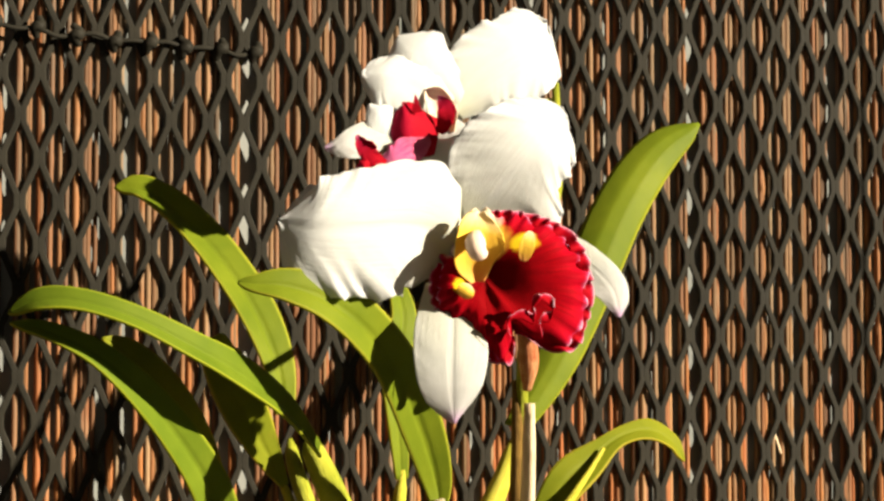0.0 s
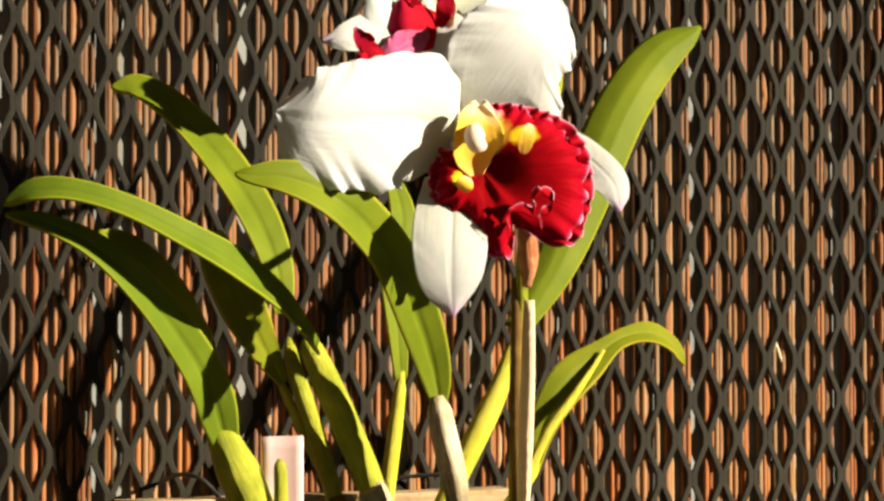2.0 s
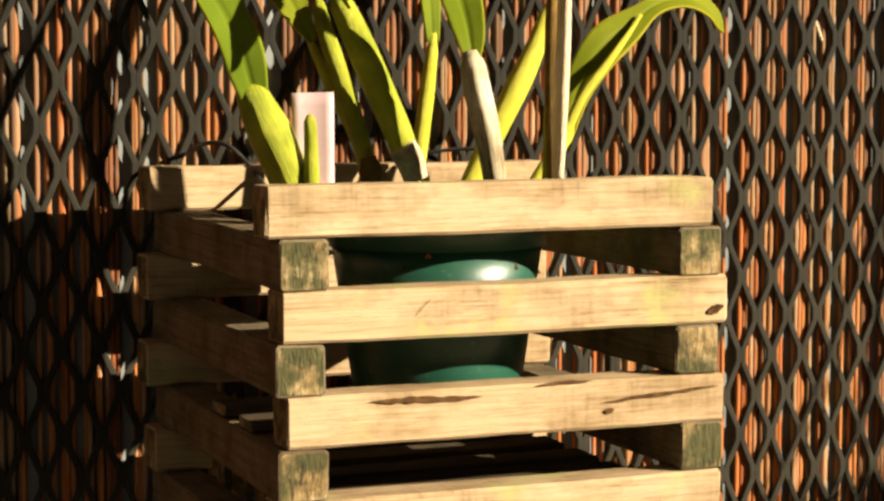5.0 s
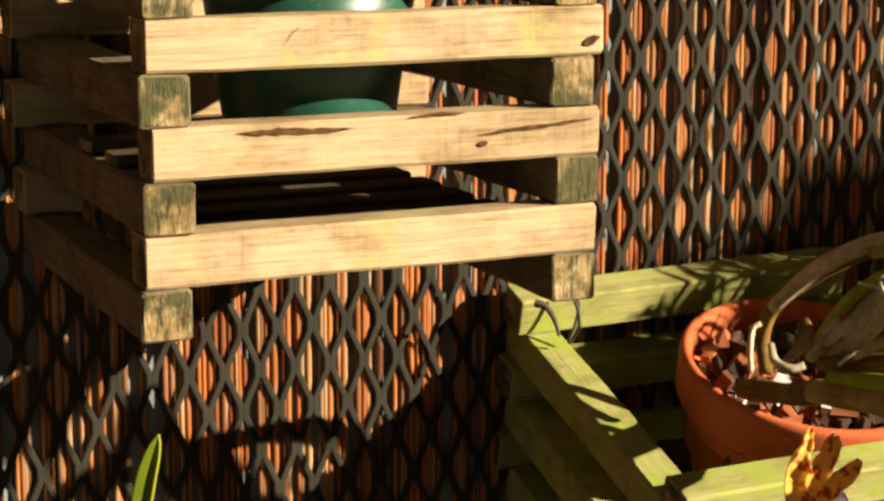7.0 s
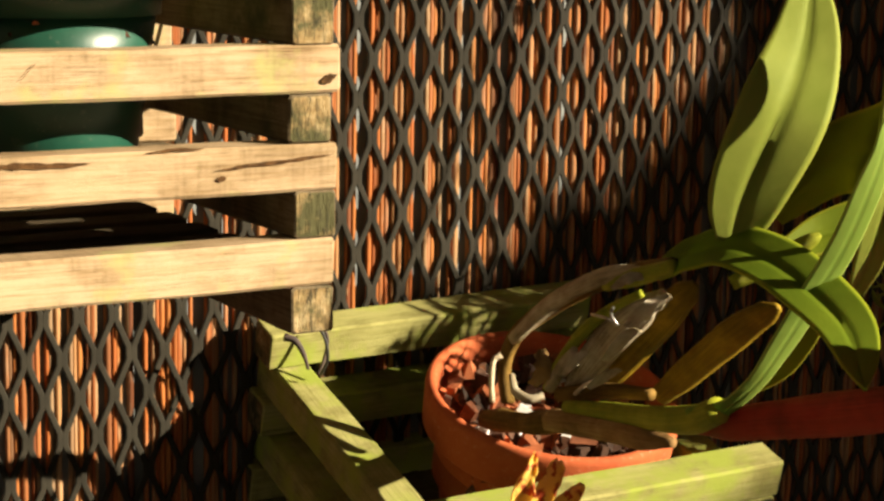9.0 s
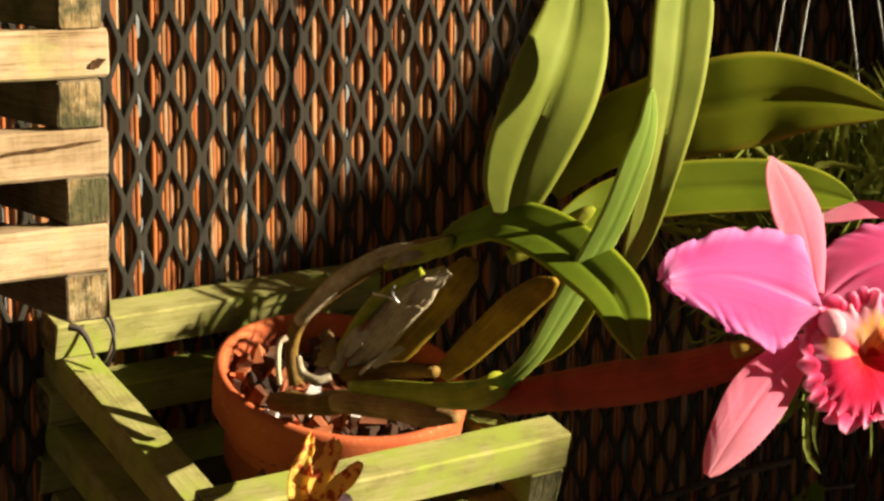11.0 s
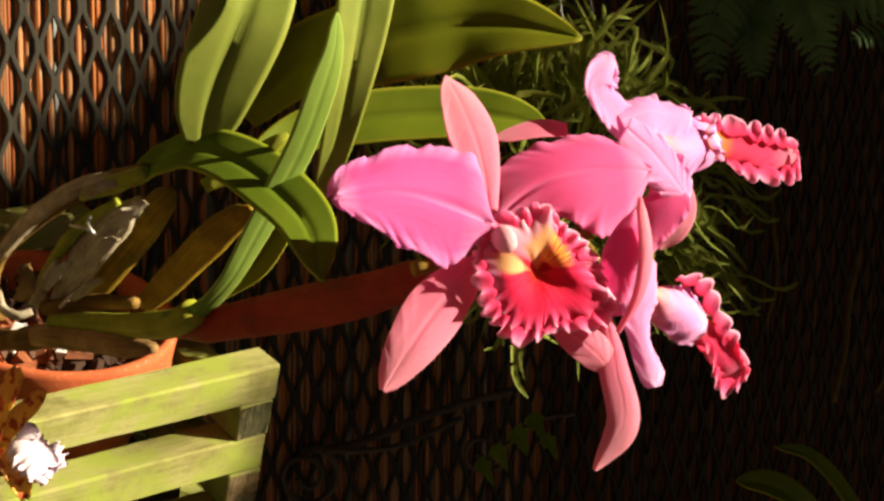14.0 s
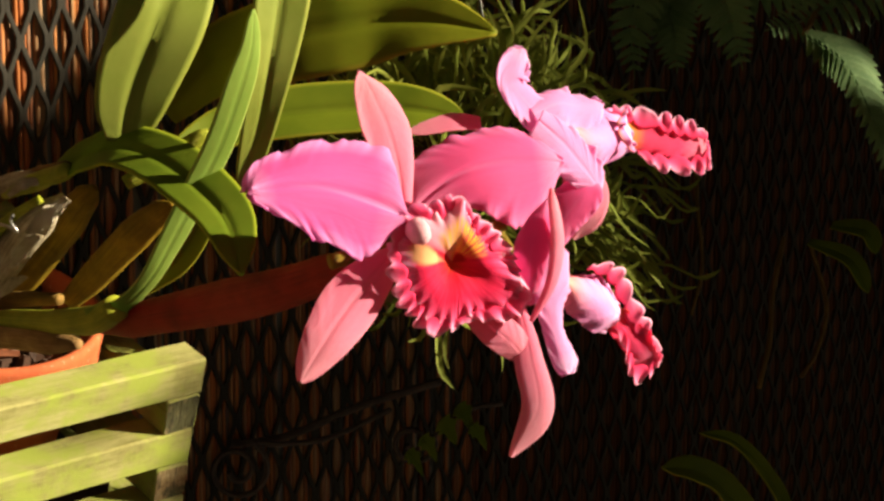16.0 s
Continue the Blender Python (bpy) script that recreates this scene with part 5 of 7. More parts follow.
stem("wire", hook, black_wire, [(0.2693, 0.1700, 1.1482), (0.2813, 0.1720, 1.1392), (0.2849, 0.1720, 1.1254), (0.2839, 0.1780, 1.1151)], 0.0009, 8)


# ---- the pink orchid in the terracotta pot ----
pink_orchid = thing("pink_orchid", (0.3541, 0.0728, 1.1123), "pink orchid leaning out of a terracotta pot, three open blooms", "orchid")
o = pink_orchid
# rhizome and old canes
leaf_fresh = leaf_material("fresh_green_orchid_leaf", (0.13, 0.20, 0.030), (0.22, 0.32, 0.060), (0.32, 0.38, 0.09), (0.18, 0.20, 0.05), (0.36, 0.48, 0.06), 0.30, 0.5)
stem("rhizome", o, bulb_brown, [(0.3332, 0.0930, 1.1052), (0.3370, 0.0791, 1.1063), (0.3373, 0.0563, 1.1106), (0.3384, 0.0333, 1.1171), (0.3414, 0.0095, 1.1246)], [(0, 0.004), (0.2, 0.0062), (0.45, 0.0050), (0.6, 0.0064), (1, 0.005)], 14, "knobbly brown rhizome", ribs=5, rib=0.12)
stem("sheath", o, old_sheath, [(0.3322, 0.0315, 1.1188), (0.3366, 0.0117, 1.1213), (0.3388, -0.0126, 1.1242), (0.3382, -0.0353, 1.1266), (0.3411, -0.0545, 1.1278)], [(0, 0.0055), (0.3, 0.0068), (0.75, 0.0070), (1, 0.0025)], 14, "brown papery sheath on the rhizome", ribs=5, rib=0.06)
stem("cane", o, bulb_brown, [(0.3366, 0.0314, 1.1312), (0.3469, 0.0087, 1.1368), (0.3553, -0.0190, 1.1405)], [(0, 0.0035), (0.5, 0.0042), (1, 0.003)], 12, "thin red-brown cane")
# arching cane, grey papery outside and green towards its leaf
stem("pseudobulb", o, bulb_brown, [(0.3394, 0.0796, 1.1156), (0.3393, 0.0834, 1.1337), (0.3406, 0.0746, 1.1522), (0.3417, 0.0482, 1.1703), (0.3408, 0.0111, 1.1883), (0.3414, -0.0222, 1.2002), (0.3409, -0.0498, 1.2079)], [(0, 0.0036), (0.2, 0.0034), (0.45, 0.0046), (0.7, 0.0046), (1, 0.0034)], 14, "arched old cane", ribs=7, rib=0.06)
stem("sheath", o, sheath_mat, [(0.3363, 0.0710, 1.1511), (0.3378, 0.0449, 1.1715), (0.3372, 0.0078, 1.1906), (0.3391, -0.0295, 1.2037)], [(0, 0.0038), (0.4, 0.0050), (0.8, 0.0046), (1, 0.0016)], 14, "silvery papery sheath on the arched cane", ribs=5, rib=0.12, squash=0.8)
stem("pseudobulb", o, bulb_green, [(0.3374, -0.0041, 1.1905), (0.3383, -0.0266, 1.1986), (0.3390, -0.0523, 1.2075)], [(0, 0.0026), (0.5, 0.0044), (1, 0.0036)], 12, "green top of the cane")
# flattened bulb, golden on one side and wrapped in a torn grey sheath
bulb(o, bulb_gold, [(0.3541, 0.0329, 1.1317), (0.3605, 0.0199, 1.1437), (0.3645, -0.0016, 1.1656), (0.3654, -0.0219, 1.1842), (0.3672, -0.0328, 1.1939)], 0.0078, 1.1, label="flattened golden-brown old bulb", squash=0.55, flat=(0.54, -0.44, -0.69))
stem("sheath", o, sheath_mat, [(0.3415, 0.0291, 1.1339), (0.3439, 0.0135, 1.1509), (0.3474, -0.0076, 1.1738), (0.3519, -0.0300, 1.1921)], [(0, 0.0030), (0.3, 0.0070), (0.75, 0.0082), (1, 0.0012)], 16, "torn grey papery sheath", squash=0.4, flat=(0.54, -0.44, -0.69), ribs=6, rib=0.1)
stem("pseudobulb", o, bulb_green, [(0.3376, 0.0427, 1.1313), (0.3376, 0.0335, 1.1446), (0.3384, 0.0138, 1.1656), (0.3389, -0.0071, 1.1803), (0.3429, -0.0250, 1.1906)], [(0, 0.0022), (0.5, 0.0030), (1, 0.0020)], 10, "slim green cane")
stem("sheath", o, sheath_mat, [(0.3371, 0.0395, 1.1321), (0.3367, 0.0284, 1.1457), (0.3358, 0.0170, 1.1565)], [(0, 0.0028), (0.6, 0.0030), (1, 0.0018)], 10, "grey papery sheath")
bulb(o, bulb_gold, [(0.3664, -0.0089, 1.1356), (0.3711, -0.0210, 1.1478), (0.3740, -0.0425, 1.1662), (0.3755, -0.0637, 1.1820), (0.3764, -0.0801, 1.1913)], 0.0072, 1.1, label="flattened golden-brown bulb", squash=0.6, flat=(0.54, -0.44, -0.69))
bulb(o, bulb_green, [(0.3585, -0.0686, 1.2014), (0.3751, -0.0797, 1.2127), (0.3866, -0.0931, 1.2248)], 0.0045, 1.0)
stem("root", o, tan_sheath, [(0.3248, 0.0715, 1.1200), (0.3224, 0.0690, 1.1300), (0.3242, 0.0702, 1.1410), (0.3277, 0.0687, 1.1438)], 0.0014, 8, "pale dry root")
stem("root", o, sheath_mat, [(0.3366, 0.0728, 1.1319), (0.3351, 0.0664, 1.1249), (0.3382, 0.0582, 1.1226), (0.3443, 0.0550, 1.1244)], [(0, 0.0016), (0.5, 0.0026), (1, 0.0018)], 8, "pale dry root")
stem("root", o, tan_sheath, [(0.3381, 0.0193, 1.1338), (0.3403, 0.0133, 1.1398), (0.3462, 0.0103, 1.1426)], 0.0010, 7, "pale dry root")
stem("wire_tie", o, steel_wire, [(0.3308, -0.0029, 1.1776), (0.3306, -0.0145, 1.1780), (0.3319, -0.0215, 1.1761), (0.3300, -0.0195, 1.1803), (0.3339, -0.0153, 1.1831)], 0.0008, 6, "thin silver tie")
# scraps of torn papery sheath round the old bulbs
lamina("sheath_scrap", o, sheath_mat, [(0.3405, -0.0171, 1.1733), (0.3444, -0.0273, 1.1825), (0.3511, -0.0348, 1.1907)], [(0, 0.0021), (0.4, 0.0041), (0.8, 0.0033), (1, 0.0012)], [(0, 0.0021), (0.4, 0.0037), (0.8, 0.0025), (1, 0.0017)], (-0.62, -0.76, 0.18), cup=(0.2, -0.15), ruffle=0.0016, waves=4, tear=0.3, pleat=0.0006, seed=90, n=24, m=12, label='torn scrap of dry papery sheath')
lamina("sheath_scrap", o, sheath_mat, [(0.3371, -0.0054, 1.1557), (0.3393, -0.0173, 1.1682), (0.3433, -0.0235, 1.1727)], [(0, 0.0016), (0.4, 0.0031), (0.8, 0.0025), (1, 0.0009)], [(0, 0.0016), (0.4, 0.0028), (0.8, 0.0019), (1, 0.0013)], (-0.62, -0.76, 0.18), cup=(0.2, -0.15), ruffle=0.0016, waves=4, tear=0.3, pleat=0.0006, seed=91, n=24, m=12, label='torn scrap of dry papery sheath')
lamina("sheath_scrap", o, sheath_mat, [(0.3360, 0.0050, 1.1404), (0.3390, -0.0049, 1.1478), (0.3424, -0.0107, 1.1519)], [(0, 0.0012), (0.4, 0.0024), (0.8, 0.0019), (1, 0.0007)], [(0, 0.0012), (0.4, 0.0021), (0.8, 0.0014), (1, 0.0010)], (-0.62, -0.76, 0.18), cup=(0.2, -0.15), ruffle=0.0016, waves=4, tear=0.3, pleat=0.0006, seed=92, n=24, m=12, label='torn scrap of dry papery sheath')
lamina("sheath_scrap", o, sheath_mat, [(0.3348, -0.0360, 1.2009), (0.3281, -0.0333, 1.2002), (0.3243, -0.0276, 1.1946)], [(0, 0.0013), (0.4, 0.0025), (0.8, 0.0020), (1, 0.0008)], [(0, 0.0013), (0.4, 0.0023), (0.8, 0.0015), (1, 0.0010)], (-0.62, -0.76, 0.18), cup=(0.2, -0.15), ruffle=0.0016, waves=4, tear=0.3, pleat=0.0006, seed=93, n=24, m=12, label='torn scrap of dry papery sheath')
lamina("sheath_scrap", o, sheath_mat, [(0.3325, 0.0216, 1.1427), (0.3342, 0.0133, 1.1527), (0.3377, 0.0089, 1.1571)], [(0, 0.0011), (0.4, 0.0021), (0.8, 0.0017), (1, 0.0006)], [(0, 0.0011), (0.4, 0.0019), (0.8, 0.0013), (1, 0.0009)], (-0.62, -0.76, 0.18), cup=(0.2, -0.15), ruffle=0.0016, waves=4, tear=0.3, pleat=0.0006, seed=94, n=24, m=12, label='torn scrap of dry papery sheath')
lamina("sheath_scrap", o, old_sheath, [(0.3292, 0.0420, 1.1343), (0.3313, 0.0359, 1.1435), (0.3311, 0.0384, 1.1528)], [(0, 0.0022), (0.4, 0.0044), (0.8, 0.0035), (1, 0.0013)], [(0, 0.0022), (0.4, 0.0039), (0.8, 0.0026), (1, 0.0017)], (-0.62, -0.76, 0.18), cup=(0.2, -0.15), ruffle=0.0016, waves=4, tear=0.3, pleat=0.0006, seed=95, n=24, m=12, label='torn scrap of dry papery sheath')
# young green cane, rising into a narrow leaf
stem("cane", o, bulb_green, [(0.3342, 0.0204, 1.1279), (0.3371, -0.0100, 1.1324), (0.3373, -0.0444, 1.1373), (0.3373, -0.0727, 1.1432), (0.3367, -0.0906, 1.1518)], [(0, 0.003), (0.3, 0.0048), (0.7, 0.0066), (1, 0.0060)], 16, "green young cane")
leaf("leaf", o, leaf_fresh, [(0.3319, -0.0758, 1.1462), (0.3380, -0.0924, 1.1526), (0.3431, -0.1065, 1.1661), (0.3468, -0.1183, 1.1844), (0.3521, -0.1303, 1.2075), (0.3562, -0.1416, 1.2289), (0.3583, -0.1512, 1.2509), (0.3616, -0.1550, 1.2684), (0.3624, -0.1558, 1.2840)], 0.0150, (0.05, -0.97, 0.22), (0.0, -0.98, 0.12), fold=-0.12, seed=21, n=64, shape=[(0, 0.5), (0.2, 0.62), (0.4, 0.9), (0.55, 1.0), (0.75, 0.98), (0.88, 0.62), (0.96, 0.35), (1.0, 0.05)])
# tall leaf, in the light above
leaf("leaf", o, leaf_lime, [(0.3543, -0.0728, 1.2207), (0.3576, -0.0792, 1.2459), (0.3696, -0.0843, 1.2774), (0.3865, -0.0771, 1.3054), (0.3988, -0.0660, 1.3388)], 0.0395, (-0.50, -0.85, 0.1), (-0.45, -0.88, 0.05), fold=0.10, seed=22, shape=[(0, 0.35), (0.12, 0.7), (0.35, 0.95), (0.55, 1.0), (0.75, 0.8), (0.9, 0.5), (1.0, 0.05)])
leaf("leaf", o, leaf_lime, [(0.3850, -0.1171, 1.1995), (0.3850, -0.1280, 1.2245), (0.3873, -0.1345, 1.2529), (0.3950, -0.1332, 1.2812), (0.4033, -0.1275, 1.3068), (0.4107, -0.1220, 1.3280)], 0.0265, (-0.45, -0.88, 0.1), (-0.35, -0.93, 0.1), fold=0.20, seed=23, shape=[(0, 0.15), (0.12, 0.42), (0.3, 0.62), (0.5, 0.84), (0.75, 1.0), (0.9, 0.95), (1.0, 0.6)])
leaf("leaf", o, leaf_light, [(0.3926, -0.0531, 1.2285), (0.4068, -0.0760, 1.2532), (0.4152, -0.1046, 1.2636), (0.4321, -0.1228, 1.2696), (0.4518, -0.1379, 1.2734), (0.4675, -0.1571, 1.2727), (0.4832, -0.1774, 1.2681)], 0.0430, (-0.20, -0.90, 0.38), (-0.22, -0.88, 0.42), fold=0.12, seed=24, shape=[(0, 0.35), (0.12, 0.62), (0.3, 0.92), (0.5, 1.0), (0.68, 0.92), (0.84, 0.60), (0.94, 0.30), (1.0, 0.04)])
leaf("leaf", o, leaf_dark, [(0.3882, -0.0669, 1.2111), (0.4115, -0.0706, 1.2207), (0.4396, -0.0856, 1.2267), (0.4734, -0.1064, 1.2283), (0.4917, -0.1218, 1.2268), (0.5074, -0.1357, 1.2224)], 0.0262, (-0.20, -0.85, 0.45), (-0.2, -0.8, 0.55), fold=0.22, seed=25)
leaf("leaf", o, leaf_deep, [(0.3425, -0.0397, 1.2041), (0.3457, -0.0573, 1.2138), (0.3495, -0.0796, 1.2196), (0.3504, -0.1066, 1.2171), (0.3471, -0.1357, 1.2097), (0.3396, -0.1650, 1.2003), (0.3261, -0.1909, 1.1844)], 0.0300, (-0.27, -0.66, 0.68), (-0.34, -0.58, 0.66), fold=0.08, seed=26)
leaf("leaf", o, leaf_dark, [(0.3678, -0.0691, 1.1514), (0.3749, -0.0847, 1.1663), (0.3806, -0.0973, 1.1881), (0.3848, -0.1036, 1.2037)], 0.0125, (-0.3, -0.8, 0.5), fold=0.3, seed=27)
stem("dry_bract", o, bulb_brown, [(0.3509, -0.0535, 1.2089), (0.3576, -0.0570, 1.2177), (0.3602, -0.0641, 1.2247)], [(0, 0.002), (1, 0.0008)], 8)
# flower stalk in its dark red sheath
stem("flower_sheath", o, red_sheath, [(0.3446, -0.0666, 1.1361), (0.3458, -0.0983, 1.1468), (0.3461, -0.1481, 1.1619), (0.3409, -0.1997, 1.1783), (0.3376, -0.2336, 1.1916), (0.3343, -0.2492, 1.1981)], [(0, 0.002), (0.15, 0.0075), (0.45, 0.0095), (0.75, 0.0075), (0.95, 0.0035), (1, 0.002)], 16, "dark red flower sheath", squash=0.55, flat=(-0.1, 0.1, 1.0))
stem("flower_stalk", o, bulb_olive, [(0.3241, -0.2462, 1.1985), (0.3449, -0.2514, 1.2017), (0.3740, -0.2580, 1.2030), (0.3971, -0.2657, 1.2055)], [(0, 0.003), (1, 0.0022)], 10, "reddish flower stalk")

# the dark red blotch puts the throat opening's dark into the colour
pink_lip = blotched_lip("magenta_lip", [(0.0, (0.45, 0.06, 0.012)), (0.05, (0.66, 0.06, 0.02)), (0.10, (0.90, 0.035, 0.06)), (0.55, (0.95, 0.045, 0.15)), (0.78, (0.94, 0.12, 0.29)), (0.92, (0.92, 0.36, 0.60)), (1.0, (0.93, 0.66, 0.84))], [(0.46, 0.12, 0.55, 0.55, (0.88, 0.46, 0.58), 0.95, 0.0), (0.60, 0.15, 0.44, 0.34, (0.90, 0.50, 0.05), 1.0, 0.85), (0.50, 0.10, 0.30, 0.30, (0.90, 0.56, 0.12), 0.95, 0.5), (0.30, 0.06, 0.40, 0.34, (0.90, 0.58, 0.26), 0.95, 0.0), (0.66, 0.10, 0.10, 0.12, (0.36, 0.015, 0.006), 1.0, 0.0), (0.25, 0.10, 0.88, 0.3, (0.88, 0.45, 0.72), 0.8, 0.3)], (0.60, 0.008, 0.04), 0.55, (0.98, 0.12, 0.24), 0.4)
frill_mat = lip_material("crimped_pink_margin", [(0.0, (0.92, 0.06, 0.18)), (0.4, (0.93, 0.12, 0.30)), (0.7, (0.94, 0.26, 0.46)), (0.9, (0.94, 0.50, 0.70)), (1.0, (0.95, 0.72, 0.86))], (0.88, 0.08, 0.22), 0.3, (0.99, 0.40, 0.60), 0.55)
pink_tube = lip_material("pale_pink_tube", [(0.0, (0.84, 0.40, 0.22)), (0.25, (0.84, 0.34, 0.42)), (0.55, (0.84, 0.34, 0.66)), (0.8, (0.84, 0.34, 0.70)), (1.0, (0.88, 0.54, 0.84))], (0.78, 0.20, 0.40), 0.3, (0.9, 0.3, 0.45), 0.3)

tongue_mat = lip_material("hot_pink_tongue", [(0.0, (0.88, 0.50, 0.08)), (0.14, (0.86, 0.36, 0.08)), (0.28, (0.87, 0.09, 0.20)), (0.70, (0.88, 0.10, 0.26)), (0.90, (0.88, 0.34, 0.52)), (1.0, (0.92, 0.66, 0.80))], (0.74, 0.02, 0.09), 0.35, (0.99, 0.20, 0.34), 0.6)
column_pink = petal_material("pale_pink_column", [(0.0, (0.66, 0.32, 0.38)), (1.0, (0.70, 0.38, 0.44))], (0.8, 0.46, 0.5), (0.85, 0.6, 0.62), (0.9, 0.5, 0.5), 0.2)

# bloom that faces out
bloom = stem("flower", o, bulb_olive, [(0.3871, -0.2634, 1.2042), (0.3572, -0.2690, 1.2070), (0.3351, -0.2755, 1.2088)], [(0, 0.0022), (1, 0.0032)], 10, "open pink bloom with a frilled magenta lip")
lamina("sepal", bloom, pink_sepal, [(0.3347, -0.2748, 1.2236), (0.3376, -0.2675, 1.2390), (0.3386, -0.2585, 1.2542), (0.3377, -0.2479, 1.2685)], [(0, 0.0048), (0.3, 0.0081), (0.55, 0.0101), (0.8, 0.0077), (0.93, 0.0044), (1, 0.0008)], [(0, 0.0036), (0.3, 0.0069), (0.55, 0.0093), (0.8, 0.0073), (0.93, 0.0040), (1, 0.0008)], (-0.38, -0.88, 0.29), cup=(0.05, -0.12), pleat=0.0004, keel=0.02, seed=33)
lamina("petal", bloom, rose_petal, [(0.3412, -0.2712, 1.2182), (0.3570, -0.2772, 1.2303), (0.3761, -0.2828, 1.2348), (0.4048, -0.2883, 1.2324)], [(0, 0.0025), (0.05, 0.0082), (0.15, 0.0127), (0.35, 0.0144), (0.55, 0.0140), (0.75, 0.0136), (0.88, 0.0107), (0.97, 0.0058), (1, 0.0012)], [(0, 0.0021), (0.1, 0.0045), (0.3, 0.0107), (0.5, 0.0189), (0.68, 0.0251), (0.8, 0.0230), (0.9, 0.0144), (0.97, 0.0070), (1, 0.0012)], (-0.49, -0.78, 0.39), cup=(-0.08, -0.06), ruffle=0.0017, waves=6.5, pleat=0.00035, keel=0.05, seed=32, tear=0.06)
lamina("petal", bloom, pink_petal, [(0.3283, -0.2838, 1.2200), (0.3097, -0.2806, 1.2286), (0.2847, -0.2799, 1.2361), (0.2590, -0.2804, 1.2376)], [(0, 0.0019), (0.06, 0.0065), (0.15, 0.0149), (0.3, 0.0214), (0.5, 0.0187), (0.66, 0.0180), (0.78, 0.0126), (0.9, 0.0069), (0.97, 0.0038), (1, 0.0010)], [(0, 0.0019), (0.06, 0.0134), (0.14, 0.0218), (0.3, 0.0233), (0.5, 0.0202), (0.68, 0.0149), (0.84, 0.0118), (0.94, 0.0073), (1, 0.0010)], (-0.22, -0.88, 0.43), cup=(-0.06, -0.12), ruffle=0.0020, waves=7, pleat=0.0004, keel=0.05, seed=31, tear=0.07)
lamina("sepal", bloom, pink_sepal, [(0.3285, -0.2766, 1.2063), (0.3099, -0.2767, 1.1932), (0.2934, -0.2788, 1.1802), (0.2824, -0.2778, 1.1668)], [(0, 0.0031), (0.15, 0.0074), (0.38, 0.0102), (0.62, 0.0090), (0.82, 0.0063), (0.94, 0.0035), (1, 0.0010)], [(0, 0.0031), (0.15, 0.0078), (0.38, 0.0106), (0.62, 0.0090), (0.82, 0.0063), (0.94, 0.0035), (1, 0.0010)], (-0.40, -0.82, 0.42), cup=(-0.06, -0.1), pleat=0.0004, keel=0.03, seed=34)
lamina("sepal", bloom, pink_sepal, [(0.3513, -0.2895, 1.1880), (0.3574, -0.2952, 1.1787), (0.3644, -0.3014, 1.1703), (0.3689, -0.3048, 1.1635)], [(0, 0.0041), (0.3, 0.0065), (0.6, 0.0073), (0.85, 0.0049), (1, 0.0008)], [(0, 0.0041), (0.3, 0.0061), (0.6, 0.0061), (0.85, 0.0037), (1, 0.0006)], (-0.61, -0.63, 0.48), cup=(-0.1, -0.1), pleat=0.0004, keel=0.03, seed=35)
LIP_C, LIP_N, LIP_UP = (0.3411, -0.2937, 1.2032), (-0.46, -0.86, 0.22), (0.0, 0.05, 0.95)
LIP_R = [0.0223, 0.0239, 0.0250, 0.0223, 0.0231, 0.0215, 0.0223, 0.0235, 0.0243, 0.0235, 0.0223, 0.0199, 0.0215, 0.0223, 0.0183, 0.0167, 0.0171, 0.0187, 0.0207, 0.0231, 0.0298, 0.0282, 0.0235, 0.0211, 0.0223]
lip("lip", bloom, pink_lip, LIP_C, LIP_N, LIP_UP, [(0, -0.0025, 0.0), (0.12, -0.001, 0.2), (0.3, 0.001, 0.36), (0.5, 0.002, 0.55), (0.78, 0.001, 0.82), (1.0, -0.001, 0.97)], LIP_R, 0.0027, 11, seed=3, label="frilled magenta lip, yellow-striped inside", fringe=0.0014, scallop=0.0022, m=240)
for a0, a1, waves_, sd in ((-185, -70, 7, 1), (-70, 20, 5, 2), (20, 175, 9, 3)):
    frill("lip_margin", bloom, frill_mat, lip_rim(LIP_C, LIP_N, LIP_UP, 0.001, LIP_R, a0, a1, 14, 0.95), None, LIP_N, 0.0074, waves_ * 1.25, 0.0026, sd, "crimped pink margin of the lip", centre=LIP_C, tuck=0.45, teeth=0.4)
stem("column", bloom, column_pink, [(0.3373, -0.2797, 1.2152), (0.3311, -0.2849, 1.2158), (0.3279, -0.2905, 1.2150), (0.3298, -0.2915, 1.2129)], [(0, 0.0026), (0.35, 0.0044), (0.7, 0.0042), (1, 0.0022)], 16, "pale pink column")

# bloom turned to the side, above
bloom = stem("flower", o, bulb_olive, [(0.3942, -0.2625, 1.2065), (0.4208, -0.2584, 1.2173), (0.4238, -0.2703, 1.2353)], [(0, 0.0022), (1, 0.0034)], 10, "pink bloom seen from the side, with a frilled lip")
lamina("sepal", bloom, pink_sepal, [(0.3856, -0.2633, 1.2463), (0.3760, -0.2594, 1.2476), (0.3669, -0.2552, 1.2463), (0.3588, -0.2510, 1.2440)], [(0, 0.0029), (0.4, 0.0038), (0.8, 0.0029), (1, 0.0006)], [(0, 0.0029), (0.4, 0.0034), (0.8, 0.0021), (1, 0.0006)], (-0.51, -0.66, 0.55), seed=44)
lamina("sepal", bloom, pink_sepal, [(0.4309, -0.2716, 1.2298), (0.4309, -0.2778, 1.2183), (0.4296, -0.2793, 1.2087), (0.4257, -0.2759, 1.1976)], [(0, 0.0052), (0.4, 0.0087), (0.8, 0.0061), (1, 0.0009)], [(0, 0.0066), (0.4, 0.0096), (0.8, 0.0070), (1, 0.0009)], (-0.56, -0.73, 0.39), cup=(-0.1, -0.1), seed=45)
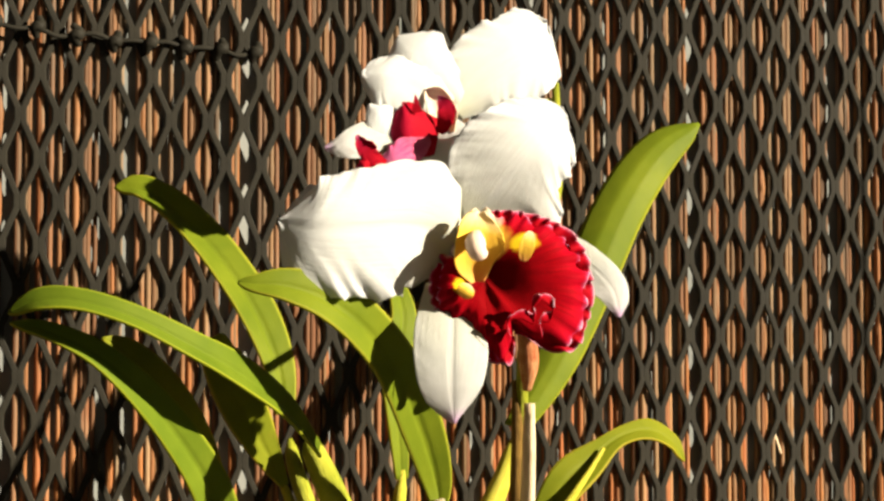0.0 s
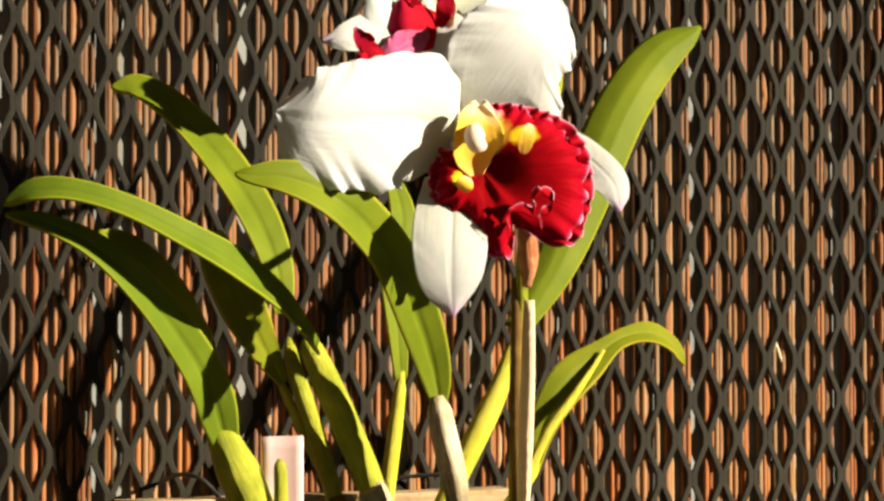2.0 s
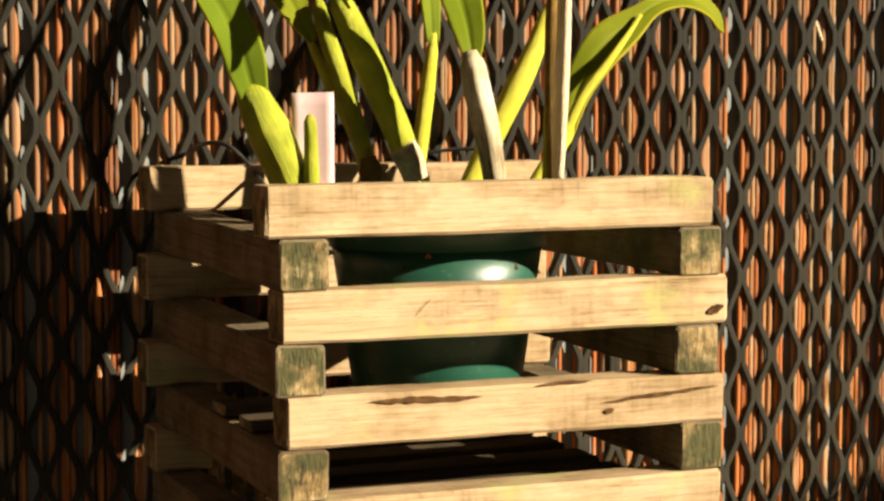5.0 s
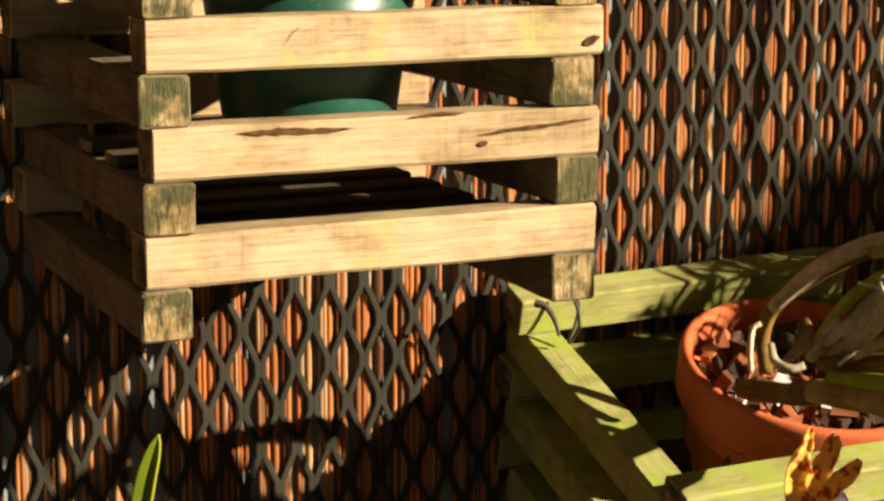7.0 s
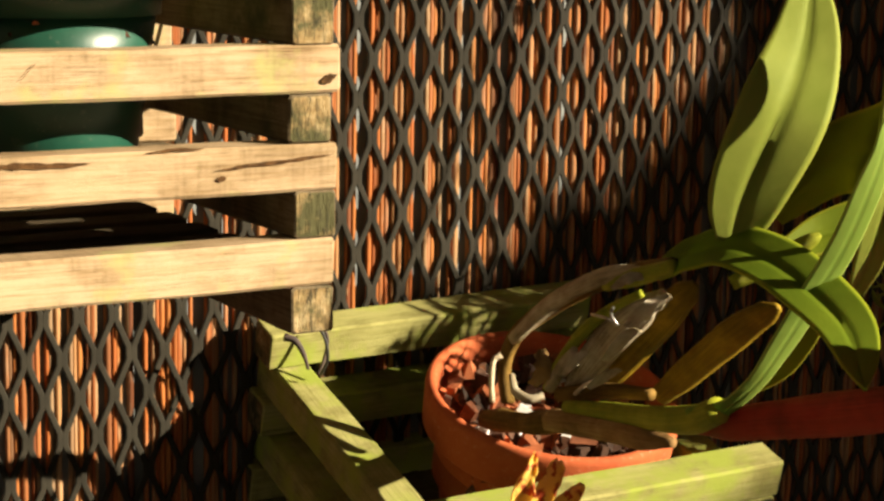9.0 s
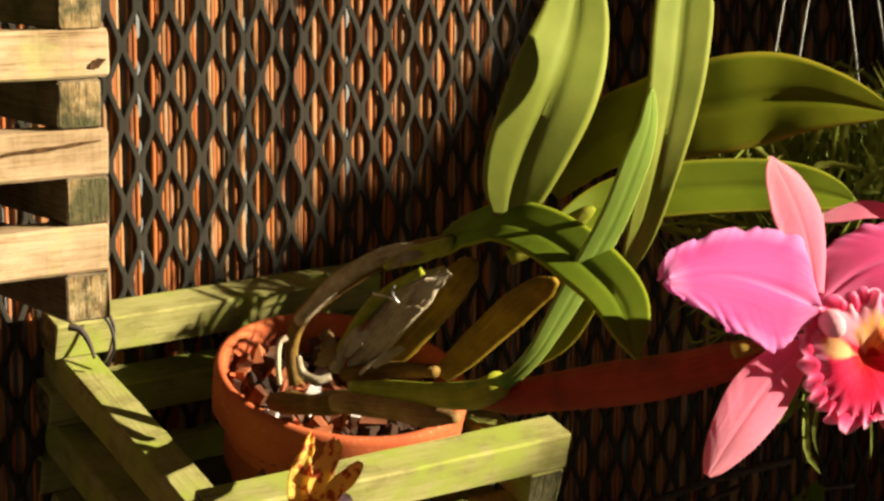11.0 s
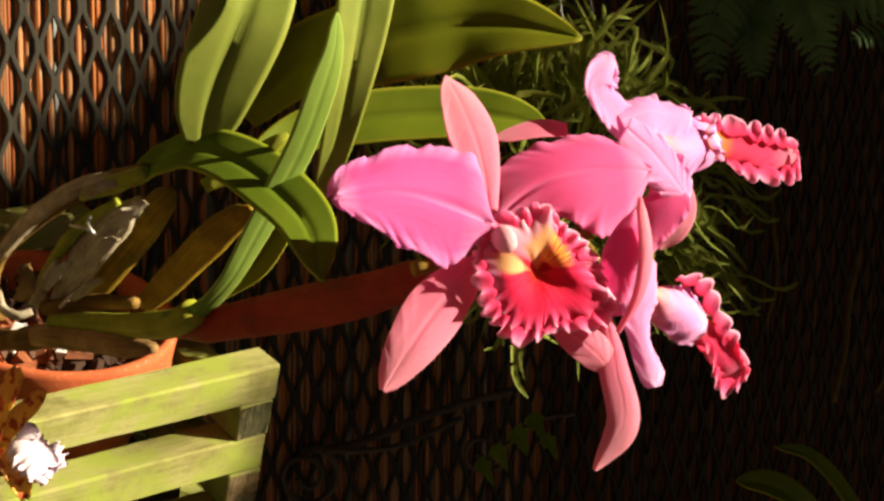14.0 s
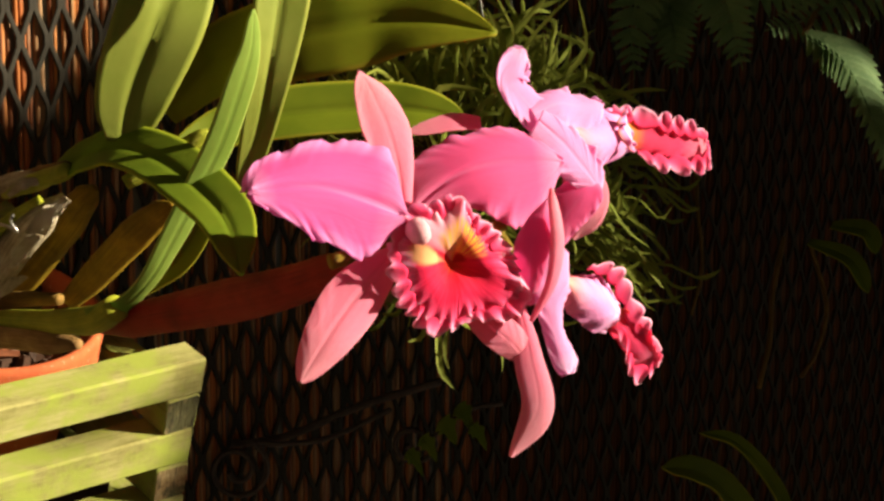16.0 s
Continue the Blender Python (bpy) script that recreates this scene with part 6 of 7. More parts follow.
lamina("petal", bloom, pale_petal, [(0.4117, -0.2753, 1.2419), (0.4011, -0.2731, 1.2534), (0.3934, -0.2714, 1.2634), (0.4013, -0.2703, 1.2741)], [(0, 0.0059), (0.3, 0.0089), (0.6, 0.0068), (0.85, 0.0063), (0.96, 0.0047), (1, 0.0011)], [(0, 0.0055), (0.3, 0.0076), (0.6, 0.0093), (0.85, 0.0063), (0.96, 0.0042), (1, 0.0011)], (-0.25, -0.90, 0.35), cup=(0.06, -0.12), ruffle=0.002, waves=5, pleat=0.0009, seed=41, tear=0.08)
lamina("petal", bloom, pale_petal, [(0.4020, -0.2752, 1.2493), (0.4155, -0.2758, 1.2524), (0.4291, -0.2753, 1.2501), (0.4416, -0.2760, 1.2502)], [(0, 0.0060), (0.4, 0.0078), (0.8, 0.0056), (0.95, 0.0030), (1, 0.0009)], [(0, 0.0065), (0.4, 0.0099), (0.8, 0.0108), (0.95, 0.0052), (1, 0.0009)], (-0.36, -0.76, 0.53), cup=(-0.1, -0.06), ruffle=0.0016, waves=5, pleat=0.0009, seed=43, tear=0.06)
lamina("petal", bloom, pale_petal, [(0.3989, -0.2810, 1.2481), (0.4093, -0.2853, 1.2384), (0.4200, -0.2875, 1.2268), (0.4256, -0.2898, 1.2178)], [(0, 0.0051), (0.3, 0.0081), (0.6, 0.0085), (0.85, 0.0064), (0.96, 0.0038), (1, 0.0011)], [(0, 0.0064), (0.3, 0.0098), (0.6, 0.0085), (0.85, 0.0055), (0.96, 0.0030), (1, 0.0009)], (-0.28, -0.87, 0.40), cup=(-0.06, -0.1), ruffle=0.0019, waves=6, pleat=0.001, keel=0.03, seed=42, tear=0.07)
lamina("lip", bloom, pink_tube, [(0.4153, -0.2815, 1.2417), (0.4251, -0.2835, 1.2379), (0.4375, -0.2842, 1.2376), (0.4499, -0.2852, 1.2357)], [(0, 0.0043), (0.3, 0.0078), (0.6, 0.0108), (0.85, 0.0134), (1, 0.0130)], [(0, 0.0043), (0.3, 0.0069), (0.6, 0.0087), (0.85, 0.0078), (1, 0.0043)], (-0.42, -0.85, 0.33), cup=(-0.28, -0.3), ruffle=0.0024, waves=5, pleat=0.0012, seed=4, label='rolled pale pink tube of the lip', tear=0.05)
lamina("lip_tongue", bloom, tongue_mat, [(0.4512, -0.2797, 1.2398), (0.4627, -0.2832, 1.2364), (0.4752, -0.2874, 1.2334), (0.4880, -0.2920, 1.2304)], [(0, 0.0045), (0.3, 0.0054), (0.7, 0.0058), (0.95, 0.0040), (1, 0.0013)], [(0, 0.0054), (0.3, 0.0067), (0.7, 0.0067), (0.95, 0.0045), (1, 0.0013)], (-0.54, -0.70, 0.47), cup=(0.1, -0.15), ruffle=0.0016, waves=6, seed=46, label='frilled crimson tongue of the lip', tear=0.12)
frill("lip_frill", bloom, frill_mat, [(0.4457, -0.2777, 1.2479), (0.4549, -0.2807, 1.2436), (0.4635, -0.2837, 1.2418), (0.4719, -0.2869, 1.2391), (0.4805, -0.2901, 1.2368), (0.4872, -0.2930, 1.2343)], (0.1, 0.1, 1), (-0.5, -0.85, 0.1), 0.0074, 6, 0.0017, 1, "crimped pink margin of the lip", tuck=0.4, teeth=0.5)
frill("lip_frill", bloom, frill_mat, [(0.4535, -0.2844, 1.2308), (0.4614, -0.2875, 1.2267), (0.4708, -0.2900, 1.2247), (0.4791, -0.2925, 1.2239), (0.4852, -0.2950, 1.2256), (0.4871, -0.2937, 1.2316)], (0.2, -0.2, -1), (-0.5, -0.85, 0.1), 0.0074, 6, 0.0017, 2, "crimped pink margin of the lip", tuck=0.4, teeth=0.5)
frill("lip_frill", bloom, pink_tube, [(0.4461, -0.2836, 1.2484), (0.4422, -0.2843, 1.2429), (0.4424, -0.2861, 1.2374), (0.4460, -0.2884, 1.2316)], (0.7, -0.3, 0.1), (-0.5, -0.85, 0.1), 0.0040, 3, 0.0022, 3, "rolled pale rim of the tube")

# bloom hanging lower, also turned aside
bloom = stem("flower", o, bulb_olive, [(0.3975, -0.2593, 1.2045), (0.3946, -0.2744, 1.1915), (0.3843, -0.2888, 1.1812)], [(0, 0.0022), (1, 0.0034)], 10, "pink bloom hanging sideways, with a frilled lip")
lamina("sepal", bloom, pink_sepal, [(0.3742, -0.2960, 1.1824), (0.3685, -0.3068, 1.1654), (0.3636, -0.3152, 1.1492), (0.3528, -0.3125, 1.1321)], [(0, 0.0020), (0.2, 0.0041), (0.5, 0.0057), (0.75, 0.0061), (0.9, 0.0033), (1, 0.0006)], [(0, 0.0028), (0.2, 0.0053), (0.5, 0.0061), (0.75, 0.0049), (0.9, 0.0028), (1, 0.0006)], (-0.52, -0.76, 0.39), cup=(-0.1, -0.15), keel=0.012, seed=51)
lamina("petal", bloom, rose_petal, [(0.3996, -0.2896, 1.2011), (0.4066, -0.2881, 1.2096), (0.4153, -0.2886, 1.2173), (0.4247, -0.2873, 1.2236)], [(0, 0.0043), (0.3, 0.0085), (0.6, 0.0102), (0.85, 0.0081), (1, 0.0011)], [(0, 0.0030), (0.3, 0.0064), (0.6, 0.0077), (0.85, 0.0064), (1, 0.0011)], (-0.73, -0.49, 0.47), cup=(-0.08, -0.06), ruffle=0.0008, seed=52)
lamina("petal", bloom, rose_petal, [(0.3678, -0.3060, 1.1853), (0.3655, -0.3085, 1.1985), (0.3667, -0.3090, 1.2107), (0.3766, -0.3063, 1.2234)], [(0, 0.0016), (0.3, 0.0056), (0.6, 0.0064), (0.85, 0.0040), (1, 0.0008)], [(0, 0.0020), (0.3, 0.0048), (0.6, 0.0064), (0.85, 0.0048), (1, 0.0008)], (-0.74, -0.56, 0.39), cup=(-0.12, -0.12), pleat=0.0006, seed=55)
lamina("sepal", bloom, pink_sepal, [(0.3637, -0.3119, 1.1808), (0.3679, -0.3173, 1.1955), (0.3718, -0.3165, 1.2112), (0.3757, -0.3097, 1.2284)], [(0, 0.0008), (0.3, 0.0020), (0.6, 0.0026), (0.9, 0.0020), (1, 0.0006)], [(0, 0.0008), (0.3, 0.0024), (0.6, 0.0030), (0.9, 0.0020), (1, 0.0006)], (-0.27, -0.92, 0.27), cup=(-0.2, -0.2), seed=53)
lamina("petal", bloom, pale_petal, [(0.3868, -0.3046, 1.2041), (0.3752, -0.3114, 1.1913), (0.3713, -0.3170, 1.1784), (0.3711, -0.3242, 1.1624)], [(0, 0.0040), (0.25, 0.0073), (0.5, 0.0045), (0.75, 0.0036), (0.92, 0.0053), (1, 0.0032)], [(0, 0.0036), (0.25, 0.0061), (0.5, 0.0061), (0.75, 0.0049), (0.92, 0.0049), (1, 0.0028)], (-0.34, -0.90, 0.28), cup=(-0.1, -0.12), ruffle=0.0014, waves=5, pleat=0.0008, seed=54, tear=0.07)
lamina("lip", bloom, pink_tube, [(0.3846, -0.3090, 1.1915), (0.3915, -0.3113, 1.1867), (0.4004, -0.3126, 1.1823), (0.4112, -0.3132, 1.1764)], [(0, 0.0033), (0.3, 0.0070), (0.6, 0.0095), (0.85, 0.0091), (1, 0.0062)], [(0, 0.0033), (0.3, 0.0070), (0.6, 0.0091), (0.85, 0.0104), (1, 0.0083)], (-0.42, -0.86, 0.29), cup=(-0.28, -0.28), ruffle=0.0022, waves=5, pleat=0.0012, seed=6, label='rolled pale pink tube of the lip', tear=0.05)
lamina("lip_tongue", bloom, tongue_mat, [(0.4070, -0.3084, 1.1794), (0.4128, -0.3135, 1.1712), (0.4179, -0.3178, 1.1631), (0.4221, -0.3215, 1.1542)], [(0, 0.0034), (0.3, 0.0051), (0.7, 0.0055), (0.95, 0.0038), (1, 0.0013)], [(0, 0.0034), (0.3, 0.0051), (0.7, 0.0059), (0.95, 0.0042), (1, 0.0013)], (-0.54, -0.70, 0.47), cup=(0.1, -0.15), ruffle=0.0018, waves=6, seed=56, label='frilled crimson tongue of the lip', tear=0.12)
frill("lip_frill", bloom, frill_mat, [(0.3947, -0.3116, 1.1964), (0.4028, -0.3114, 1.1943), (0.4095, -0.3119, 1.1904), (0.4132, -0.3134, 1.1826), (0.4164, -0.3158, 1.1750), (0.4196, -0.3180, 1.1683), (0.4241, -0.3218, 1.1600)], (0.8, -0.2, 0.6), (-0.5, -0.85, 0.1), 0.0074, 6, 0.0017, 4, "crimped pink margin of the lip", tuck=0.4, teeth=0.5)
frill("lip_frill", bloom, frill_mat, [(0.4237, -0.3232, 1.1586), (0.4201, -0.3210, 1.1544), (0.4147, -0.3189, 1.1537), (0.4121, -0.3175, 1.1597), (0.4114, -0.3162, 1.1668), (0.4086, -0.3135, 1.1719)], (-0.4, -0.3, -1), (-0.5, -0.85, 0.1), 0.0074, 6, 0.0017, 5, "crimped pink margin of the lip", tuck=0.4, teeth=0.5)

# ---- bark in the pots ----
def chunk(bm, at, size, rr, mat_index=0):
    """One rough chip."""
    m = pose(*at, rr.uniform(0, 360), rr.uniform(0, 360), rr.uniform(0, 360)) @ Matrix.Diagonal((size, size * rr.uniform(0.45, 0.8), size * rr.uniform(0.25, 0.5), 1))
    got = bmesh.ops.create_cube(bm, size=1.0)["verts"]
    for v in got:
        v.co += Vector((rr.uniform(-0.18, 0.18), rr.uniform(-0.18, 0.18), rr.uniform(-0.18, 0.18)))
        v.co = m @ v.co
    for f in {f for v in got for f in v.link_faces}:
        f.material_index = mat_index


def chip_material(name, dark, pale):
    mat, nt, b = material(name, 0.9, spec=0.2)
    r, off = rand_offset(nt, island=True)
    n1 = noised(nt, 160, (1, 1, 1), 4, 0.65, offset=off)
    col = ramp(nt, maths(nt, "ADD", maths(nt, "MULTIPLY", r, 0.6), maths(nt, "MULTIPLY", n1, 0.4)), [(0.2, dark), (0.8, pale)])
    paint(nt, b, col, n1, 0.6, 0.001)
    return mat


bark_mat = chip_material("fir_bark", (0.05, 0.018, 0.008), (0.36, 0.115, 0.045))
perlite = chip_material("white_perlite", (0.50, 0.48, 0.45), (0.78, 0.76, 0.72))
husk = chip_material("dark_potting_mix", (0.02, 0.012, 0.008), (0.10, 0.05, 0.03))


def bark_fill(name, m, radius, depth, count, label, seed, white=0.16):
    rr = random.Random(seed)
    bm = bmesh.new()
    for k in range(count):
        a, r = rr.uniform(0, 2 * math.pi), radius * math.sqrt(rr.random())
        kind = 1 if rr.random() < white else (2 if rr.random() < 0.45 else 0)
        size = rr.uniform(0.007, 0.014) if kind != 1 else rr.uniform(0.004, 0.008)
        at = m @ Vector((r * math.cos(a), r * math.sin(a), rr.uniform(-depth, 0)))
        chunk(bm, at, size, rr, kind)
    ob = new(name, finish(name, bm, [bark_mat, perlite, husk], False))
    return tagged(ob, label, "potting bark", kind="stuff")


TERRA_M = Matrix.Translation(pose(0.2594, 0.0185, 1.0798, 17.09, -1.63, -1.70) @ Vector((0.122, 0.094, -0.094))) @ pose(0, 0, 0, 17.09, -1.63, 0)
bark_fill("potting_bark", TERRA_M @ pose(0, 0, 0.085), 0.0555, 0.030, 620, "brown bark chips and white perlite in the pot", 5, 0.22)
bark_fill("potting_bark", pose(0.098, 0.0700, 1.3265), 0.040, 0.02, 240, "dark bark chips in the green pot", 6, 0.05)

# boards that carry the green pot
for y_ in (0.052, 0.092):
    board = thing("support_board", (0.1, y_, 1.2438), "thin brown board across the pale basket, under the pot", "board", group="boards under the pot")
    s = part("plank", beam((0.186, 0.020, 0.0045), bevel=0.0006, seed=int(y_ * 900)), [shade_dark_wood, end_grain], board, local=True, smooth=False)
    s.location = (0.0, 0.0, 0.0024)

# pieces of cut wood wedged beside the green pot
wedge = thing("wood_offcut", (0.1545, 0.1200, 1.2594), "short pale wood offcut wedged beside the green pot", "wood offcut", group="wedged wood")
s = part("block", beam((0.016, 0.012, 0.018), seed=5), [wood, end_grain], wedge, local=True, smooth=False)
s.location = (0.004, 0.02, 0.002)
splint = thing("wood_splint", (0.1642, 0.1300, 1.2977), "thin split cane leaning beside the green pot", "wood splint", group="wedged wood")
stem("splint", splint, tan_sheath, [(0.1595, 0.1300, 1.2867), (0.1622, 0.1300, 1.2965), (0.1650, 0.1300, 1.3078)], 0.0018, 6)
stem("splint", splint, tan_sheath, [(0.1717, 0.1400, 1.2854), (0.1755, 0.1400, 1.2952), (0.1783, 0.1400, 1.3046)], 0.0010, 6)

# cracks and knots in the pale slats
crack_mat, nt, b = material("dark_wood_crack", 0.95, spec=0.1)
n1 = noised(nt, 200, (1, 1, 1), 4, 0.6)
paint(nt, b, ramp(nt, n1, [(0.3, (0.015, 0.008, 0.004)), (0.7, (0.11, 0.055, 0.02))]), n1, 0.8, 0.001)


def crack(a, c, wide, parent, lift=0.0004):
    """A long split in the face of a slat, from a to c."""
    a, c = Vector(a), Vector(c)
    bm = bmesh.new()
    up, lo = [], []
    for k in range(15):
        f = k / 14
        p = a.lerp(c, f)
        w_ = wide * (math.sin(math.pi * f) ** 0.7) * (0.8 + 0.5 * noise.noise(p * 300)) / 2
        d = 0.0006 * noise.noise(p * 120)
        up.append(bm.verts.new(p + Vector((0, -lift, d + w_))))
        lo.append(bm.verts.new(p + Vector((0, -lift, d - w_))))
    for k in range(14):
        if k == 0:
            bm.faces.new((up[0], lo[1], up[1]))
        else:
            bm.faces.new((up[k], lo[k], lo[k + 1], up[k + 1]))
    part("crack", bm, crack_mat, parent, smooth=False)


crack((0.0412, -0.0003, 1.2605), (0.0898, -0.0003, 1.2597), 0.0032, basket)
crack((0.1421, -0.0003, 1.2542), (0.1977, -0.0003, 1.2583), 0.0020, basket)
crack((0.1118, -0.0003, 1.2626), (0.1381, -0.0003, 1.2641), 0.0016, basket)
crack((0.1434, -0.0003, 1.2504), (0.1480, -0.0003, 1.2510), 0.0026, basket)
crack((0.1908, -0.0003, 1.2889), (0.1987, -0.0003, 1.2919), 0.0042, basket)
crack((0.0609, -0.0003, 1.2930), (0.0680, -0.0003, 1.3005), 0.0006, basket)
for share, deep in ((0.0, 0.015), (-0.48, 0.006), (1.0, 0.012), (1.285, 0.010)):
    top = Vector((0.0821, -0.0003, 1.2245)).lerp(Vector((0.1478, -0.0003, 1.2223)), share)
    crack(top, top + Vector((0.0004, 0, -deep)), 0.0004, basket)

# bent nail and dark stain on the mossy basket
nail = thing("bent_nail", (0.2704, 0.1780, 1.1300), "rusty bent nail in the mossy basket's corner", "nail")
stem("nail_shank", nail, rusty, [(0.2641, 0.1820, 1.1365), (0.2688, 0.1780, 1.1347), (0.2728, 0.1760, 1.1271), (0.2752, 0.1760, 1.1192)], [(0, 0.0022), (0.5, 0.0016), (1, 0.0008)], 8)
stem("nail_shank", nail, rusty, [(0.2890, 0.1850, 1.1390), (0.2904, 0.1830, 1.1316), (0.2881, 0.1830, 1.1210), (0.2848, 0.1830, 1.1136)], 0.0010, 8)

# ---- grassy hanging plant ----
dull_wire, nt, b = material("dull_galvanised_wire", 0.55, metal=0.3)
n1 = noised(nt, 300, (1, 1, 1), 3, 0.6)
paint(nt, b, ramp(nt, n1, [(0.3, (0.10, 0.10, 0.09)), (0.7, (0.20, 0.20, 0.18))]))
CENTRE = Vector((0.6122, -0.0290, 1.1742))
airplant = thing("hanging_grassy_plant", tuple(CENTRE), "shaggy tuft of narrow grey-green leaves in a hanging basket", "hanging plant")
rr = random.Random(12)
for k in range(760):
    a, e = rr.uniform(0, 2 * math.pi), math.asin(rr.uniform(-0.75, 1.0))
    out = Vector((math.cos(a) * math.cos(e), math.sin(a) * math.cos(e), math.sin(e)))
    reach = rr.uniform(0.030, 0.058)
    start = CENTRE + Vector((out.x * 0.062, out.y * 0.055, out.z * 0.058)) * rr.uniform(0.62, 1.12)
    side = Vector((rr.uniform(-1, 1), rr.uniform(-1, 1), rr.uniform(-0.2, 1.0))).normalized()
    grow = (out * 0.8 + side * 0.55 + Vector((0, 0, 0.35))).normalized()
    p1 = start + grow * reach * 0.4
    p2 = start + grow * reach * 0.75 + Vector((0, 0, -0.004))
    p3 = start + (grow + side * 0.75).normalized() * reach + Vector((0, 0, rr.uniform(-0.012, 0.010)))
    leaf("leaf", airplant, grass_mat, [start, p1, p2, p3], rr.uniform(0.0026, 0.0042), side.cross(grow) + Vector((0, 0, 0.5)), fold=0.5, thick=0.0, n=8, m=2, seed=k)
LOWER = Vector((0.6573, -0.0307, 1.1295))
for k in range(240):
    a = rr.uniform(0, 2 * math.pi)
    start = LOWER + Vector((math.cos(a) * 0.080, math.sin(a) * 0.045, rr.uniform(-0.03, 0.06))) * rr.uniform(0.3, 1.0)
    side = Vector((math.cos(a) + rr.uniform(-0.7, 0.7), math.sin(a) - 0.3, rr.uniform(-0.9, 0.3))).normalized()
    reach = rr.uniform(0.03, 0.060)
    p1 = start + side * reach * 0.45
    p2 = start + side * reach * 0.8 + Vector((0, 0, -0.010))
    p3 = start + side * reach + Vector((rr.uniform(-0.01, 0.01), 0, -rr.uniform(0.0, 0.02)))
    leaf("leaf", airplant, grass_mat, [start, p1, p2, p3], rr.uniform(0.0024, 0.0036), (rr.uniform(-0.5, 0.5), -0.8, 0.5), fold=0.5, thick=0.0, n=8, m=2, seed=500 + k)
bm = bmesh.new()
for k in range(60):
    at = LOWER + Vector((rr.uniform(-0.07, 0.07), rr.uniform(0.0, 0.05), rr.uniform(-0.03, 0.05)))
    chunk(bm, at, rr.uniform(0.010, 0.024), rr)
part("root_mass", bm, husk, airplant, "dark trailing roots", smooth=False)
bm = bmesh.new()
for k in range(90):
    a, e = rr.uniform(0, 2 * math.pi), rr.uniform(-1.2, 0.6)
    at = CENTRE + Vector((math.cos(a) * math.cos(e) * 0.034, math.sin(a) * math.cos(e) * 0.032, math.sin(e) * 0.034)) * rr.uniform(0.3, 1)
    chunk(bm, at, rr.uniform(0.010, 0.02), rr)
part("moss_ball", bm, husk, airplant, "dark root ball", smooth=False)
for p, q in (((0.5709, -0.0182, 1.2699), (0.5937, -0.0083, 1.3338)), ((0.5736, -0.0333, 1.2709), (0.5957, -0.0230, 1.3341)), ((0.6188, -0.0413, 1.2273), (0.6213, -0.0192, 1.3280)), ((0.6400, -0.0371, 1.2622), (0.6318, -0.0262, 1.3340))):
    stem("hanger_wire", airplant, dull_wire, [p, Vector(p).lerp(Vector(q), 0.5), Vector(q), Vector(q).lerp(Vector((0.6237, 0.0004, 1.4720)), 0.6), (0.6237, 0.0004, 1.4720), (0.6237, 0.0004, 2.2), (0.6237, 0.0004, 2.862)], 0.0007, 6)

# it hangs well behind the blooms
HANG = Vector((-0.144, -0.775, 1.352))
airplant.matrix_basis = Matrix.Translation(HANG) @ Matrix.Scale(1.03, 4) @ Matrix.Translation(-HANG) @ airplant.matrix_basis

# ---- ferns in the shade ----
def frond(parent, pts, length_leaf, pairs, face, mat, seed, taper=1.0):
    """A rachis with toothed leaflets to both sides."""
    line = spline(pts, 60)
    part("rachis", tube(bmesh.new(), pts, [(0, 0.0011), (1, 0.0004)], 6), mat, parent)
    f = Vector(face).normalized()
    for k in range(pairs):
        u = 0.04 + 0.94 * k / pairs
        i = min(int(u * 60), 59)
        p, t = line[i], (line[i + 1] - line[i]).normalized()
        s_ = t.cross(f).normalized()
        size = length_leaf * (1 - u) ** 0.7 * min(1, 0.55 + u * 2.5) + 0.002
        for side in (-1, 1):
            d = (s_ * side + t * 0.45).normalized()
            tip = p + d * size + f * (0.1 * size) + Vector((0, 0, -0.12 * size))
            leaf("leaflet", parent, mat, [p, p.lerp(tip, 0.5) + f * 0.05 * size, tip], size * 0.34 + 0.0008, f, fold=0.15, thick=0.0, n=10, m=4, seed=seed + k, shape=[(0, 0.7), (0.1, 1.0), (0.2, 0.8), (0.3, 0.98), (0.42, 0.74), (0.52, 0.86), (0.66, 0.56), (0.76, 0.6), (0.88, 0.3), (1, 0.03)])


fern = thing("fern", (0.8012, -0.1419, 1.2768), "green fern fronds hanging in the shade", "fern", group="ferns")
frond(fern, [(0.7530, -0.1508, 1.2487), (0.7569, -0.1746, 1.2350), (0.7547, -0.1976, 1.2037), (0.7572, -0.2105, 1.1682)], 0.032, 20, (0.05, -0.92, 0.35), fern_mat, 3)
frond(fern, [(0.8352, -0.1416, 1.2818), (0.7996, -0.1438, 1.2643), (0.7609, -0.1411, 1.2538), (0.7377, -0.1355, 1.2502)], 0.025, 16, (0.0, -0.7, 0.7), fern_mat, 5)
p = Vector((0.8352, -0.1416, 1.2818))
stem("rhizome", fern, bulb_brown, [p, p + Vector((0.05, 0.12, 0.04)), Vector((p.x + 0.10, 0.20, p.z + 0.03))], [(0, 0.003), (1, 0.006)], 8)
stem("rhizome", fern, bulb_brown, [(0.7530, -0.1508, 1.2487), (0.7927, -0.1371, 1.2643), p], [(0, 0.0014), (1, 0.003)], 8)
fern = thing("fern", (0.8029, -0.0608, 1.2857), "dark fern fronds hanging in deep shade", "fern", group="ferns")
frond(fern, [(0.8026, -0.0417, 1.2949), (0.7951, -0.0570, 1.2726), (0.7884, -0.0736, 1.2475), (0.7896, -0.0829, 1.2199)], 0.027, 16, (-0.75, -0.6, 0.2), fern_mat, 7)
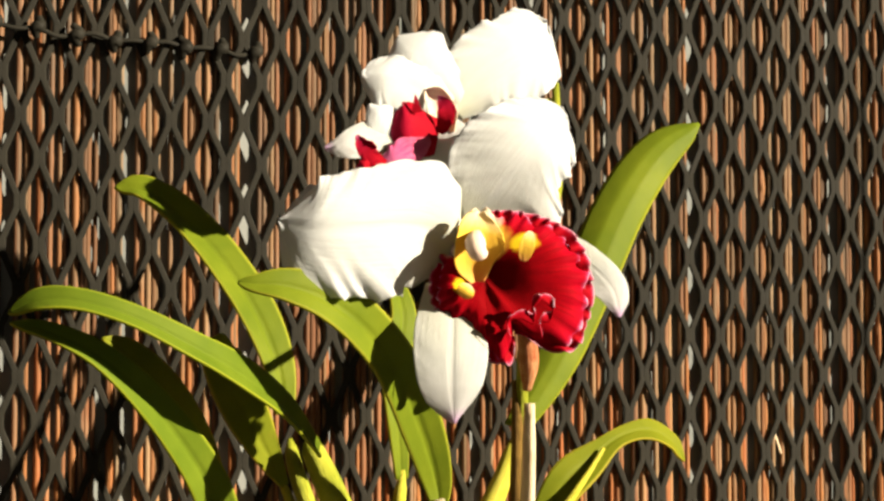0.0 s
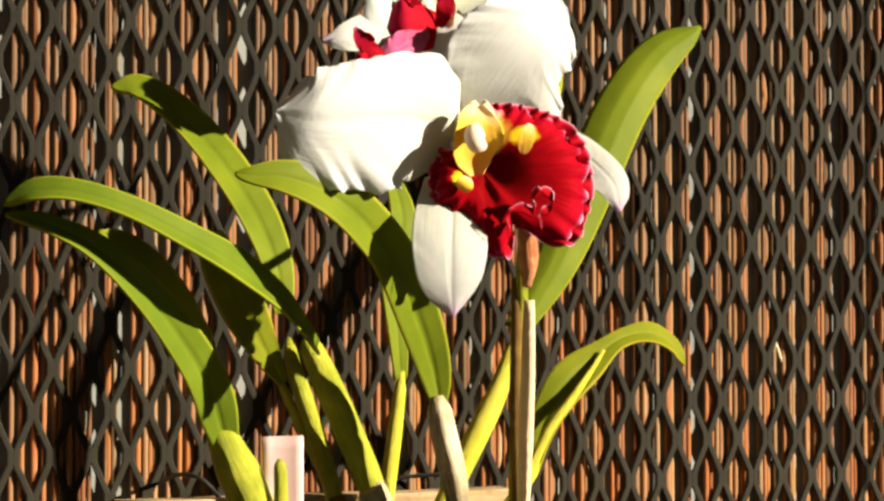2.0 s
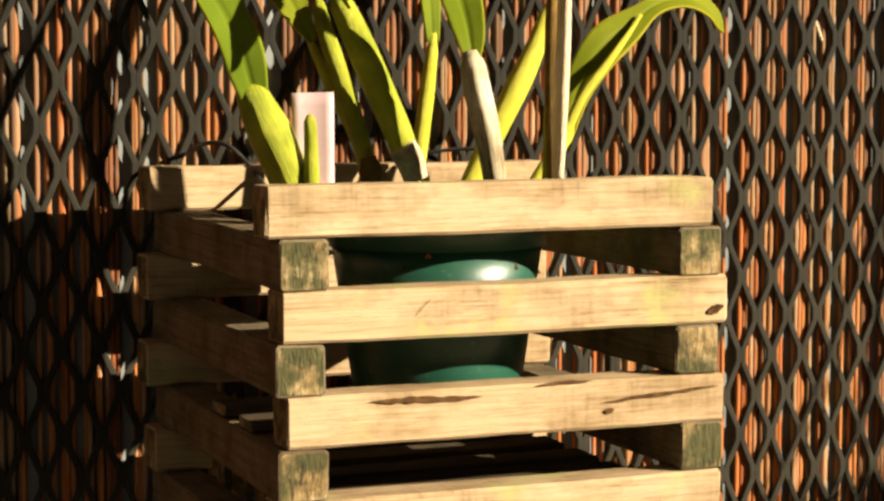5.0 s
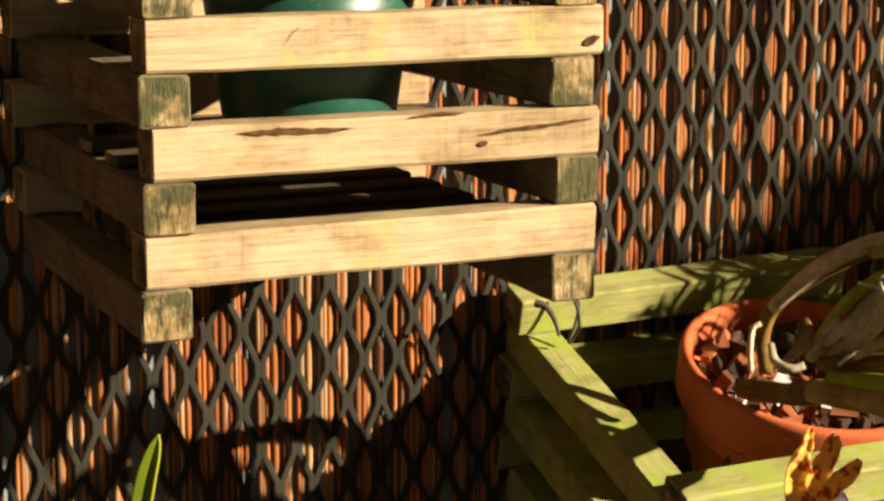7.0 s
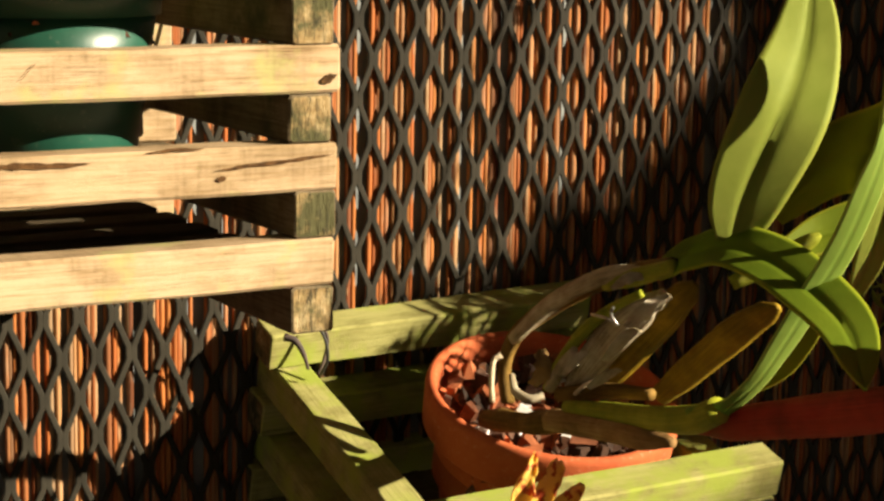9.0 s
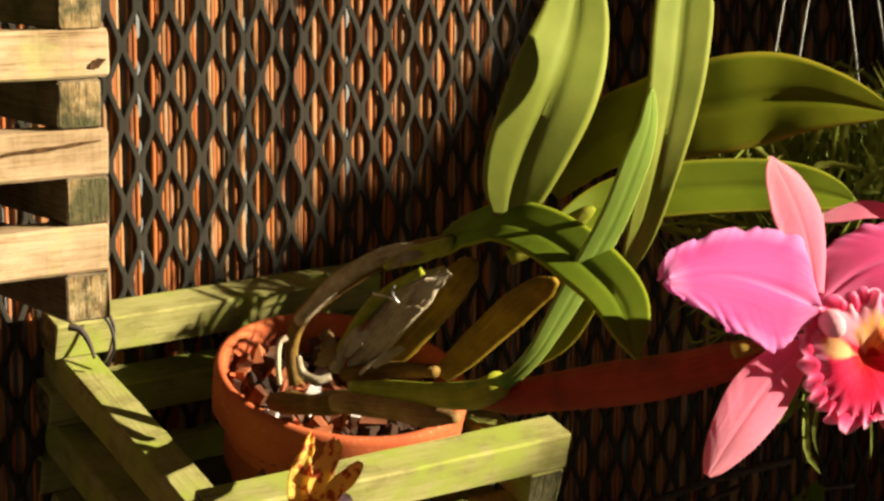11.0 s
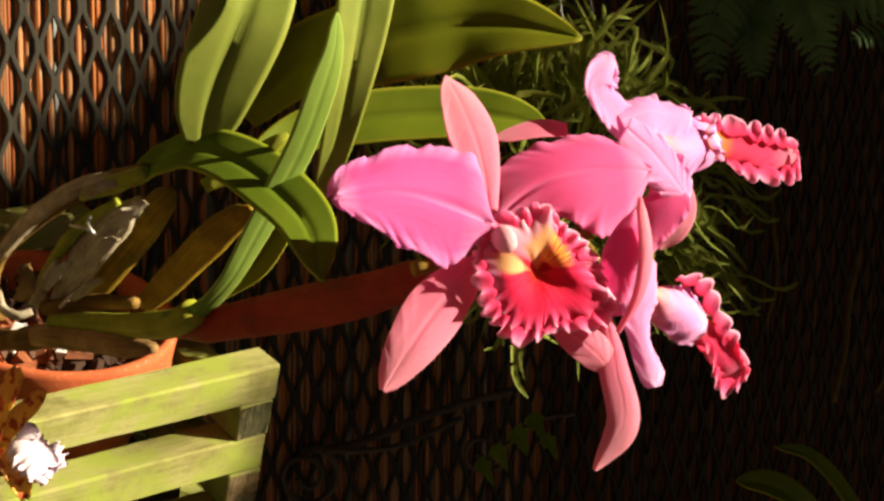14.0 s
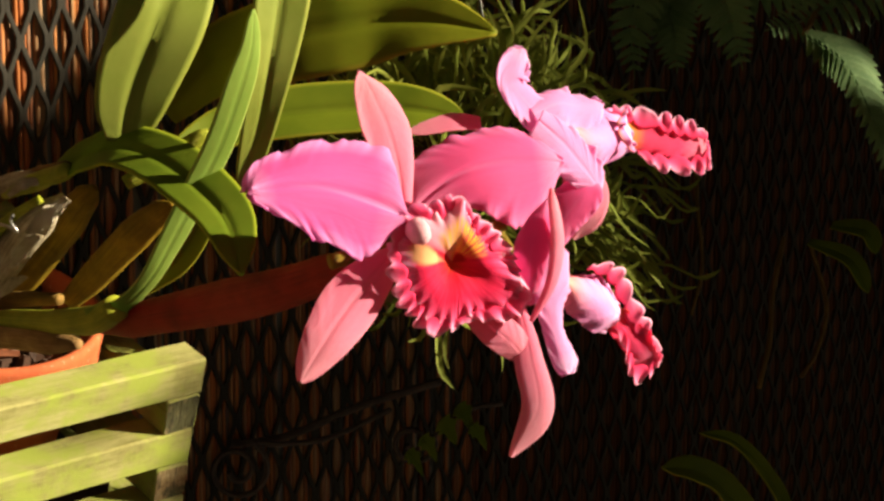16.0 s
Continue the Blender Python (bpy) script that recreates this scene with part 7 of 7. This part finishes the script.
frond(fern, [(0.8958, 0.0573, 1.2883), (0.8705, 0.0597, 1.2668), (0.8500, 0.0535, 1.2313), (0.8467, 0.0472, 1.1988)], 0.030, 16, (-0.7, -0.6, 0.2), fern_mat, 9)
frond(fern, [(0.8920, 0.0587, 1.2809), (0.8873, 0.0537, 1.2477), (0.8775, 0.0400, 1.2231), (0.8757, 0.0354, 1.2012)], 0.027, 14, (-0.7, -0.6, 0.2), fern_mat, 11)
frond(fern, [(0.8076, -0.0487, 1.2884), (0.8083, -0.0698, 1.2727), (0.8288, -0.0919, 1.2663), (0.8466, -0.1121, 1.2567)], 0.027, 14, (-0.7, -0.6, 0.3), fern_mat, 13)

p = Vector((0.8026, -0.0417, 1.2949))
stem("rhizome", fern, bulb_brown, [p, p + Vector((0.03, 0.07, 0.02)), (0.8939, 0.0581, 1.2846), Vector((p.x + 0.10, 0.20, p.z + 0.02))], [(0, 0.003), (1, 0.006)], 8)
# climbing stems on the shaded screen
vine = thing("dry_vine", (1.0475, 0.0761, 0.9833), "thin dry vine stems hanging on the shaded reed screen", "vine")
stem("vine_stem", vine, bulb_brown, [(1.1063, 0.1090, 1.0487), (1.0939, 0.1086, 1.0055), (1.0874, 0.1049, 0.9710), (1.0756, 0.1051, 0.9321)], 0.0022, 8)
stem("vine_stem", vine, bulb_brown, [(1.1198, 0.0945, 1.0445), (1.1226, 0.0780, 0.9971), (1.1129, 0.0773, 0.9626), (1.1004, 0.0833, 0.9409)], 0.0018, 8)
stem("vine_stem", vine, bulb_brown, [(1.0772, 0.1652, 1.1433), (1.0629, 0.1628, 1.0872), (1.0575, 0.1504, 1.0268), (1.0457, 0.1507, 0.9879)], 0.0016, 8)
for k, (p, q) in enumerate((((1.0789, 0.0661, 1.0545), (1.0888, 0.0181, 1.0216)), ((1.0928, 0.0560, 1.0671), (1.0974, 0.0181, 1.0505)))):
    leaf("vine_leaf", vine, leaf_deep, [p, Vector(p).lerp(Vector(q), 0.5) + Vector((0, -0.01, 0.008)), q], 0.014, (-0.6, -0.6, 0.5), fold=0.3, seed=70 + k)

# ---- strap-leaved plants below ----
low = thing("strap_leaf_plant", (0.8874, -0.0312, 0.8135), "green strap-leaved plant growing up below the screen", "plant")
stem("stalk", low, bulb_green, [(0.92, 0.06, 0.0), (0.90, 0.06, 0.4), (0.9557, -0.0324, 0.7937)], 0.008, 10)
leaf("leaf", low, leaf_dark, [(0.9515, -0.0282, 0.7937), (0.9264, -0.0087, 0.8745), (0.8991, 0.0015, 0.9154), (0.8705, 0.0065, 0.9344), (0.8478, 0.0159, 0.9396)], 0.022, (-0.5, -0.5, 0.7), fold=0.35, seed=61)
leaf("leaf", low, leaf_dark, [(0.9600, -0.0366, 0.7937), (0.9435, -0.0220, 0.8862), (0.9302, -0.0134, 0.9200), (0.9092, 0.0010, 0.9476), (0.8845, 0.0136, 0.9568)], 0.011, (-0.5, -0.5, 0.7), fold=0.35, seed=62)
blade = thing("strap_leaf_plant", (0.0317, 0.1200, 1.0095), "single green leaf blade rising under the pale basket", "plant")
stem("stalk", blade, bulb_green, [(0.08, 0.12, 0.0), (0.08, 0.12, 0.5), (0.0281, 0.1200, 1.0115)], [(0, 0.006), (1, 0.002)], 10)
leaf("leaf", blade, leaf_dark, [(0.0278, 0.1200, 1.0102), (0.0319, 0.1200, 1.0608), (0.0361, 0.1200, 1.0868), (0.0430, 0.1200, 1.1096)], 0.0095, (-0.5, -0.85, 0.1), fold=0.3, seed=63)

# ---- scrolled iron bracket on the shaded screen ----
bracket = thing("scroll_bracket", (0.6316, 0.2030, 0.9444), "dark wrought-iron scroll bracket against the shaded screen", "iron bracket")


def scroll(c, r, turns, tail, d0):
    """A flat bar rolled into a spiral that runs out along tail."""
    c = Vector(c)
    ex, ez = Vector((0.72, -0.69, 0)), Vector((0, 0, 1))
    pts = []
    for k in range(24):
        f = k / 23
        a = radians(200) + f * turns * 2 * math.pi
        rad = r * (0.25 + 0.75 * f)
        pts.append(c + ex * (rad * math.cos(a)) + ez * (rad * math.sin(a)))
    pts += [Vector(p) for p in tail]
    stem("scroll", bracket, rusty, pts, 0.0032, 8, n=90, squash=0.6)


scroll((0.6327, 0.2014, 0.9426), 0.022, 1.6, [(0.6551, 0.1849, 0.9591), (0.6861, 0.1698, 0.9601), (0.7315, 0.1585, 0.9730)], 1.3)
scroll((0.7461, 0.1516, 0.9479), 0.016, 1.5, [(0.7642, 0.1376, 0.9593), (0.7837, 0.1356, 0.9678), (0.8079, 0.1270, 0.9689)], 1.34)
stem("bar", bracket, rusty, [(0.6247, 0.2269, 0.9556), (0.6617, 0.1928, 0.9598), (0.7152, 0.1744, 0.9746), (0.7723, 0.1517, 0.9864)], 0.0028, 8)
ivy = thing("ivy", (0.7344, 0.1129, 0.9710), "dark ivy leaves on the shaded bracket", "ivy")
for k, (p, w_) in enumerate((((0.7417, 0.1203, 0.9717), 0.020), ((0.7578, 0.1208, 0.9781), 0.018), ((0.7307, 0.1275, 0.9606), 0.016), ((0.7629, 0.1124, 0.9653), 0.014), ((0.7227, 0.1325, 0.9514), 0.014))):
    p = Vector(p)
    leaf("ivy_leaf", ivy, leaf_deep, [p, p + Vector((0.004, -0.004, -0.006)), p + Vector((0.007, -0.008, -0.017))], w_ * 0.8, (-0.6, -0.6, 0.5), fold=0.1, seed=80 + k, shape=[(0, 0.3), (0.12, 0.95), (0.25, 0.7), (0.4, 1.0), (0.55, 0.55), (0.8, 0.35), (1, 0.03)])

# ---- small spotted orchid in front of the mossy basket ----
spot_mat, nt, b = material("spotted_yellow_petal", 0.5, spec=0.3)
n1 = noised(nt, 230, (1, 1, 1), 3, 0.5)
col = ramp(nt, n1, [(0.50, (0.88, 0.60, 0.12)), (0.57, (0.50, 0.10, 0.03))])
n2 = noised(nt, 40, (1, 1, 1), 3, 0.5)
col = mixed(nt, ramp(nt, n2, [(0.58, (0, 0, 0)), (0.7, (0.6, 0.6, 0.6))]), col, (0.86, 0.60, 0.44))
paint(nt, b, col, n1, 0.3, 0.0006)
translucent(nt, b, col, 0.5)
speckled = lip_material("speckled_white_lip", [(0.0, (0.85, 0.78, 0.66)), (0.5, (0.90, 0.86, 0.86)), (1.0, (0.90, 0.82, 0.88))], (0.58, 0.26, 0.52), 0.65, (0.85, 0.75, 0.8), 0.25)
spotted = thing("spotted_orchid", (0.2250, -0.1192, 1.0906), "small orchid bloom, yellow blotched brown, with a white lip", "orchid")
bloom = stem("flower", spotted, bulb_green, [(0.30, 0.035, 1.005), (0.2438, -0.0646, 1.0611), (0.2252, -0.1041, 1.1004), (0.2274, -0.1138, 1.1211)], [(0, 0.0022), (1, 0.0016)], 8)
lamina("tepal", bloom, spot_mat, [(0.2059, -0.1425, 1.1277), (0.2028, -0.1417, 1.1380), (0.2028, -0.1432, 1.1482), (0.2071, -0.1422, 1.1560), (0.2108, -0.1387, 1.1607)], [(0, 0.0019), (0.25, 0.0036), (0.5, 0.0038), (0.75, 0.0023), (0.92, 0.0013), (1, 0.0004)], [(0, 0.0019), (0.25, 0.0036), (0.5, 0.0038), (0.75, 0.0023), (0.92, 0.0013), (1, 0.0004)], (-0.33, -0.91, 0.27), cup=(0.22, 0.22), ruffle=0.0011, waves=4, pleat=0.0007, tear=0.05, seed=71, n=40, m=20)
lamina("tepal", bloom, spot_mat, [(0.2101, -0.1383, 1.1265), (0.2107, -0.1402, 1.1373), (0.2131, -0.1425, 1.1463), (0.2177, -0.1420, 1.1527), (0.2208, -0.1395, 1.1569)], [(0, 0.0019), (0.25, 0.0034), (0.5, 0.0038), (0.75, 0.0034), (0.9, 0.0028), (1, 0.0006)], [(0, 0.0019), (0.25, 0.0034), (0.5, 0.0038), (0.75, 0.0034), (0.9, 0.0028), (1, 0.0006)], (-0.31, -0.88, 0.35), cup=(0.22, 0.22), ruffle=0.0011, waves=4, pleat=0.0007, tear=0.05, seed=72, n=40, m=20)
lamina("tepal", bloom, spot_mat, [(0.2158, -0.1319, 1.1231), (0.2181, -0.1356, 1.1315), (0.2218, -0.1405, 1.1392), (0.2271, -0.1422, 1.1437), (0.2320, -0.1414, 1.1462)], [(0, 0.0017), (0.25, 0.0032), (0.5, 0.0037), (0.75, 0.0030), (0.9, 0.0019), (1, 0.0006)], [(0, 0.0017), (0.25, 0.0032), (0.5, 0.0037), (0.75, 0.0030), (0.9, 0.0019), (1, 0.0006)], (-0.28, -0.81, 0.51), cup=(0.22, 0.22), ruffle=0.0011, waves=4, pleat=0.0007, tear=0.05, seed=73, n=40, m=20)
lamina("tepal", bloom, spot_mat, [(0.2223, -0.1150, 1.1186), (0.2155, -0.1156, 1.1154), (0.2103, -0.1156, 1.1095), (0.2109, -0.1124, 1.1028)], [(0, 0.0018), (0.3, 0.0040), (0.7, 0.0035), (0.9, 0.0020), (1, 0.0007)], [(0, 0.0018), (0.3, 0.0040), (0.7, 0.0035), (0.9, 0.0020), (1, 0.0007)], (-0.38, -0.81, 0.45), cup=(0.22, 0.22), ruffle=0.0011, waves=4, pleat=0.0007, tear=0.05, seed=74, n=40, m=20)
lamina("tepal", bloom, spot_mat, [(0.2237, -0.1211, 1.1188), (0.2246, -0.1280, 1.1136), (0.2255, -0.1325, 1.1078), (0.2280, -0.1306, 1.1022)], [(0, 0.0018), (0.3, 0.0040), (0.7, 0.0035), (0.9, 0.0020), (1, 0.0007)], [(0, 0.0018), (0.3, 0.0040), (0.7, 0.0035), (0.9, 0.0020), (1, 0.0007)], (-0.30, -0.85, 0.44), cup=(0.22, 0.22), ruffle=0.0011, waves=4, pleat=0.0007, tear=0.05, seed=75, n=40, m=20)
petal("lip", bloom, speckled, (0.2303, -0.1230, 1.1247), (0.2373, -0.1391, 1.1131), (0.1, -0.85, 0.5), 0.0215, [(0, 0.5), (0.3, 0.85), (0.7, 1.0), (0.9, 0.85), (1, 0.5)], cup=-0.15, bend=0.06, ruffle=0.0026, waves=5, seed=9, scallop=0.12, lobes=7, label="frilled white lip with mauve flecks")
petal("lip_lobe", bloom, speckled, (0.2299, -0.1254, 1.1240), (0.2334, -0.1293, 1.1303), (0.1, -0.85, 0.5), 0.0110, SEPAL, cup=-0.1, ruffle=0.0016, waves=4, seed=10, label="frilled white lip with mauve flecks")

# ---- added out of sight, to hold back sky light and sun ----
blocker_mat, nt, b = material("dark_sky_blocker", 0.8)
n1 = noised(nt, 6, (1, 1, 1), 5, 0.6)
paint(nt, b, ramp(nt, n1, [(0.3, (0.007, 0.006, 0.0045)), (0.7, (0.0175, 0.0145, 0.011))]), n1, 0.3, 0.01)
# three unseen slabs, added only to keep sky light off the screen
setting("unseen_ceiling", box(bmesh.new(), (-1.3, -0.75, 2.9), (3.4, 0.6, 3.0)), blocker_mat, "unseen dark slab added over the screen to block sky light", "roof")
setting("unseen_wall_side", box(bmesh.new(), (-1.0, -1.9, 0), (-0.9, 0.6, 2.9)), blocker_mat, "unseen dark slab added at the left to block sky light", "wall")
setting("unseen_wall_end", box(bmesh.new(), (3.3, -0.2, 0), (3.4, 0.6, 2.9)), blocker_mat, "unseen dark slab added at the far end to block sky light", "wall")


def shrub(at, size, count, seed, label):
    """An unseen shrub added to cast shade: trunk, limbs and a ragged crown of single leaves."""
    ob = thing("shade_shrub", (at[0], at[1], 0), label, "shrub", group="garden shrubs")
    rr = random.Random(seed)
    c = Vector(at)
    part("trunk", tube(bmesh.new(), [(at[0], at[1], 0), (at[0] + 0.03, at[1], at[2] * 0.5), (at[0], at[1], at[2])], [(0, 0.05), (1, 0.025)], 10), bulb_brown, ob)
    for k in range(9):
        d = Vector((rr.uniform(-1, 1), rr.uniform(-1, 1), rr.uniform(-0.4, 1))).normalized()
        part("limb", tube(bmesh.new(), [c - Vector((0, 0, 0.2)), c + d * size[0] * 0.4, c + d * size[0] * 0.8], [(0, 0.02), (1, 0.005)], 7), bulb_brown, ob)
    bm = bmesh.new()
    layer = bm.loops.layers.uv.verify()
    for k in range(count):
        d = Vector((rr.gauss(0, 1), rr.gauss(0, 1), rr.gauss(0, 1))).normalized()
        edge = 0.82 + 0.38 * noise.noise(d * 2.3 + Vector((seed, 0, 0)))
        p = c + Vector((d.x * size[0], d.y * size[1], d.z * size[2])) * (edge * rr.random() ** 0.4)
        m = pose(*p, rr.uniform(0, 360), rr.uniform(0, 360), rr.uniform(0, 360))
        L, w_ = rr.uniform(0.05, 0.09), rr.uniform(0.018, 0.032)
        vs = [bm.verts.new(m @ Vector(q)) for q in ((0, 0, 0), (L * 0.35, -w_, 0.006), (L, 0, -0.004), (L * 0.35, w_, 0.006))]
        for tri in ((0, 1, 2), (0, 2, 3)):
            f = bm.faces.new([vs[i] for i in tri])
            for loop in f.loops:
                loop[layer].uv = (0.5, 0.5)
    part("crown", bm, leaf_deep, ob, smooth=False)["kind"] = "stuff"


# unseen casters, set where their shadow darkens the right of the screen
shrub((2.745, -1.15, 1.89), (0.86, 0.55, 0.98), 17000, 3, "dense leafy shrub, unseen, added to shade the screen's right end")
shrub((3.85, -1.55, 1.95), (0.8, 0.6, 1.1), 9000, 8, "dense leafy shrub, unseen, added to shade the screen's right end")

# knots along a seam of the plastic mesh
seam = thing("mesh_seam", (0.0226, 0.2380, 1.6203), "row of dark knotted ties joining two lengths of mesh", "mesh tie")
rr = random.Random(21)
SEAM = [(-0.0544, 0.2365, 1.6249), (-0.0333, 0.2365, 1.6241), (-0.0138, 0.2365, 1.6214), (0.0057, 0.2365, 1.6193), (0.0240, 0.2365, 1.6199), (0.0420, 0.2365, 1.6184), (0.0611, 0.2365, 1.6191), (0.0796, 0.2365, 1.6185)]
for p in SEAM:
    bm = bmesh.new()
    c = Vector(p)
    tube(bm, [c + Vector((rr.uniform(-0.003, 0.003), 0, 0.0052)), c + Vector((0.0012, -0.0012, 0.001)), c + Vector((-0.001, -0.0012, -0.0015)), c + Vector((rr.uniform(-0.003, 0.003), 0, -0.0055))], [(0, 0.0018), (0.45, 0.0036), (0.6, 0.0034), (1, 0.0016)], 9)
    part("knot", bm, plastic_mesh, seam)
for p, q in zip(SEAM, SEAM[1:]):
    p, q = Vector(p), Vector(q)
    part("cord", tube(bmesh.new(), [p, p.lerp(q, 0.5) + Vector((0, -0.001, rr.uniform(-0.003, 0.002))), q], 0.0013, 7), plastic_mesh, seam)

# pale twig caught in the mesh
twig = thing("dry_twig", (0.3896, 0.2280, 1.4114), "thin pale dry twig caught in the mesh", "twig")
stem("twig_stem", twig, tan_sheath, [(0.3820, 0.2290, 1.4312), (0.3836, 0.2260, 1.4195), (0.3873, 0.2250, 1.4083), (0.3967, 0.2280, 1.3883)], [(0, 0.0011), (0.5, 0.0009), (1, 0.0005)], 7)
